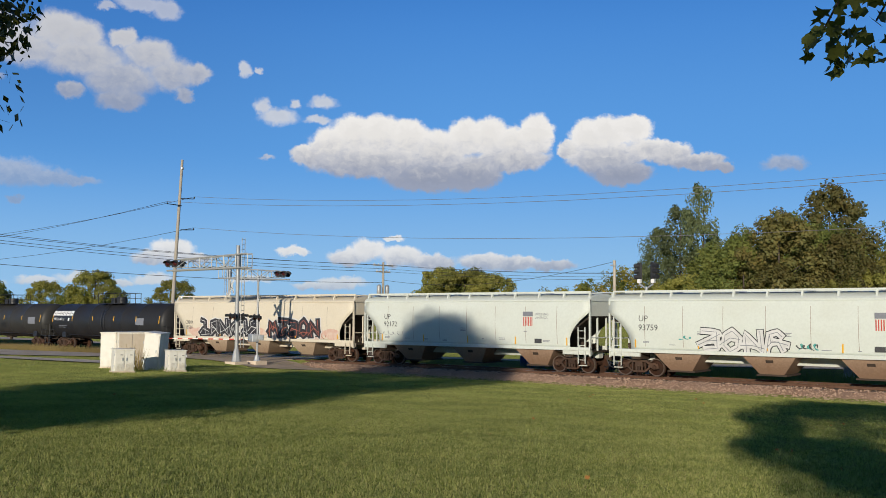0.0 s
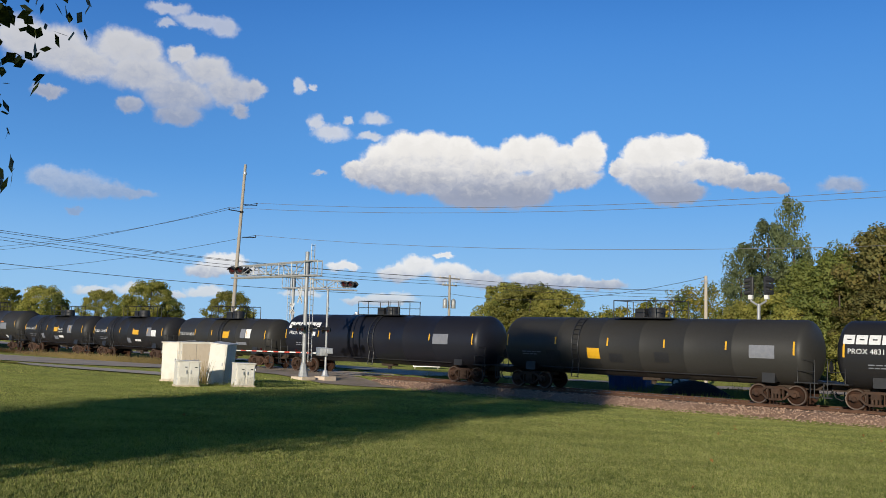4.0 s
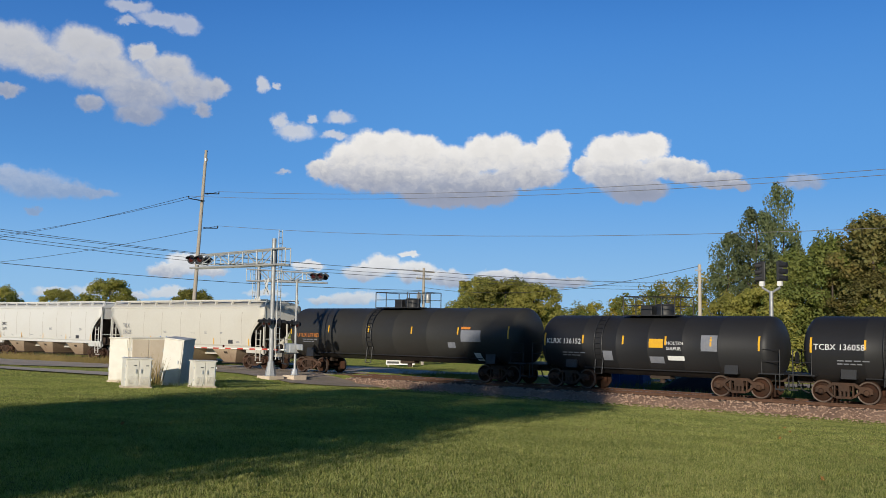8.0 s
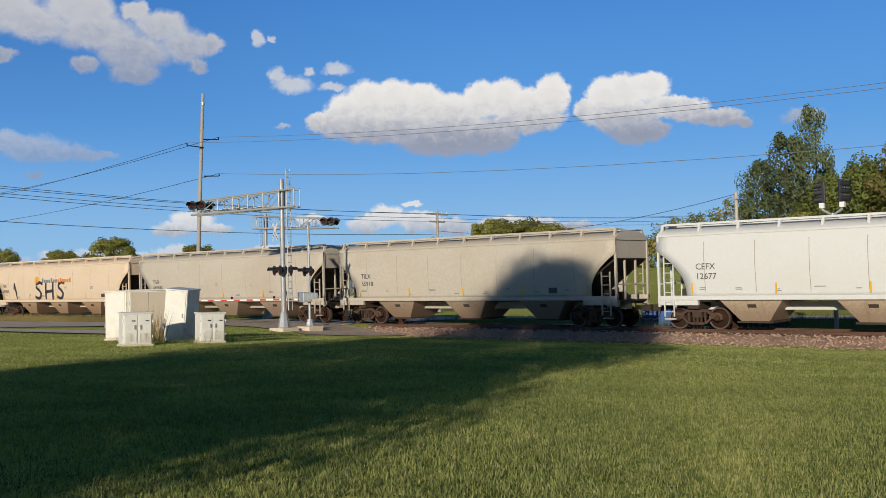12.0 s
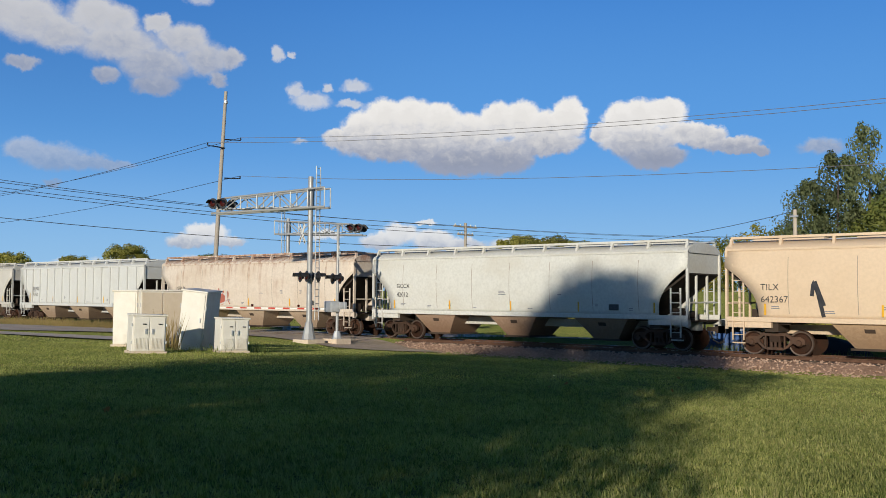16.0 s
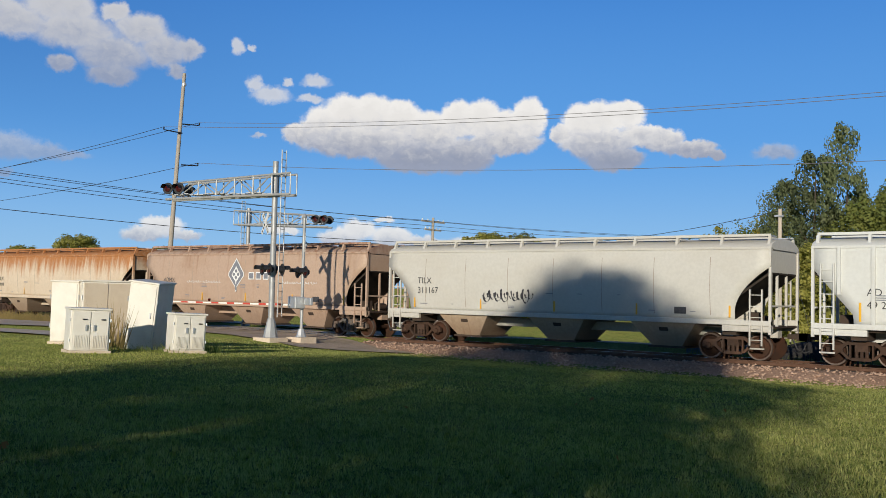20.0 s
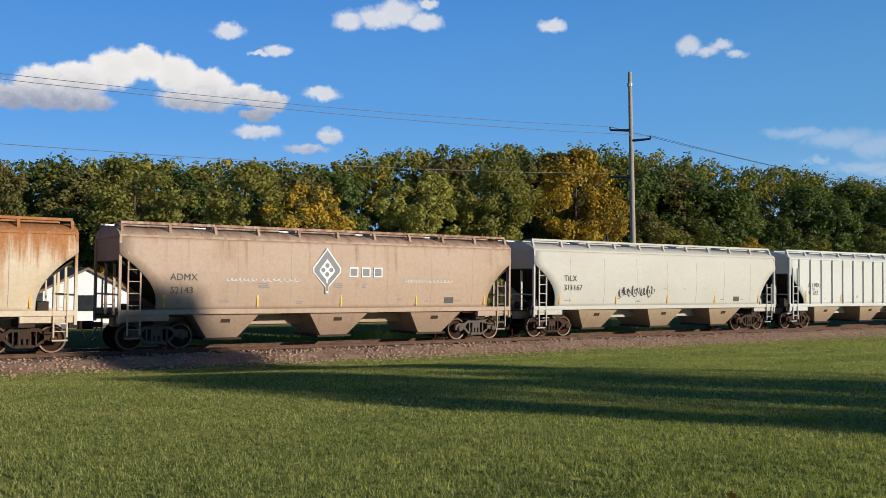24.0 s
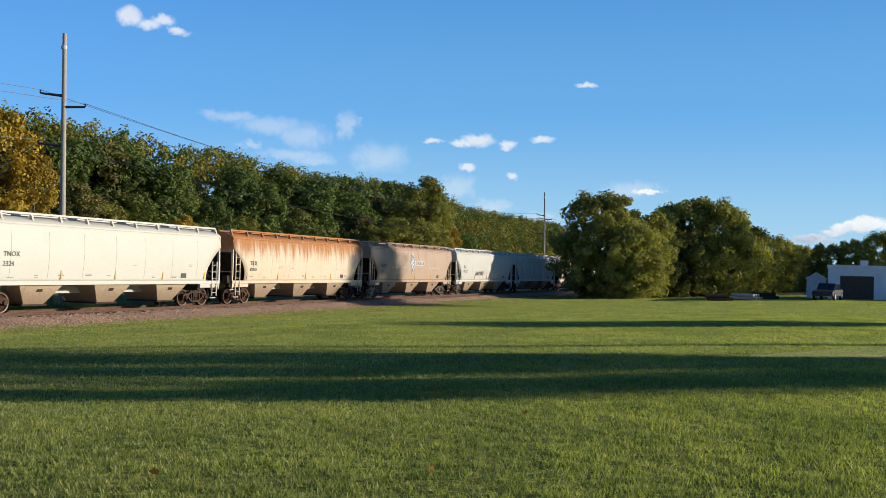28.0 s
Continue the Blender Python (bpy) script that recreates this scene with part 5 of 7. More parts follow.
    c = tank_car(11.9, 1.36, sooty, "short grey-black tank car with orange and white placards", marks=[("TILX 101434", -5.2, 2.15, 0.34, TEXT_WHITE)],
                 placards=[(0.3, 2.05, 0.7, 0.48, YELLOW), (2.4, 2.1, 0.55, 0.65, TEXT_GREY), (3.0, 2.1, 0.6, 0.65, TEXT_WHITE), (3.8, 1.0, 0.4, 0.4, TEXT_WHITE), (1.9, 1.6, 1.2, 0.2, TEXT_GREY)], walk_len=3.4)
    add(c, 194.8, 206.5)
    c = tank_car(11.8, 1.40, black, "short black tank car with an orange placard and white stencils", marks=[("TCBX 136058", -5.2, 2.15, 0.34, TEXT_WHITE)],
                 placards=[(0.9, 2.05, 0.9, 0.38, YELLOW), (3.0, 1.95, 0.6, 0.7, TEXT_GREY), (3.65, 1.95, 0.7, 0.5, TEXT_WHITE), (1.2, 1.5, 0.9, 0.16, TEXT_WHITE), (0.0, 1.35, 0.5, 0.4, TEXT_GREY)], walk_len=2.6, ladder_at=-2.3)
    add(c, 181.8, 193.6)
    c = tank_car(12.0, 1.40, black, "short black tank car with an orange placard beside white stencils", marks=[("KLRX 136152", -5.3, 2.15, 0.34, TEXT_WHITE), ("MOLTEN", 1.05, 2.2, 0.21, TEXT_WHITE), ("SULFUR", 1.05, 1.96, 0.21, TEXT_WHITE)],
                 placards=[(0.2, 2.05, 0.7, 0.40, YELLOW), (2.7, 1.95, 0.75, 0.7, TEXT_GREY), (1.1, 1.5, 0.8, 0.2, TEXT_WHITE), (0.2, 1.35, 0.7, 0.3, TEXT_GREY), (-2.2, 1.4, 0.5, 0.45, TEXT_GREY)], walk_len=2.6, ladder_at=-2.4)
    add(c, 168.9, 181.0)
    c = tank_car(17.5, 1.50, sooty, "long dull black tank car with orange lettering", marks=[("UTLX 677183", -7.6, 2.15, 0.33, TEXT_ORANGE)],
                 placards=[(5.0, 2.1, 1.3, 0.6, TEXT_GREY), (5.0, 2.75, 0.6, 0.12, TEXT_ORANGE), (4.1, 1.75, 0.5, 0.3, TEXT_GREY), (5.7, 1.1, 0.42, 0.42, TEXT_WHITE)], ladder_at=-1.6, walk_len=3.2)
    add(c, 150.6, 168.1)
    c = covered_hopper(17.3, ivory, ivory_low, "ivory covered hopper car with rounded ends and a small blue tag", style="curved", marks=code("TILX", "55628", 17.3, 2.5, 0.45, 0.42), mark_mat=TEXT_GREY)
    scrawl(c, -2.6, -1.2, 1.6, 1.95, "curved", 12, (SPRAY_BLUE,), 0.04, 4)
    add(c, 131.4, 148.69)
    c = covered_hopper(17.0, white, ivory_low, "clean white covered hopper car with rounded ends", marks=code("CEFX", "12677", 17.0, 2.5, 0.4, 0.36))
    add(c, 113.11, 130.12)
    c = covered_hopper(17.2, stone, stone_low, "weathered stone-grey covered hopper car with rust streaks", marks=code("TILX", "55910", 17.2, 2.45, 0.4, 0.34))
    add(c, 93.95, 111.14)
    c = covered_hopper(18.1, stone, stone_low, "weathered grey-beige covered hopper car", marks=code("TILX", "642740", 18.1, 2.45, 0.4, 0.34))
    add(c, 74.55, 92.7)
    c = covered_hopper(19.4, peach, peach_low, "peach covered hopper car with black sprayed shapes", marks=code("TILX", "642367", 19.4, 2.42, 0.45, 0.34, -8.3))
    ess = [(0.95, 1.0), (0.6, 1.08), (0.25, 0.95), (0.2, 0.72), (0.55, 0.55), (0.75, 0.35), (0.6, 0.08), (0.3, 0.0), (0.0, 0.12)]
    for x0, wide in ((-3.1, 1.2), (0.2, 1.1)):
        brushed(c, [[(x0 + wide * a, 1.5 + 1.15 * b) for a, b in ess]], 0.11, SPRAY_BLACK)
    brushed(c, [[(-1.55, 1.5), (-1.4, 2.65)], [(-0.55, 1.45), (-0.35, 2.7)], [(-1.5, 2.0), (-0.4, 2.1)]], 0.11, SPRAY_BLACK)
    brushed(c, [[(-6.42, 2.25), (-6.35, 2.72), (-6.2, 2.3), (-6.05, 1.5)], [(-6.3, 2.7), (-6.02, 1.9)]], 0.07, SPRAY_BLACK)
    part("brand_sun", Shape().lathe([(0.36, -(side_profile(2.85, "curved") + 0.028)), (0.36, -(side_profile(2.85, "curved") + 0.026))], 20, "y", (-2.75, 0, 2.85)), YELLOW, c, "pale yellow painted disc")
    part("brand_sun", Shape().lathe([(0.15, -(side_profile(2.85, "curved") + 0.032)), (0.15, -(side_profile(2.85, "curved") + 0.030))], 16, "y", (-2.75, 0, 2.85)), TEXT_ORANGE, c, "orange painted disc")
    for k in range(13):
        part("brand_block", Shape().box(-2.0 + 0.33 * k, -1.76 + 0.33 * k, -(side_profile(2.95, "curved") + 0.034), -(side_profile(2.95, "curved") + 0.026), 2.70, 2.94 if k % 4 else 3.04), TEXT_ORANGE if k > 6 else TEXT_GREY, c, "painted block of an owner's name")
    add(c, 53.9, 73.36)
    c = covered_hopper(17.2, chalk, pale_low, "chalky grey covered hopper car with faded stains", marks=code("GCCX", "42012", 17.2, 2.5, 0.42, 0.30))
    add(c, 35.18, 52.44)
    c = covered_hopper(17.3, blotched, cream_low, "rust-blotched cream covered hopper car with red and white graffiti", marks=code("NRLX", "5969", 17.3, 2.35, 0.42, 0.36))
    scrawl(c, -4.6, -1.6, 1.5, 2.5, "curved", 52, (SPRAY_WHITE, SPRAY_RED), 0.04, 7)
    bubbles(c, -4.2, -2.0, 1.55, 2.2, 55, SPRAY_WHITE, SPRAY_RED, 3, 0.004)
    add(c, 16.61, 33.9)
    c = covered_hopper(16.65, ice, ivory_low, "ice-white covered hopper car with upright side posts", style="flat", ribs=15, marks=code("AD MX", "49 262", 16.65, 2.35, 0.42, 0.34))
    add(c, -2.01, 14.64)
    c = covered_hopper(17.3, sand, cream_low, "sand-coloured covered hopper car with two black tags", marks=code("TILX", "311167", 17.3, 2.55, 0.42, 0.38))
    scrawl(c, -3.3, -2.1, 1.8, 2.35, "curved", 61, (SPRAY_BLACK,), 0.05, 4)
    scrawl(c, -3.4, -2.2, 1.95, 2.2, "curved", 62, (SPRAY_BLACK,), 0.03, 7)
    scrawl(c, -1.9, -1.1, 1.8, 2.4, "curved", 63, (SPRAY_BLACK,), 0.05, 3)
    scrawl(c, -2.0, -0.9, 1.95, 2.2, "curved", 64, (SPRAY_BLACK,), 0.03, 6)
    add(c, -20.63, -3.35)
    c = covered_hopper(16.9, tan, tan, "tan-brown covered hopper car with a white diamond emblem", marks=code("ADMX", "52143", 16.9, 2.44, 0.46, 0.34, -6.72), truck_mat=TRUCK_GREY, mark_mat=TEXT_DARK)
    y = -(side_profile(2.75, "curved") + 0.03)
    diamond = [(0, 0.78), (0.52, 0.12), (0.52, -0.02), (0.06, -0.52), (0.05, -0.72), (-0.05, -0.72), (-0.06, -0.52), (-0.52, -0.02), (-0.52, 0.12)]
    rows = ((1.16, TEXT_WHITE, 0.0), (1.05, TEXT_GREY, 0.004), (0.62, TEXT_WHITE, 0.008))
    for size, mat, lift in rows:
        part("emblem", Shape().prism([(-0.62 + a * size, 2.82 + b * size) for a, b in diamond[:3] + diamond[3:]], y - 0.006 - lift, y - lift), mat, c, "leaf-shaped diamond emblem")
    for dx, dz in ((0, 0.17), (0, -0.17), (0.17, 0), (-0.17, 0)):
        part("emblem_dot", Shape().lathe([(0.09, y - 0.020), (0.09, y - 0.010)], 12, "y", (-0.62 + dx, 0, 2.88 + dz)), TEXT_GREY, c)
    for k in range(3):
        xx = 0.35 + 0.55 * k
        part("brand_block", Shape().box(xx, xx + 0.40, y - 0.008, y, 2.62, 3.0), TEXT_WHITE, c, "white outline block of an owner's name")
        part("brand_block", Shape().box(xx + 0.05, xx + 0.35, y - 0.014, y - 0.006, 2.67, 2.95), TEXT_GREY, c, "grey block of an owner's name")
    for x0, wide in ((-4.6, 1.1), (-3.3, 1.5), (3.0, 0.9), (4.0, 1.3)):
        scrawl(c, x0, x0 + wide, 2.42, 2.54, "curved", int(x0 * 10) + 90, (SPRAY_WHITE,), 0.03, 7)
    add(c, -38.87, -21.97)
    c = covered_hopper(16.9, orange, cream_low, "covered hopper car streaked with orange rust over a pale base", marks=[("TILX", -6.7, 2.35, 0.36, None), ("60038", -6.7, 2.0, 0.30, None)], truck_mat=TRUCK)
    add(c, -57.11, -40.18)
    c = covered_hopper(17.4, ivory, ivory_low, "creamy white covered hopper car with a tidy finish", marks=code("TNOX", "2324", 17.4, 2.5, 0.42, 0.31))
    add(c, -75.8, -58.35)
    return made


TRAIN = build_train()
RUN = [(0, -307.17), (1, -292.1), (2, -277.02), (3, -261.9), (6, -215.3), (7, -200.2), (8, -185.4), (9, -170.38), (10, -155.44), (11, -140.4), (12, -125.2), (15, -80.89),
       (16, -66.2), (17, -51.3), (18, -36.4), (19, -21.7), (20, -7.26), (20.5, 0.0), (22.5, 28.8), (23, 35.2), (23.5, 41.4), (24, 48.2), (24.5, 55.3), (25, 62.2), (25.5, 69.0), (28, 104.5)]


# ---- level crossing ----
def lamp_pair(parent, x, y, z, ax, ay, gap=0.75, back=False):
    """Two red flashers on black round boards, side by side along the way (ax, ay), looking across it."""
    n = Vector((ay, -ax)).normalized() * (-1 if back else 1)
    arm = Shape().tube([(x - ax * gap / 2, y - ay * gap / 2, z), (x + ax * gap / 2, y + ay * gap / 2, z)], 0.03, 8)
    part("lamp_arm", arm, DARK, parent)
    turn = math.degrees(math.atan2(n.y, n.x))
    for s in (-0.5, 0.5):
        at = pose(x + ax * gap * s, y + ay * gap * s, z, 0, 0, turn)
        board = part("lamp_board", Shape().lathe([(0.02, -0.02), (0.25, -0.02), (0.25, 0.0), (0.02, 0.0)], 20, "x"), DARK, parent, at=at)
        part("lens", Shape().lathe([(0.155, 0.01), (0.14, 0.04), (0.02, 0.06)], 16, "x"), LENS, board)
        hood = Shape()
        for k in range(9):
            a = math.pi * k / 8
            c, d = 0.165 * math.cos(a), 0.165 * math.sin(a)
            hood.v += [(0.0, c, d), (0.30, c, d)]
        hood.f = [(2 * k, 2 * k + 1, 2 * k + 3, 2 * k + 2) for k in range(8)]
        part("hood", hood, DARK, board)
        part("lamp_can", Shape().lathe([(0.13, -0.02), (0.11, -0.16), (0.02, -0.18)], 14, "x"), DARK, board)


def crossbuck(parent, x, y, z, facing, size=1.1):
    """Two white blades crossed; the dark bars stand for the lettering."""
    holder = part("crossbuck", Shape().box(-0.03, 0.03, 0.0, 0.05, -0.1, 0.1), STEEL, parent, at=pose(x, y, z, 0, 0, facing))
    for turn in (48, -48):
        blade = part("blade", Shape().box(-size / 2, size / 2, -0.012, 0.0, -0.10, 0.10), WHITE, holder, at=pose(0, -0.01 if turn > 0 else -0.03, 0, 0, turn, 0))
        for k in range(7 if turn > 0 else 3):
            x0 = -size * 0.40 + size * 0.80 * k / 6 if turn > 0 else -size * 0.42 + size * 0.16 * k
            part("bar", Shape().box(x0, x0 + 0.075, -0.016, -0.012, -0.05, 0.05), TEXT_DARK, blade, "dark lettering bar")


def gantry(name, foot, base_z, top_z, arm, length, low, high, label, arm_lights, ladder_side):
    """A crossing signal mast with a truss arm that carries flashers over the road."""
    sig = thing(name, label, "crossing signal", group="cantilever crossing signals")
    x, y = foot
    ax, ay = Vector(arm).normalized()
    part("foundation", Shape().box(x - 0.5, x + 0.5, y - 0.5, y + 0.5, base_z - 0.4, base_z + 0.05), CONCRETE, sig)
    part("base_flare", Shape().lathe([(0.32, base_z + 0.05), (0.30, base_z + 0.09), (0.17, base_z + 0.75), (0.13, base_z + 0.85)], 8, "z", (x, y, 0)), PALE_STEEL, sig)
    part("mast", Shape().lathe([(0.125, base_z), (0.115, top_z)], 16, "z", (x, y, 0)), PALE_STEEL, sig, smooth=True)
    side = Vector((-ay, ax))

    def at(s, w, z):
        return (x + ax * s + side.x * w, y + ay * s + side.y * w, z)

    truss = Shape()
    tip = low + (high - low) * 0.62
    for w in (-0.28, 0.28):
        truss.tube([at(-0.85, w, low), at(length, w, low - 0.16)], 0.055, 8)
        truss.tube([at(-0.85, w, high), at(length * 0.86, w, tip)], 0.045, 8)
        bays = 5
        truss.tube([at(-0.85, w, low), at(-0.85, w, high)], 0.03, 6)
        for k in range(bays):
            s0, s1 = length * 0.86 * k / bays, length * 0.86 * (k + 1) / bays
            h0, h1 = high + (tip - high) * k / bays, high + (tip - high) * (k + 1) / bays
            truss.tube([at(s0, w, low), at(s0, w, h0)], 0.035, 6)
            truss.tube([at(s0 if k % 2 else s1, w, low), at(s1 if k % 2 else s0, w, h1 if k % 2 else h0)], 0.028, 6)
        truss.tube([at(length * 0.86, w, low), at(length * 0.86, w, tip)], 0.02, 6)
    part("truss_arm", truss, PALE_STEEL, sig)
    deck = Shape()
    for k in range(int(length / 0.25)):
        a, b = at(k * 0.25, -0.28, low + 0.05), at(k * 0.25 + 0.2, -0.28, low + 0.05)
        c, d = at(k * 0.25 + 0.2, 0.28, low + 0.05), at(k * 0.25, 0.28, low + 0.05)
        deck.face(a, b, c, d)
    walkway = part("walkway", deck, STEEL, sig)
    solid = walkway.modifiers.new("thickness", "SOLIDIFY")
    solid.thickness = 0.04
    rungs = Shape()
    lx = ladder_side
    for w in (-0.18, 0.18):
        rungs.tube([at(lx, w, base_z + 0.9), at(lx, w, top_z + 0.45)], 0.025, 6)
    for k in range(int((top_z - base_z) / 0.32)):
        z = base_z + 1.0 + 0.32 * k
        rungs.tube([at(lx, -0.18, z), at(lx, 0.18, z)], 0.015, 5)
    part("ladder", rungs, PALE_STEEL, sig)
    for s in arm_lights:
        lamp_pair(sig, *at(s, -0.36, low + 0.16)[:2], low + 0.30, ax, ay, 0.55)
        lamp_pair(sig, *at(s, 0.36, low + 0.16)[:2], low + 0.30, ax, ay, 0.55, back=True)
    return sig


def build_crossing():
    near = gantry("cantilever_signal", (-29.2, -7.4), 0.10, 7.45, (-4.72, -1.60), 5.1, 6.05, 6.92, "galvanised cantilever mast with crossing flashers over the road", (4.7,), -0.38)
    crossbuck(near, -29.45, -7.62, 4.85, -22)
    lamp_pair(near, -29.35, -7.65, 2.95, 0.94, -0.34, 0.78)
    lamp_pair(near, -29.1, -7.15, 2.95, 0.94, -0.34, 0.78, back=True)
    far = gantry("cantilever_signal", (-43.85, 3.9), -0.3, 7.0, (4.9, 1.7), 5.4, 6.0, 6.85, "galvanised cantilever mast beyond the rails with crossing flashers", (4.9,), -0.38)
    crossbuck(far, -43.65, 3.7, 4.4, -12)
    gate = thing("crossing_gate", "silver gate mast with crossbuck, flashers and lowered striped arm", "crossing gate")
    x, y = -28.75, -6.1
    part("foundation", Shape().box(x - 0.45, x + 0.45, y - 0.45, y + 0.45, -0.2, 0.16), CONCRETE, gate)
    part("base_flare", Shape().lathe([(0.24, 0.16), (0.2, 0.24), (0.13, 0.5)], 8, "z", (x, y, 0)), STEEL, gate)
    part("mast", Shape().lathe([(0.07, 0.16), (0.065, 5.2)], 12, "z", (x, y, 0)), PALE_STEEL, gate, smooth=True)
    part("finial", Shape().lathe([(0.08, 5.18), (0.10, 5.25), (0.06, 5.33), (0.02, 5.36)], 12, "z", (x, y, 0)), PALE_STEEL, gate)
    crossbuck(gate, x + 0.2, y - 0.08, 4.05, -44)
    lamp_pair(gate, x, y - 0.1, 2.88, 0.94, -0.34, 0.80)
    part("mechanism", Shape().box(-0.42, 0.35, -0.25, 0.22, 0, 0.5), STEEL, gate, edge=0.04, at=pose(x - 0.15, y - 0.15, 1.35, 0, 0, -20))
    part("counterweight", Shape().box(-0.1, 0.55, -0.08, 0.06, 0, 0.32), STEEL, gate, edge=0.03, at=pose(x + 0.4, y - 0.15, 1.5, 0, 0, -20))
    arm = part("gate_arm", Shape().prism([(0, -0.04), (0, 0.04), (-7.2, 0.02), (-7.2, -0.02)], -0.02, 0.02), WHITE, gate, at=pose(x - 0.35, y - 0.3, 1.5, 0, 0, 18))
    for k in range(9):
        part("red_band", Shape().box(-0.4 - 0.78 * k - 0.36, -0.4 - 0.78 * k, -0.024, 0.024, -0.043 + 0.0025 * k, 0.043 - 0.0025 * k), RED, arm, "red reflective band")
    for k in range(3):
        part("arm_lamp", Shape().lathe([(0.05, 0.06), (0.06, 0.16), (0.03, 0.18)], 10, "z", (-1.5 - 2.5 * k, 0, 0)), LENS, arm)


build_crossing()


def cabinet(at, wide, deep, tall, label, front=CABINET, side=CABINET, doors=1, louvres=False):
    """A trackside equipment cabinet; its front looks to -y before the pose."""
    cab = thing("equipment_cabinet", label, "cabinet", at, "trackside equipment cabinets")
    part("body", Shape().box(-wide / 2, wide / 2, -deep / 2, deep / 2, 0.06, tall - 0.05), side, cab, edge=0.02)
    part("plinth", Shape().box(-wide / 2 - 0.04, wide / 2 + 0.04, -deep / 2 - 0.04, deep / 2 + 0.04, -0.35, 0.06), CONCRETE, cab)
    part("lid", Shape().box(-wide / 2 - 0.03, wide / 2 + 0.03, -deep / 2 - 0.04, deep / 2 + 0.03, tall - 0.05, tall), side, cab, edge=0.015)
    for k in range(doors):
        w = (wide - 0.06) / doors
        x = -wide / 2 + 0.03 + w * k
        door = part("door", Shape().box(x + 0.01, x + w - 0.01, -deep / 2 - 0.025, -deep / 2 - 0.002, 0.10, tall - 0.09), front, cab, edge=0.008)
        hx = x + w - 0.10 if k == 0 else x + 0.08
        part("handle", Shape().box(hx - 0.02, hx + 0.02, -deep / 2 - 0.06, -deep / 2 - 0.025, tall * 0.5, tall * 0.5 + 0.14), STEEL, door)
        if louvres:
            for j in range(9):
                zz = x + 0.06 + (w - 0.12) * j / 8.5
                part("louvre", Shape().box(zz, zz + 0.02, -deep / 2 - 0.038, -deep / 2 - 0.025, 0.14, 0.42), side, door)
            part("latch", Shape().box(x + w * 0.55, x + w * 0.8, -deep / 2 - 0.04, -deep / 2 - 0.02, tall - 0.28, tall - 0.25), DARK, door)
    for dx in (-wide / 2 - 0.012, wide / 2 + 0.012):
        part("hinge", Shape().tube([(dx, -deep / 2, tall * 0.25), (dx, -deep / 2, tall * 0.32)], 0.016, 6).tube([(dx, -deep / 2, tall * 0.7), (dx, -deep / 2, tall * 0.77)], 0.016, 6), STEEL, cab)
    return cab


def facing(az):
    """The turn about z that points a thing's front (-y) along a bearing from +y, clockwise."""
    return 180 - az


def build_cabinets():
    def place(x, y, az, tilt=0.0):
        return pose(x, y, ground_height(x, y) + 0.03 - 0.8 * abs(math.sin(radians(tilt))), tilt * 0.3, tilt, facing(az))

    cabinet(place(-24.15, -19.45, 152), 0.82, 0.75, 1.76, "tall cream steel cabinet with a narrow door")
    cabinet(place(-23.32, -18.95, 112), 1.34, 0.80, 1.80, "tall tan steel cabinet stained by weather", front=CABINET_TAN, side=CABINET, doors=2)
    cabinet(place(-20.10, -21.50, 110, 1.5), 0.90, 0.62, 1.06, "low grey-white cabinet with louvred doors", louvres=True, doors=2)
    cabinet(place(-21.6, -18.8, 150, 6.0), 0.80, 1.02, 1.90, "tall white steel cabinet on a stepped base")
    cabinet(place(-19.9, -18.8, 108, 1.5), 0.84, 0.58, 1.02, "low grey-white cabinet with louvred double doors", louvres=True, doors=2)


build_cabinets()


# ---- poles, wires and signals ----
def sagging(a, b, sag, steps=14):
    a, b = Vector(a), Vector(b)
    return [tuple(a.lerp(b, k / steps) - Vector((0, 0, 4 * sag * (k / steps) * (1 - k / steps)))) for k in range(steps + 1)]


def line_pole(x, y, top, lean, label, arm=(0.25, 1.25), stout=0.05):
    """A tall power pole with three single arms, set by turns to either side."""
    pole = thing("power_pole", label, "utility pole", group="power line poles")
    g = ground_height(x, y)
    part("pole", Shape().tube([(x - lean, y - 0.2, g - 0.3), (x - lean * 0.5, y - 0.1, top / 2), (x, y, top)], 0.19, 12, 0.12), TIMBER, pole, smooth=True)
    tips = []
    for dz, side in ((-3.6, 1), (-4.25, -1), (-6.5, 1)):
        z = top + dz
        end = (x + arm[0] * side, y + side * arm[1] * (1 if side > 0 else 1.1), z + 0.05)
        part("arm", Shape().tube([(x, y, z - 0.02), end], stout, 8, stout * 0.7), DARK, pole)
        part("insulator", Shape().lathe([(0.03, end[2]), (0.06, end[2] + 0.06), (0.03, end[2] + 0.10), (0.06, end[2] + 0.16), (0.03, end[2] + 0.2)], 8, "z", (end[0], end[1], 0)), DARK, pole)
        tips.append((end[0], end[1], end[2] + 0.2))
    part("band", Shape().lathe([(0.16, top - 0.9), (0.17, top - 0.8), (0.16, top - 0.7)], 10, "z", (x, y, 0)), STEEL, pole)
    part("warning_plate", Shape().box(x - 0.1, x + 0.1, y - 0.22, y - 0.2, 1.9, 2.2), STEEL, pole)
    return tips


def wire(points, radius=0.018, mat=None, label="thin overhead power wire"):
    tagged(part("overhead_wire", Shape().tube(points, radius, 5), mat or WIRE), label, "wire", "overhead wires")


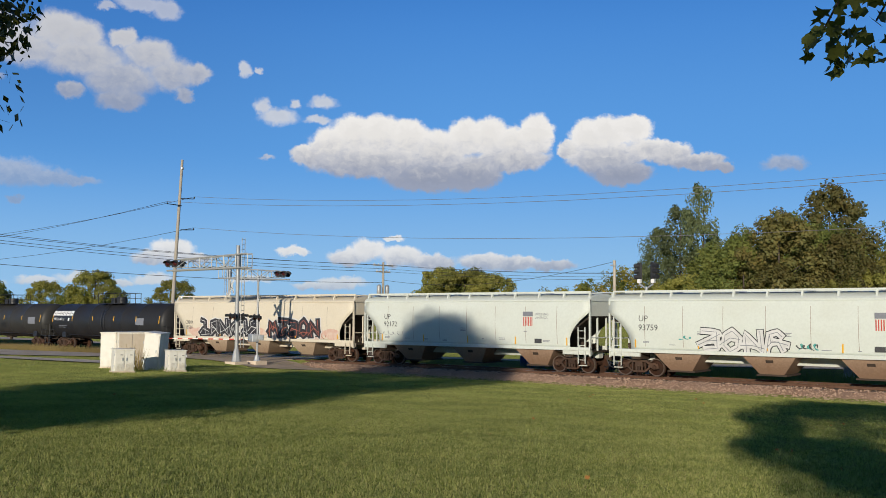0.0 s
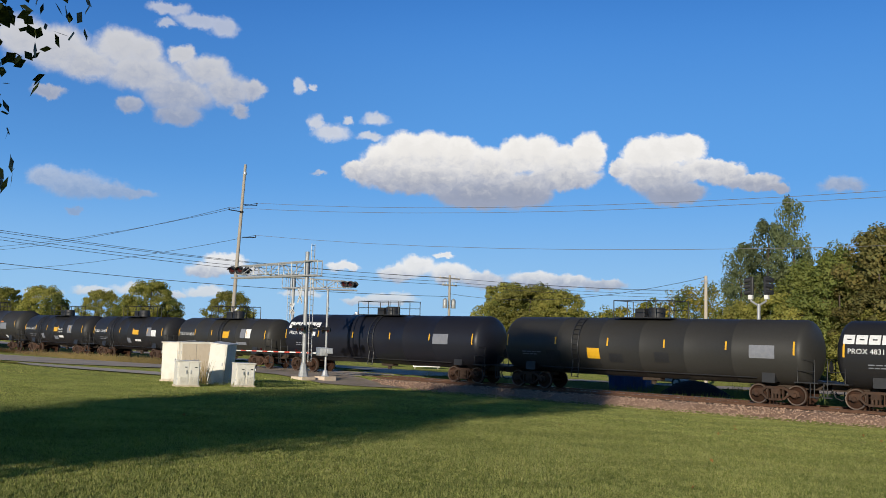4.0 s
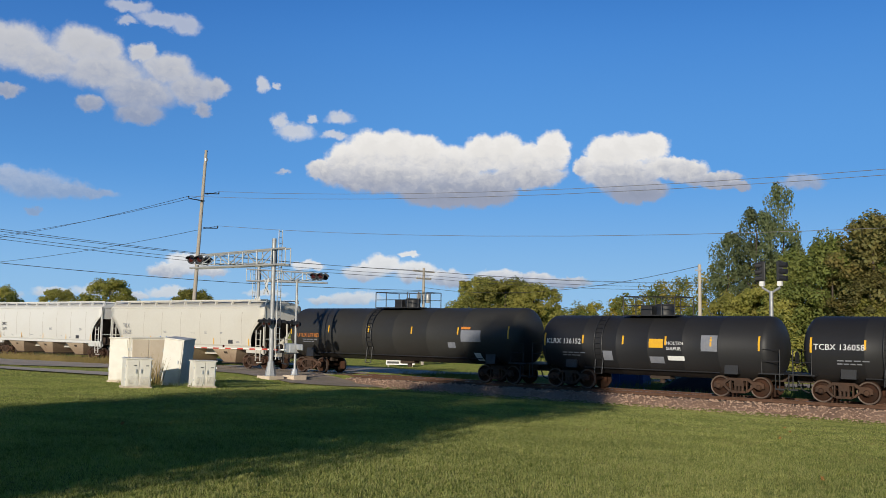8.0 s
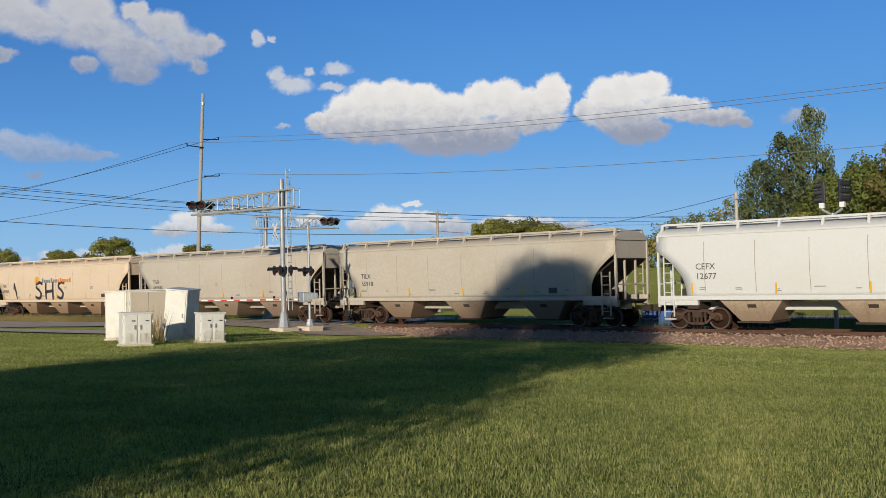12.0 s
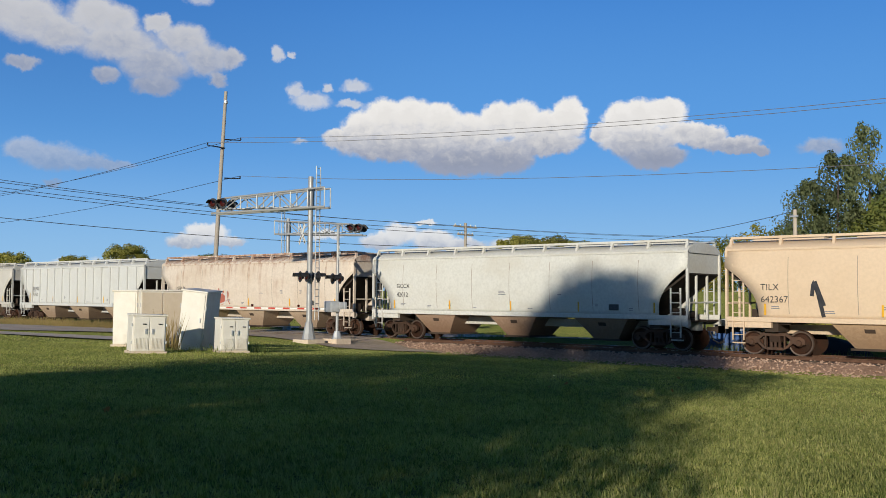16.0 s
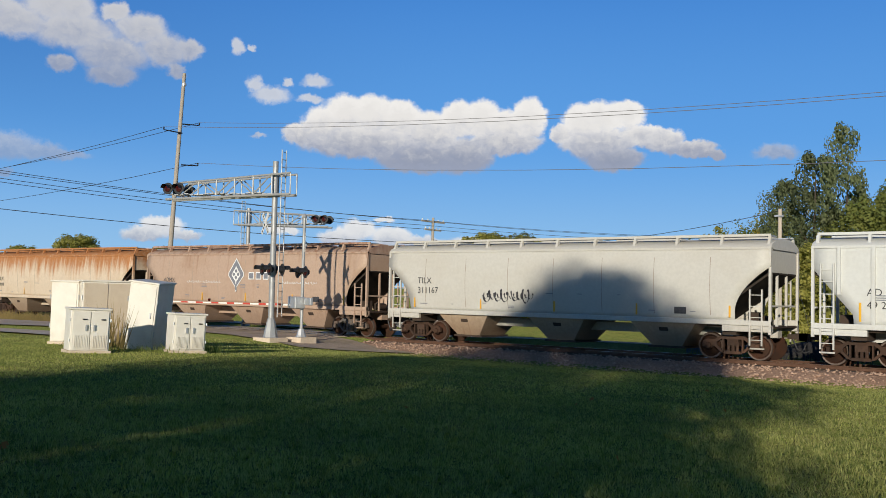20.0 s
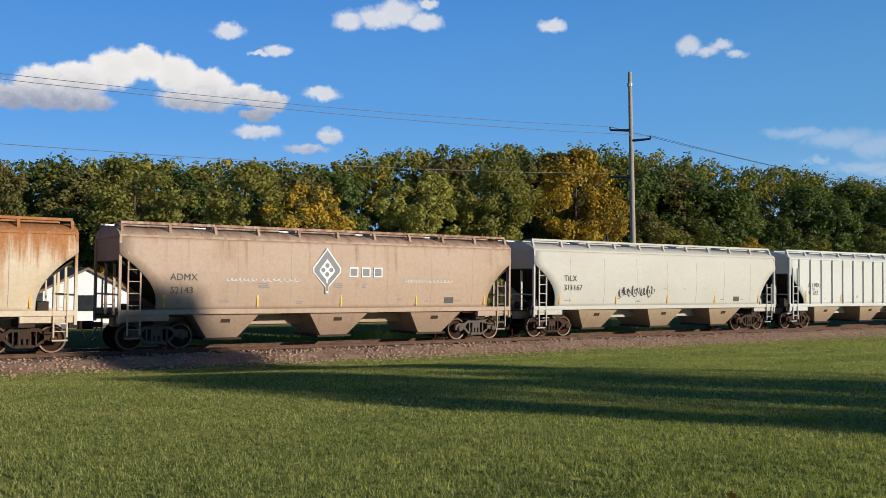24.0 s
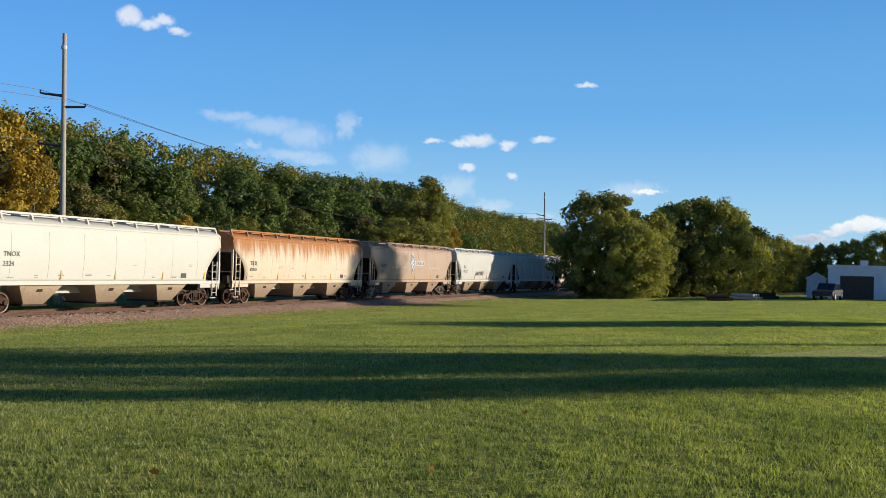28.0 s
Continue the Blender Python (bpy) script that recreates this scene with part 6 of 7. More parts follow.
def build_lines():
    a = line_pole(-55.1, 7.3, 17.3, 1.0, "tall leaning weathered power pole with three arms")
    b = line_pole(42.7, 7.3, 15.5, -0.3, "tall grey weathered power pole with three arms", (-0.72, 0.95), 0.085)
    c = line_pole(144.2, 7.3, 14.8, 0.0, "tall weathered power pole with three arms", (-0.72, 0.95), 0.085)
    for p, q in zip(a, b):
        wire(sagging(p, q, 2.1), 0.014, BRIGHT_WIRE)
    for p, q in zip(b, c):
        wire(sagging(p, q, 2.0), 0.014, WIRE)
        wire(sagging((q[0], q[1], q[2]), (244, 7.3, q[2] - 0.4), 0.9), 0.014, WIRE)
    for p in a:
        wire(sagging(p, (-153, 7.3, p[2] + 0.2), 2.1), 0.02)
    for z, y in ((8.3, 28.2), (8.3, 31.0), (7.9, 29.0), (7.6, 30.2)):
        wire(sagging((-49.9, y, z), (-66.0 + (y - 28) * 0.5, -20.0, z + 2.6), 0.7), 0.02)
        wire(sagging((-49.9, y, z), (-17.5, 52.5 + y * 0.3, z + 0.2), 0.8), 0.016)
    wire(sagging((-49.9, 29.5, 6.4), (-66.0, -20.0, 8.3), 0.7), 0.024)
    wire(sagging((-49.9, 29.5, 6.7), (-17.5, 20.5, 7.3), 1.1), 0.018)
    far = thing("transformer_pole", "service pole with a cross-arm and grey transformers", "utility pole")
    x, y, g = -49.85, 29.5, -0.8
    part("pole", Shape().tube([(x, y, g), (x, y, 8.6)], 0.17, 10, 0.12), TIMBER, far, smooth=True)
    for z, half in ((8.25, 1.6), (7.55, 1.1)):
        part("cross_arm", Shape().box(x - 0.06, x + 0.06, y - half, y + half, z - 0.07, z + 0.07), TIMBER, far)
        for k in (-0.9, -0.45, 0.45, 0.9):
            part("insulator", Shape().lathe([(0.03, z + 0.07), (0.06, z + 0.14), (0.03, z + 0.22)], 8, "z", (x, y + half * k, 0)), WHITE, far)
    for dy in (-0.65, 0.65):
        part("transformer", Shape().lathe([(0.22, 5.2), (0.24, 5.25), (0.24, 6.0), (0.20, 6.08), (0.05, 6.2)], 14, "z", (x, y + dy, 0)), PALE_STEEL, far, smooth=True)
    stub = thing("service_pole", "pale wooden service pole behind the track", "utility pole")
    part("pole", Shape().tube([(-17.5, 20.5, -0.8), (-17.5, 20.5, 7.4)], 0.15, 10, 0.11), PALE_TIMBER, stub, smooth=True)
    part("guy_wire", Shape().tube([(-17.5, 20.5, 6.6), (-15.6, 21.0, -0.7)], 0.012, 5), WIRE, stub)
    part("top_bracket", Shape().box(-17.75, -17.25, 20.3, 20.4, 6.95, 7.05), STEEL, stub)
    sig = thing("railway_signal", "silver signal mast with two black three-lamp heads", "railway signal")
    x, y = -6.2, 3.0
    part("mast", Shape().lathe([(0.10, -0.5), (0.09, 4.75)], 12, "z", (x, y, 0)), PALE_STEEL, sig, smooth=True)
    part("yoke", Shape().tube([(x - 0.42, y, 5.15), (x - 0.40, y, 4.9), (x, y, 4.65), (x + 0.40, y, 4.9), (x + 0.42, y, 5.15)], 0.06, 8), PALE_STEEL, sig)
    for k, dx in enumerate((-0.42, 0.42)):
        z0 = 5.1
        part("bracket_box", Shape().box(x + dx - 0.1, x + dx + 0.1, y - 0.1, y + 0.1, z0 - 0.12, z0 + 0.1), WHITE, sig)
        head = part("head", Shape().box(x + dx - 0.16, x + dx + 0.16, y - 0.06, y + 0.06, z0 + 0.1, z0 + 1.05), DARK, sig, edge=0.05)
        for j in range(3):
            z = z0 + 0.25 + 0.31 * j
            part("visor", Shape().tube([(x + dx, y, z), (x + dx + (0.34 if k else -0.30), y - 0.05, z - 0.03)], 0.12, 12, 0.125), DARK, head)
    part("base", Shape().box(x - 0.3, x + 0.3, y - 0.3, y + 0.3, -0.8, -0.3), CONCRETE, sig)


build_lines()


# ---- things beyond the track ----
def build_far_things():
    sign = thing("roadside_sign", "white roadside board with dark bars on two posts", "sign", pose(-48.0, 24.2, -0.75, 0, 0, 40))
    part("board", Shape().box(-1.3, 1.3, -0.03, 0.03, 0.15, 0.85), WHITE, sign)
    for x in (-1.1, 1.1):
        part("post", Shape().box(x - 0.05, x + 0.05, 0.03, 0.1, -0.2, 0.85), TIMBER, sign)
    for x0, x1, z in ((-1.2, -0.1, 0.55), (-1.2, -0.1, 0.25), (0.1, 0.9, 0.62), (0.1, 1.2, 0.44), (0.1, 1.1, 0.26)):
        part("bar", Shape().box(x0, x1, -0.038, -0.03, z, z + (0.2 if x0 < 0 else 0.1)), TEXT_DARK, sign)
    skip = thing("blue_container", "blue steel waste container beyond the rails", "container", pose(-16.0, 7.3, -0.47, 0, 0, 8))
    part("body", Shape().prism([(-1.15, 0.05), (1.15, 0.05), (1.2, 0.95), (-1.2, 0.95)], -0.7, 0.7), BLUE, skip, edge=0.02)
    part("rim", Shape().box(-1.25, 1.25, -0.75, 0.75, 0.92, 1.0), BLUE, skip)
    for x in (-0.8, -0.2, 0.4, 0.9):
        part("rib", Shape().box(x - 0.04, x + 0.04, -0.76, -0.7, 0.08, 0.92), BLUE, skip)
    heap = Shape()
    rng = random.Random(8)
    rings, sides = 7, 20
    for i in range(rings + 1):
        k = i / rings
        for j in range(sides):
            a = math.tau * j / sides
            r = (1 - k) * (1 + 0.12 * rng.uniform(-1, 1)) + 0.02
            heap.v.append((2.4 * r * math.cos(a), 1.1 * r * math.sin(a), 1.0 * math.sin(k * math.pi / 2) ** 0.9 + rng.uniform(-0.03, 0.03)))
    heap.f = [(i * sides + j, i * sides + (j + 1) % sides, (i + 1) * sides + (j + 1) % sides, (i + 1) * sides + j) for i in range(rings) for j in range(sides)]
    tagged(part("cinder_mound", heap, COAL, smooth=True, at=pose(-11.2, 6.0, -0.5)), "dark heap of cinders beside the track", "heap")
    box = thing("signal_case", "pale steel relay case beyond the rails", "cabinet", pose(3.5, 8.0, -0.45))
    part("body", Shape().box(-0.4, 0.4, -0.3, 0.3, 0.3, 1.6), PALE_STEEL, box, edge=0.02)
    part("legs", Shape().box(-0.35, -0.28, -0.2, 0.2, 0, 0.3).box(0.28, 0.35, -0.2, 0.2, 0, 0.3), STEEL, box)
    for k, (x, y, r, tall) in enumerate(((-128.6, 92, 4.2, 4.2), (-169, 92, 4.6, 4.6))):
        grain = thing("grain_bin", "silver corrugated grain bin with a cone roof", "grain bin", pose(x, y, -0.4), "grain bins")
        ringed = []
        for j in range(14):
            z = tall * j / 14
            ringed += [(r, z), (r + 0.06, z + tall / 28)]
        part("wall", Shape().lathe(ringed + [(r, tall)], 28, "z"), SILVER, grain)
        part("roof", Shape().lathe([(r + 0.15, tall), (0.5, tall + r * 0.45), (0.45, tall + r * 0.45 + 0.4), (0.05, tall + r * 0.45 + 0.5)], 28, "z"), SILVER, grain)
    shop = thing("workshop_building", "low white block workshop with brown roller doors", "building", pose(103, -38.2, ground_height(103, -38) - 0.1, 0, 0, -90))
    part("wall", Shape().box(-4.1, 14, -6, 6, 0, 3.1), RENDERWALL, shop)
    part("parapet", Shape().box(-4.2, 14.1, -6.1, 6.1, 3.0, 3.25), RENDERWALL, shop)
    for x in (-1.6, 4.4):
        door = part("door", Shape().box(x - 1.45, x + 1.45, -6.06, -6.0, 0, 2.25), BROWN_DOOR, shop)
        for j in range(5):
            part("door_panel", Shape().box(x - 1.42, x + 1.42, -6.09, -6.06, 0.04 + 0.45 * j, 0.45 + 0.45 * j), BROWN_DOOR, door)
    part("side_door", Shape().box(1.2, 1.8, -6.05, -6.0, 0.9, 1.5), GLASS, shop)
    part("lamp", Shape().box(1.4, 1.6, -6.15, -6.0, 2.3, 2.45), DARK, shop)
    part("roof_vent", Shape().box(-1.2, -0.5, -2, -1.2, 3.25, 3.8), STEEL, shop)
    shed = thing("grey_shed", "small grey shed beside the workshop", "shed", pose(106, -33.0, ground_height(106, -33) - 0.1, 0, 0, 90))
    part("wall", Shape().prism([(-0.9, 0), (0.9, 0), (0.9, 2.0), (0, 2.5), (-0.9, 2.0)], -3, 3), STEEL, shed)
    part("roof", Shape().prism([(-1.0, 1.95), (0, 2.55), (1.0, 1.95), (1.0, 2.05), (0, 2.65), (-1.0, 2.05)], -3.1, 3.1), SILVER, shed)
    def parked(at, label, paint):
        auto = thing("parked_car", label, "car", at, "parked cars")
        part("body", Shape().prism([(-2.1, 0.35), (2.1, 0.35), (2.2, 0.55), (2.15, 0.78), (1.2, 0.92), (-1.9, 0.95), (-2.15, 0.7)], -0.88, 0.88), paint, auto, edge=0.07)
        part("cabin", Shape().prism([(-1.7, 0.92), (1.0, 0.92), (0.35, 1.42), (-1.2, 1.44)], -0.74, 0.74), GLASS, auto, edge=0.06)
        part("roof", Shape().box(-1.15, 0.3, -0.72, 0.72, 1.41, 1.48), paint, auto, edge=0.03)
        for x in (2.18, -2.16):
            part("bumper", Shape().box(x - 0.06, x + 0.06, -0.8, 0.8, 0.36, 0.52), DARK, auto, edge=0.03)
        for y in (-0.62, 0.62):
            part("headlight", Shape().box(2.12, 2.2, y - 0.16, y + 0.16, 0.60, 0.74), GLASS, auto, "clear headlight")
        for x in (-1.35, 1.35):
            for y in (-0.82, 0.82):
                wheel = part("wheel", Shape().lathe([(0.32, y - 0.1), (0.34, y), (0.32, y + 0.1)], 16, "y", (x, 0, 0.34)), DARK, auto)
                part("rim", Shape().lathe([(0.2, y - 0.105), (0.2, y + 0.105)], 12, "y", (x, 0, 0.34)), SILVER, wheel)

    parked(pose(91.0, -34.1, ground_height(91.0, -34.1) + 0.02, 0, 0, 168), "dark car parked on the grass beside a workshop", DARK)
    parked(pose(-19.4, 17.5, ground_height(-19.4, 17.5) + 0.04, 0, 0, 8), "silver car parked behind the track", SILVER)
    house = thing("house", "small white house with a brown shingled roof", "house", pose(16.0, 31.5, ground_height(16.0, 31.5) - 0.1))
    part("wall", Shape().prism([(-2.6, 0), (2.6, 0), (2.6, 2.2), (0, 3.5), (-2.6, 2.2)], -3.0, 3.0), RENDERWALL, house)
    for side in (-1, 1):
        part("roof", Shape().prism([(side * 2.95, 2.0), (0, 3.52), (0, 3.68), (side * 2.95, 2.16)], -3.3, 3.3), SHINGLE, house, "brown shingled roof slope")
    part("window", Shape().box(-0.5, 0.5, -3.04, -3.0, 0.9, 1.9), GLASS, house)
    part("garage_roof", Shape().prism([(2.4, 2.3), (7.0, 2.3), (7.0, 2.15), (2.4, 2.15)], -2.6, 2.6), SHINGLE, house)
    part("garage", Shape().box(2.6, 6.8, -2.4, 2.4, 0, 2.15), BRICKRED, house, "brown-red painted wall")
    for k, (x, y, mat, label) in enumerate(((92, -27.3, PALE_TIMBER, "pale heap of cut timber"), (96, -28.6, UNDER, "dark heap of scrap"), (88, -25.2, UNDER, "dark heap of scrap"))):
        pile = thing("timber_pile" if mat is PALE_TIMBER else "scrap_pile", label, "pile", pose(x, y, ground_height(x, y), 0, 0, 70 + 20 * k))
        for j in range(6):
            part("log", Shape().tube([(-1.2 + 0.1 * j, 0.3 * (j % 3) - 0.3, 0.16 + 0.28 * (j // 3)), (1.1 + 0.07 * j, 0.3 * (j % 3) - 0.25, 0.16 + 0.28 * (j // 3))], 0.15, 8), mat, pile)


build_far_things()


# ---- trees ----
def leaf_mesh(name, centres, spread, per, size, mat, seed, droop=0.0, shape=4, flat=1.0):
    """Small leaves strewn round clump centres, each its own island."""
    rng = np.random.default_rng(seed)
    centres = np.asarray(centres, float)
    radii = np.asarray(spread, float)
    n = len(centres) * per
    way = rng.normal(size=(n, 3))
    way /= np.linalg.norm(way, axis=1)[:, None]
    far = rng.random(n) ** 0.3
    where = np.repeat(centres, per, 0) + way * (np.repeat(radii, per) * far)[:, None] * (1, 1, flat)
    normal = way + rng.normal(size=(n, 3)) * 0.45 + (0, 0, 0.25)
    normal /= np.linalg.norm(normal, axis=1)[:, None]
    u = np.cross(normal, rng.normal(size=(n, 3)) + (0, 0, -droop))
    u /= np.linalg.norm(u, axis=1)[:, None]
    v = np.cross(normal, u)
    s = size * rng.uniform(0.6, 1.25, n)[:, None]
    if shape == 4:
        outline = [(-0.5, 0.0), (0.0, -0.36), (0.55, 0.0), (0.0, 0.36)]
    else:
        outline = [(-0.5, 0.0), (-0.28, -0.3), (-0.05, -0.22), (0.12, -0.5), (0.2, -0.18), (0.6, 0.0), (0.2, 0.18), (0.12, 0.5), (-0.05, 0.22), (-0.28, 0.3)]
    k = len(outline)
    verts = np.stack([where + u * s * a + v * s * b for a, b in outline], 1).reshape(-1, 3)
    data = bpy.data.meshes.new(name)
    data.vertices.add(n * k)
    data.vertices.foreach_set("co", verts.ravel())
    data.loops.add(n * k)
    data.loops.foreach_set("vertex_index", np.arange(n * k, dtype=np.int32))
    data.polygons.add(n)
    data.polygons.foreach_set("loop_start", np.arange(0, n * k, k, dtype=np.int32))
    data.update(calc_edges=True)
    data.materials.append(mat)
    return data


def crown_clumps(seed, radius, low, high, count, lump=0.33, taper=0.8):
    """Clump centres over an uneven crown between two heights."""
    rng = random.Random(seed)
    out, sizes = [], []
    mid, half = (low + high) / 2, (high - low) / 2
    bumps = [(rng.uniform(0, math.tau), rng.uniform(-0.6, 0.9), rng.uniform(0.75, 1.2)) for _ in range(7)]
    while len(out) < count:
        a, h = rng.uniform(0, math.tau), rng.uniform(-1, 1)
        reach = math.sqrt(max(1 - abs(h) ** 2.3, 0.0)) * (1.0 - (1 - taper) * max(h, 0))
        for b, bh, f in bumps:
            near = math.cos(a - b) * 0.5 + 0.5 - abs(h - bh)
            if near > 0.55:
                reach *= f
        r = radius * reach * math.sqrt(rng.uniform(0.25, 1.0))
        size = lump * radius * rng.uniform(0.55, 1.15)
        out.append((r * math.cos(a), r * math.sin(a), mid + h * half * rng.uniform(0.86, 1.02)))
        sizes.append(size)
    return out, sizes


def limbs(low, high, radius, girth, seed, count=7):
    rng = random.Random(seed)
    shape = Shape()
    bend = rng.uniform(-0.3, 0.3)
    shape.tube([(0, 0, -0.3), (bend * 0.3, 0.1, low), (bend, 0.0, (low + high) / 2), (bend * 1.2, 0.1, high * 0.86)], girth, 9, girth * 0.25)
    for k in range(count):
        a, z = rng.uniform(0, math.tau), low + (high - low) * rng.uniform(-0.05, 0.55)
        reach = radius * rng.uniform(0.55, 0.85)
        end = (reach * math.cos(a), reach * math.sin(a), min(z + reach * rng.uniform(0.4, 0.9), high * 0.93))
        mid = (end[0] * 0.45 + bend * 0.5, end[1] * 0.45, z + (end[2] - z) * 0.35)
        shape.tube([(bend * 0.5, 0.05, z), mid, end], girth * 0.42, 6, girth * 0.08)
    return shape


def tree(label, at, leaf, seed, radius, low, high, clumps, per, size, girth=0.22, lump=0.33, taper=0.8, group="", category="tree", shape=4, flat=1.0):
    plant = thing("tree", label, category, at, group)
    part("trunk", limbs(low, high, radius, girth, seed), BARK, plant, smooth=True)
    centres, sizes = crown_clumps(seed, radius, low, high, clumps, lump, taper)
    part("crown", leaf_mesh("crown", centres, sizes, per, size, leaf, seed, 0.3, shape, flat), None, plant)
    return plant


def build_woods():
    rng = random.Random(77)
    kinds = []
    for k, (leaf, word) in enumerate(((GREEN, "dark green"), (GREEN, "deep green"), (OLIVE, "olive green"), (GREEN, "dense green"), (OLIVE, "olive"), (YELLOWING, "yellow autumn"), (RUSTY, "rust-tinged"), (BRIGHT, "yellow-green"))):
        kinds.append(tree(f"{word} woodland tree with a round crown", pose(0, 0, -60), leaf, 100 + k, 3.3, 5.2, 13.5, 72, 120, 0.33, 0.24, 0.30, 1.0, "woodland trees"))
    for k, (leaf, word) in enumerate(((BRIGHT, "yellow-green"), (BRIGHT, "olive green"))):
        kinds.append(tree(f"{word} bushy tree leafed down to the grass", pose(0, 0, -60), leaf, 130 + k, 4.2, 0.2, 9.0, 210, 100, 0.26, 0.15, 0.17, 0.95, "bushy trees"))
    kinds.append(tree("tall grey-green tree with a loose open crown", pose(0, 0, -60), GREYLEAF, 140, 2.3, 3.0, 13.5, 80, 110, 0.25, 0.2, 0.40, 1.0, "tall loose trees"))
    for k, (leaf, word) in enumerate(((OLIVE, "olive"), (RUSTY, "rust-tinged"))):
        kinds.append(tree(f"{word} broad tree with fine dense foliage", pose(0, 0, -60), leaf, 150 + k, 4.2, 1.2, 13.5, 130, 130, 0.30, 0.24, 0.23, 0.95, "broad trees"))
    first = {}
    tops = []
    for kind in kinds:
        crown = next(ob for ob in kind.children if ob.name.startswith("crown"))
        z = np.empty(len(crown.data.vertices) * 3)
        crown.data.vertices.foreach_get("co", z)
        tops.append(float(np.quantile(z[2::3], 0.98)))

    def plant(kind, x, y, high, turn, z=None, wide=1.15, true_size=False):
        """Set one tree; true_size undoes the scale that a copy takes over from the first of its kind."""
        s = high / tops[kind]
        z = ground_height(x, y) - 0.2 if z is None else z
        m = pose(x, y, z, 0, 0, turn) @ Matrix.Diagonal((s * wide * rng.uniform(0.92, 1.1), s * wide * rng.uniform(0.92, 1.1), s, 1))
        if true_size and kind in first:
            m = m @ Matrix.Diagonal((*(1 / k for k in first[kind]), 1))
        if kind not in first:
            first[kind] = m.to_scale()
            kinds[kind].matrix_basis = m
        else:
            copy_thing(kinds[kind], m)

    def top(x):
        return float(np.interp(x, (-4, 2, 14, 20, 27, 43, 51, 62, 70, 85, 95, 107, 151, 185, 230, 258, 277, 390), (11.6, 12.2, 12.7, 13.9, 14.6, 15.4, 16.6, 17.6, 19.4, 20.9, 21.9, 22.4, 22.4, 22.5, 24.0, 24.0, 21.4, 21.6)))

    spots, spreads = [], []

    def distant(x, y, high, z, wide=1.0, foot=0.52):
        """One crown of the woods too far off to be told apart."""
        radius = 3.3 * (high / 13.5) ** 0.5 * wide
        centres, sizes = crown_clumps(rng.randrange(9999), radius, high * foot, high, 40, 0.34, 1.0)
        spots.extend((x + a, y + b, z + c) for a, b, c in centres)
        spreads.extend(sizes)

    # The wood behind the track, in rows that climb the bluff.
    for row, (y, step, part_way) in enumerate(((55, 4.4, 0.58), (61, 3.8, 0.80), (67, 3.5, 0.94), (72, 3.2, 1.0), (77, 3.4, 0.99))):
        x = -2 + row * 1.3
        while x < 390:
            yy = y + rng.uniform(-1.8, 1.8) - 3.0 * smoothstep(110, 160, x)
            aim = x * 106 / (yy + 34)
            g = ground_height(x, yy)
            want = 2.5 + (top(aim) * rng.uniform(0.98, 1.06) - 2.5) * part_way * (yy + 34) / 106 - g
            yellow = (0.10, 0.10, 0.10, 0.07, 0.03)[row]
            pick = rng.random()
            kind = 5 if pick < yellow else 6 if pick < yellow + 0.07 else rng.choice((0, 1, 2, 3, 4, 7, 2, 4, 3))
            if x < 110 and pick > 0.45:
                kind = rng.choice((2, 4, 7, 2, 6, 7, 5))
            if 50 < x < 60 and row < 2:
                kind = 5
            if row > 2 or x > 230:
                distant(x, yy, max(want, 6.0), g)
            else:
                plant(kind, x, yy, max(want, 6.0), rng.uniform(0, 360), wide=1.08 * max(1.0, 13.0 / max(want, 6.0)) ** 0.6)
            x += step * (1 + x / 420) * rng.uniform(0.8, 1.2)
    # Tall loose trees and rounder ones straight behind the signal.
    for x, y, high, kind, wide in ((-22.3, 43.5, 14.6, 10, 0.72), (-19.9, 43.5, 14.8, 10, 0.72), (-25.2, 44, 11.2, 10, 0.9), (-23.5, 42, 7.0, 8, 0.9), (-18.0, 41, 10.2, 11, 1.0), (-15.0, 41, 13.4, 11, 1.0), (-17.0, 46, 15.2, 11, 0.9), (-12.0, 42, 13.0, 12, 1.05),
                                   (-11.8, 46.5, 16.4, 11, 0.9), (-8.4, 45.5, 15.0, 11, 0.9), (-13.8, 48, 16.8, 11, 0.9), (-10.0, 51, 16.4, 12, 0.8), (-6.6, 43.5, 11.0, 12, 0.9), (-4.6, 45, 9.4, 8, 1.0), (-2.4, 47, 9.2, 9, 1.0), (-11.5, 39, 8.5, 12, 1.1), (-6.0, 40, 8.0, 8, 1.1), (-20.0, 40, 7.0, 9, 1.1), (1.0, 50, 9.5, 8, 1.0)):
        plant(kind, x, y, high, rng.uniform(0, 360), wide=wide)
    # Low scrub in front of the wood.
    for k in range(30):
        x = -10 + k * 5.6 + rng.uniform(-2, 2)
        plant(rng.choice((8, 9, 9)), x, 38 + rng.uniform(-4, 4) + 8 * smoothstep(20, 50, x), rng.uniform(4.0, 6.0), rng.uniform(0, 360), z=-1.2)
    # The far hillside and the scattered trees over the crossing.
    for k in range(60):
        x = -130 + k * 2.0
        y = 150 + rng.uniform(-6, 6)
        distant(x, y, 8.5 + 11.0 * smoothstep(-112, -40, x) * rng.uniform(0.95, 1.03), -0.6 + 2.0 * smoothstep(-105, -60, x), 1.3, 0.02)
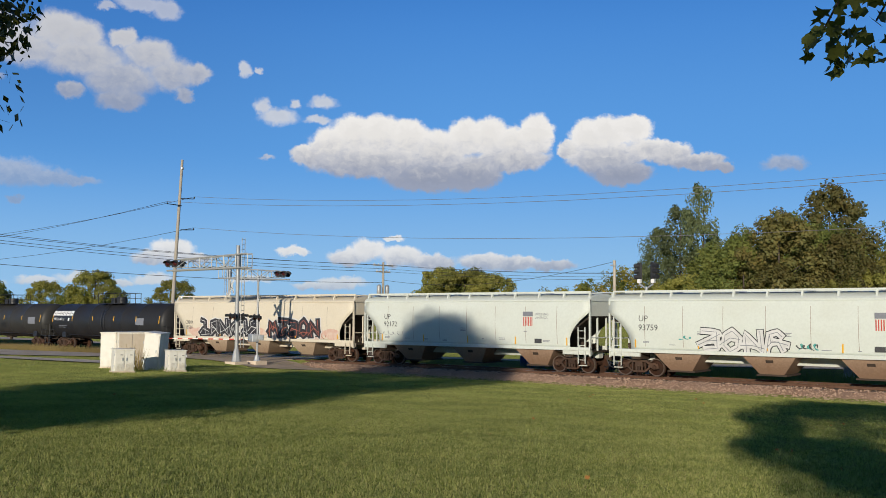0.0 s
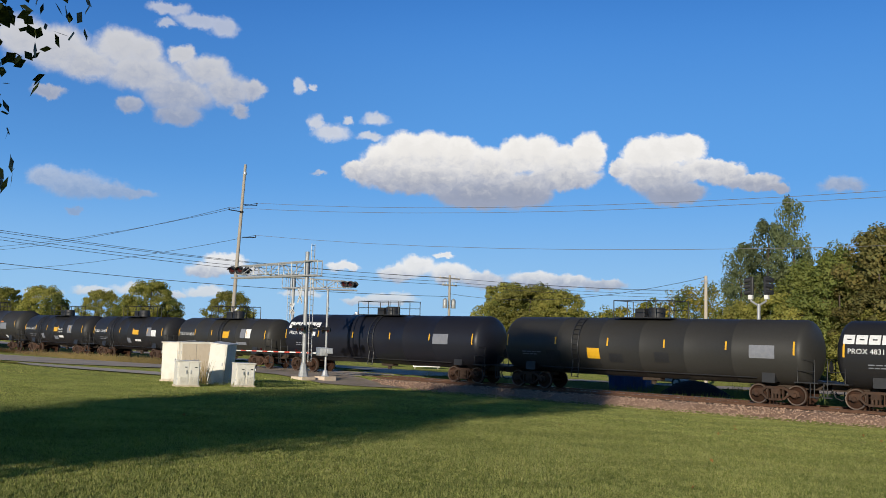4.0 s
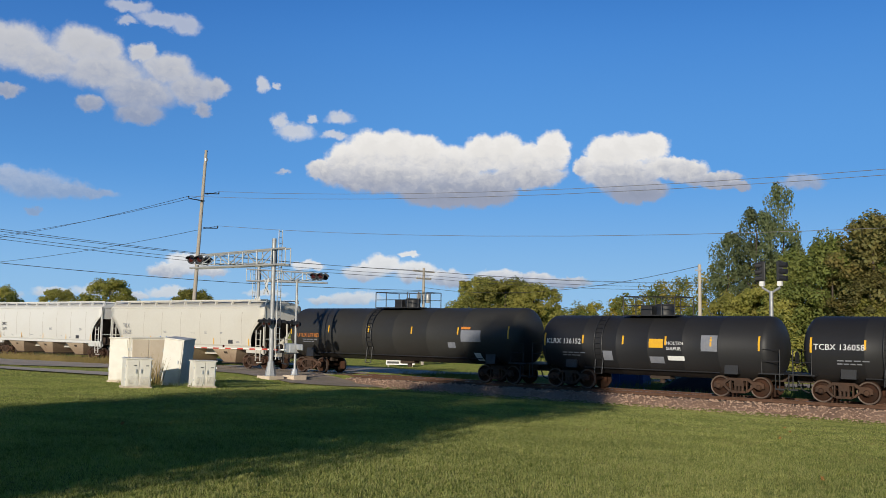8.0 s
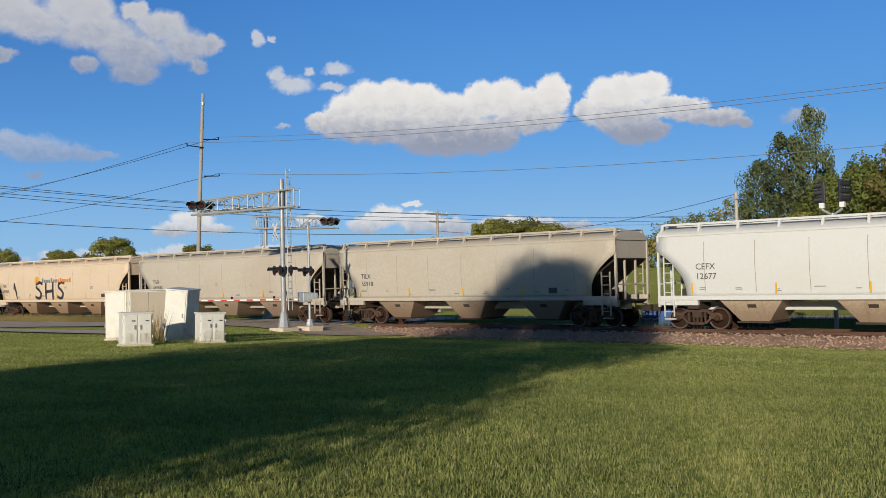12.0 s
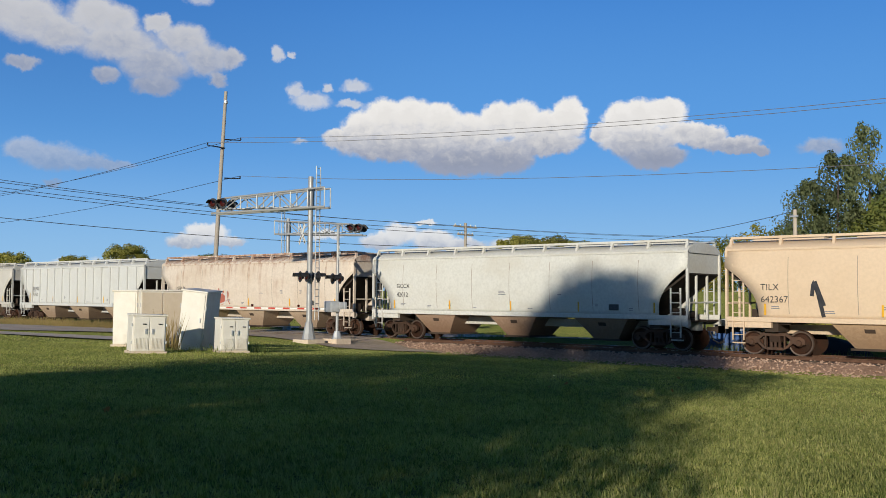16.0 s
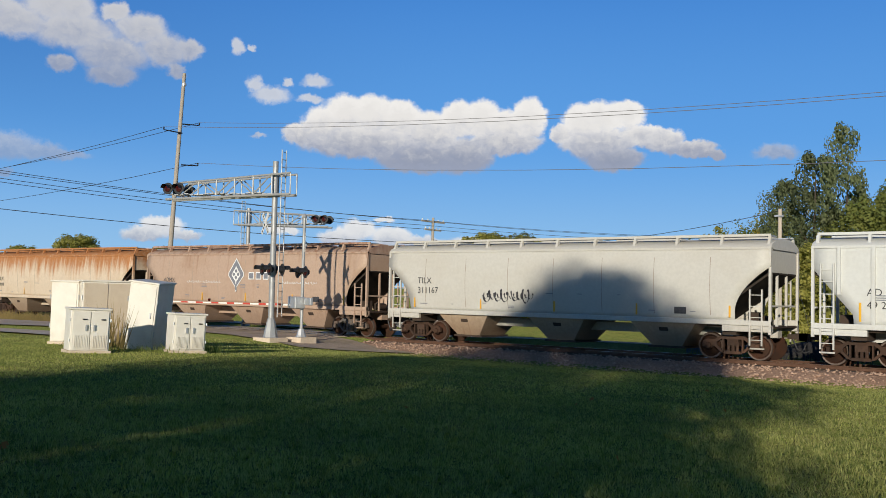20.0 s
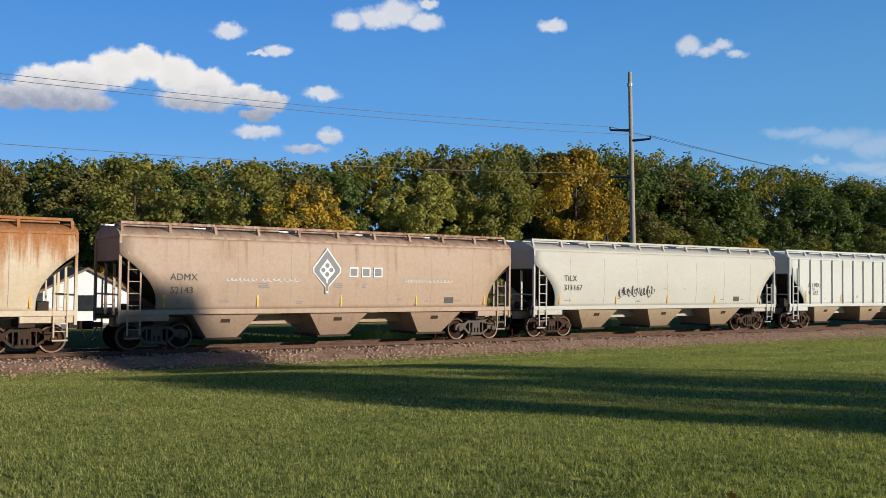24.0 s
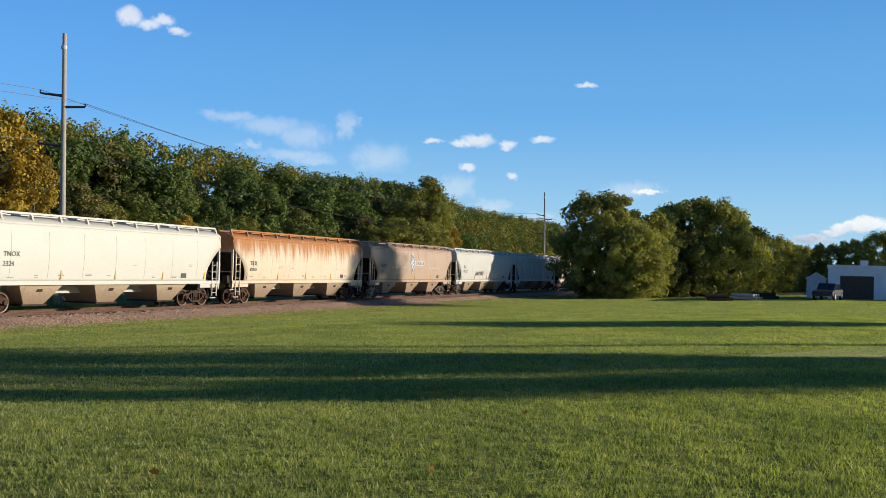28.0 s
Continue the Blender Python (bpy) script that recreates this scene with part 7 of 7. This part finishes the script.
    for x, y, high, kind in ((-62.5, 57, 10.8, 11), (-60.0, 60, 11.8, 11), (-57.5, 58, 10.4, 11), (-65.5, 60, 9.0, 9), (-55.5, 57, 8.0, 9), (-59, 56, 8.4, 9),
                             (-205, 60, 9.0, 11), (-196, 62, 9.8, 11), (-214, 58, 8.6, 9), (-172, 66, 9.8, 11), (-163, 70, 9.4, 11), (-180, 64, 8.0, 9), (-190, 80, 10.6, 5), (-185, 82, 10.0, 5), (-167, 68, 9.6, 9), (-201, 61, 8.8, 9),
                             (-225, 60, 8.5, 9), (-240, 58, 9.0, 11), (-258, 56, 9.5, 11), (-150, 76, 8.0, 9), (-236, 80, 8.0, 5)):
        plant(kind, x, y, high * (1.15 if x < -140 else 1.0), rng.uniform(0, 360), z=-0.6, wide=1.2 if kind > 8 else 1.75)
    # The bushy trees where the lawn meets the track to the east, and the wood behind the workshop.
    for x, y, high, kind in ((84.6, -16.4, 9.7, 8), (88.2, -18.2, 9.9, 8), (86.2, -14.8, 9.4, 9), (84.0, -18.3, 6.5, 9), (92.0, -20.9, 8.4, 8), (95.0, -23.0, 9.2, 9), (94.0, -20.6, 8.8, 9), (98.5, -24.4, 8.6, 9), (100.5, -25.6, 7.6, 8), (90.5, -20.3, 5.0, 8),
                             (104, -26.2, 7.0, 9), (108, -27.2, 6.5, 8), (113, -28.0, 6.4, 9), (118, -28.8, 6.2, 8), (124, -29.6, 6.0, 9), (131, -30.6, 5.8, 9), (139, -31.8, 5.6, 9), (97, -25.2, 5.0, 8)):
        x, y, high = 1.22 * x, -34 + 1.22 * (y + 34), 1.16 * high
        plant(kind, x, y, high, rng.uniform(0, 360), z=ground_height(x, y) - 0.5, wide=1.02)
    for k in range(20):
        plant(rng.choice((8, 9)), 150 + rng.uniform(-6, 10) + 5 * k * 0.3, -34 - k * 3.6, rng.uniform(7.5, 9.0), rng.uniform(0, 360), wide=1.0)
    # Golden and olive trees that stand out before the wood.
    for x, y, peak, kind, wide in ((79.3, 51.5, 18.4, 5, 0.85), (83.0, 50.0, 14.0, 5, 0.8), (67.0, 52.0, 16.0, 7, 0.9), (108.5, 48.5, 8.8, 5, 0.8), (57.0, 51.0, 14.0, 7, 0.9), (40.9, 49.0, 11.8, 5, 1.0), (41.0, 49.0, 12.2, 6, 0.9),
                                   (36.0, 50.0, 13.2, 7, 0.9), (25.0, 49.0, 12.6, 7, 0.9), (14.0, 49.0, 11.6, 6, 0.9), (185.0, 46.0, 21.2, 7, 0.9), (191.0, 46.5, 18.5, 7, 0.9), (202.0, 47.0, 13.0, 5, 0.9), (176.0, 45.0, 12.0, 8, 1.2), (167.0, 45.0, 10.0, 8, 1.3)):
        plant(kind, x, y, peak - ground_height(x, y), rng.uniform(0, 360), wide=wide * 1.2, true_size=True)
    tagged(new("far_woods", leaf_mesh("far_woods", spots, spreads, 34, 0.50, MIXED, 91, 0.3)), "dense mixed green and yellowing woods on the far slope", "woods", kind="stuff")


def build_near_trees():
    tree("tall dark leafy shade tree on the lawn", pose(0.2, -44.7, ground_height(0, -44) - 0.05, 0, 0, 100), MAPLE, 301, 6.2, 0.6, 11.9, 330, 330, 0.17, 0.34, 0.19, 0.68)
    low = tree("spreading maple with low branches behind the lawn", pose(25.8, -52.2, ground_height(25, -52) - 0.1), MAPLE, 305, 4.1, 3.4, 8.5, 150, 190, 0.19, 0.25, 0.19, 0.95)
    # A drooping branch of the maple, leaf by leaf.
    rng = random.Random(12)
    twigs, spots = Shape(), []
    for k in range(9):
        start = Vector((20.8, -48.4, 6.0))
        end = Vector((17.1 + 0.18 * k, -43.08 + rng.uniform(-0.28, 0.22), 4.28 + 0.09 * rng.uniform(-1, 1) + 0.028 * k))
        mid = start.lerp(end, 0.6) + Vector((0.3, 0, 0.75))
        twigs.tube([start, mid, end], 0.02, 5, 0.004)
        for j in range(4):
            spots.append(tuple(mid.lerp(end, 0.75 + 0.25 * j / 3) + Vector((rng.uniform(-0.05, 0.05), rng.uniform(-0.06, 0.06), -0.05))))
    part("branch", twigs, BARK, low, at=low.matrix_basis.inverted())
    part("branch_leaves", leaf_mesh("branch_leaves", spots, [0.12] * len(spots), 22, 0.07, MAPLE, 44, 1.5, 10), None, low, at=low.matrix_basis.inverted())
    # Trees behind the viewer whose shade lies on the lawn and the train.
    back = [(39.5, -70, 2.4, 12.5, 17.2, 41), (98.5, -78, 4.8, 17.0, 23.0, 43), (55.5, -78, 2.6, 10.6, 13.4, 45), (131, -60, 6.0, 3.0, 18.0, 47), (143, -60, 6.0, 3.0, 18.0, 49), (156, -60, 6.0, 3.0, 18.0, 51)]
    for x, y, r, lo, hi, seed in back:
        tree("tall leafy tree behind the lawn", pose(x, y, ground_height(x, y) - 0.1), GREEN, seed, r, lo, hi, 70, 110, 0.42, 0.3, 0.3, 0.8, "trees behind the lawn")


build_woods()
build_near_trees()


# ---- weeds and grass ----
def blades(name, spots, tall, wide, mat, seed, label, category, lean=0.35):
    """Grass blades, each a tapered strip of its own, higher and lower by tufts."""
    rng = np.random.default_rng(seed)
    spots = np.asarray(spots, float)
    n = len(spots)
    a = rng.uniform(0, math.tau, n)
    h = tall * rng.uniform(0.45, 1.15, n)
    h *= 0.8 + 0.3 * np.sin(spots[:, 0] * 9.1 + 3 * np.sin(spots[:, 1] * 3.7)) * np.sin(spots[:, 1] * 11.7 + 2 * np.sin(spots[:, 0] * 4.3))
    way = np.stack([np.cos(a), np.sin(a), 0 * a], 1)
    side = np.stack([-np.sin(a), np.cos(a), 0 * a], 1) * (wide * rng.uniform(0.6, 1.2, n))[:, None]
    up = np.stack([0 * h, 0 * h, h], 1)
    bow = way * (h * lean * rng.uniform(0.2, 1.4, n))[:, None]
    verts = np.stack([spots - side, spots + side, spots + up + bow], 1).reshape(-1, 3)
    data = bpy.data.meshes.new(name)
    data.vertices.add(n * 3)
    data.vertices.foreach_set("co", verts.ravel())
    data.loops.add(n * 3)
    data.loops.foreach_set("vertex_index", np.arange(n * 3, dtype=np.int32))
    data.polygons.add(n)
    data.polygons.foreach_set("loop_start", np.arange(0, n * 3, 3, dtype=np.int32))
    data.update(calc_edges=True)
    data.materials.append(mat)
    ob = new(name, data)
    return tagged(ob, label, category, kind="stuff")


GRID_X, GRID_Y = np.arange(-130, 131, 1.0), np.arange(-60, 12.1, 0.5)
GRID_Z = np.array([[ground_height(x, y) + 0.03 * noise.noise((x * 0.11, y * 0.11, 3.0)) for x in GRID_X] for y in GRID_Y])


def lie(x, y):
    """Ground heights for many points at once."""
    fx, fy = np.clip(x - GRID_X[0], 0, len(GRID_X) - 1.001), np.clip((y - GRID_Y[0]) * 2, 0, len(GRID_Y) - 1.001)
    i, j = fx.astype(int), fy.astype(int)
    a, b = fx - i, fy - j
    return (GRID_Z[j, i] * (1 - a) + GRID_Z[j, i + 1] * a) * (1 - b) + (GRID_Z[j + 1, i] * (1 - a) + GRID_Z[j + 1, i + 1] * a) * b


def strewn(count, x0, x1, y0, y1, seed, keep=None, sink=0.01):
    rng = np.random.default_rng(seed)
    x, y = rng.uniform(x0, x1, count), rng.uniform(y0, y1, count)
    if keep is not None:
        some = keep(x, y) > rng.random(count)
        x, y = x[some], y[some]
    return np.stack([x, y, lie(x, y) - sink], 1)


def off_path(x, y):
    """How far a point lies from the line that the walker takes over the lawn."""
    a, b = np.array((18.0, -46.7)), np.array((0.0, -34.0))
    way = b - a
    k = np.clip(((x - a[0]) * way[0] + (y - a[1]) * way[1]) / (way @ way), 0, 1)
    return np.hypot(x - a[0] - k * way[0], y - a[1] - k * way[1])


def paved(x, y):
    return (x < -30) & (y > -17.5)


def build_stones():
    """Loose ballast stones on the near shoulder and between the ties."""
    rng = np.random.default_rng(21)
    n = 15000
    x, y = rng.uniform(-62, 75, n), rng.uniform(-3.55, -0.9, n)
    far = rng.random(n) < 0.12
    y = np.where(far, rng.uniform(-4.6, -3.3, n), y)
    z = np.interp(y, (-3.4, -2.0, -1.45, 0), (-0.55, -0.2, -0.17, -0.17)) + rng.uniform(-0.02, 0.03, n)
    z = np.where(y < -3.2, np.maximum(z, lie(x, y)), z)
    some = ~((x < -31) & (x > -46)) | (rng.random(n) < 0.4)
    x, y, z = x[some], y[some], z[some]
    n = len(x)
    size = rng.uniform(0.025, 0.075, n)
    base = np.array([(1, 0, 0), (0, 1, 0), (-1, 0, 0), (0, -1, 0), (0, 0, 0.8), (0, 0, -0.8)])
    shape = base[None] * size[:, None, None] * rng.uniform(0.6, 1.3, (n, 6, 1))
    a = rng.uniform(0, math.tau, n)
    c, d = np.cos(a)[:, None], np.sin(a)[:, None]
    shape = np.stack([shape[..., 0] * c - shape[..., 1] * d, shape[..., 0] * d + shape[..., 1] * c, shape[..., 2]], -1)
    verts = (shape + np.stack([x, y, z], 1)[:, None]).reshape(-1, 3)
    tri = np.array([(0, 1, 4), (1, 2, 4), (2, 3, 4), (3, 0, 4), (1, 0, 5), (2, 1, 5), (3, 2, 5), (0, 3, 5)])
    loops = ((np.arange(n) * 6)[:, None, None] + tri).astype(np.int32).ravel()
    data = bpy.data.meshes.new("loose_stones")
    data.vertices.add(n * 6)
    data.vertices.foreach_set("co", verts.ravel())
    data.loops.add(n * 24)
    data.loops.foreach_set("vertex_index", loops)
    data.polygons.add(n * 8)
    data.polygons.foreach_set("loop_start", np.arange(0, n * 24, 3, dtype=np.int32))
    data.update(calc_edges=True)
    data.materials.append(STONE)
    tagged(new("loose_stones", data), "loose pinkish grey ballast stones along the track", "stones", kind="stuff")


def build_grass():
    blades("dry_weeds", strewn(24000, -125, -44.5, -6.6, -3.2, 5), 0.62, 0.016, DRY, 5, "tall dry straw-coloured weeds beside the track", "weeds", 0.5)
    blades("far_weeds", strewn(16000, -30, 60, 3.6, 8.0, 6), 0.75, 0.02, WEED, 6, "rank green weeds behind the rails", "weeds", 0.5)
    blades("cabinet_weeds", strewn(700, -23.6, -19.6, -20.2, -17.6, 7), 0.42, 0.012, WEED, 7, "dark weeds round the equipment cabinets", "weeds", 0.7)
    blades("tall_weeds", strewn(150, -22.6, -21.6, -20.2, -19.4, 8), 1.25, 0.024, DRY, 8, "tall dry weeds before the tan cabinet", "weeds", 0.45)
    def ahead(x, y):
        return y > np.where(x < 0, -39.6 - 0.45 * x, -39.0 - 0.72 * x)

    blades("grass", strewn(2500000, -14, 20, -48, -18, 9, lambda x, y: ahead(x, y) * (off_path(x, y) < 15) * np.clip(1.35 - off_path(x, y) / 12.5, 0.16, 1.0)), 0.066, 0.0085, GRASSBLADE, 9, "short mown grass blades on the lawn", "grass", 0.75)
    blades("grass_beyond", strewn(1300000, -34, 48, -48, -4.2, 10, lambda x, y: ahead(x, y) * (off_path(x, y) >= 13) * (off_path(x, y) < 32) * ~paved(x, y)), 0.062, 0.014, GRASSBLADE, 10, "short mown grass blades on the lawn", "grass", 0.8)
    blades("grass_distant", strewn(420000, -60, 110, -48, -4.0, 11, lambda x, y: ahead(x, y) * (off_path(x, y) >= 31) * ~paved(x, y)), 0.07, 0.026, GRASSBLADE, 11, "short mown grass on the far lawn", "grass", 0.8)


def build_fallen():
    """A few fallen leaves on the lawn."""
    spots = strewn(45, -8, 24, -36, -14, 31, lambda x, y: (off_path(x, y) > 2.2) * 1.0, sink=-0.035)
    tagged(new("fallen_leaves", leaf_mesh("fallen_leaves", spots, [0.02] * len(spots), 1, 0.085, FALLEN, 32, 0.0, 10)), "scattered orange-brown fallen leaves on the lawn", "leaves", kind="stuff")


build_grass()
build_stones()
build_fallen()


def motions():
    """The train runs through, one piece with all its cars."""
    for car, mid in TRAIN:
        walk(car, [(t, pose(mid + s, 0, 0)) for t, s in RUN])


motions()
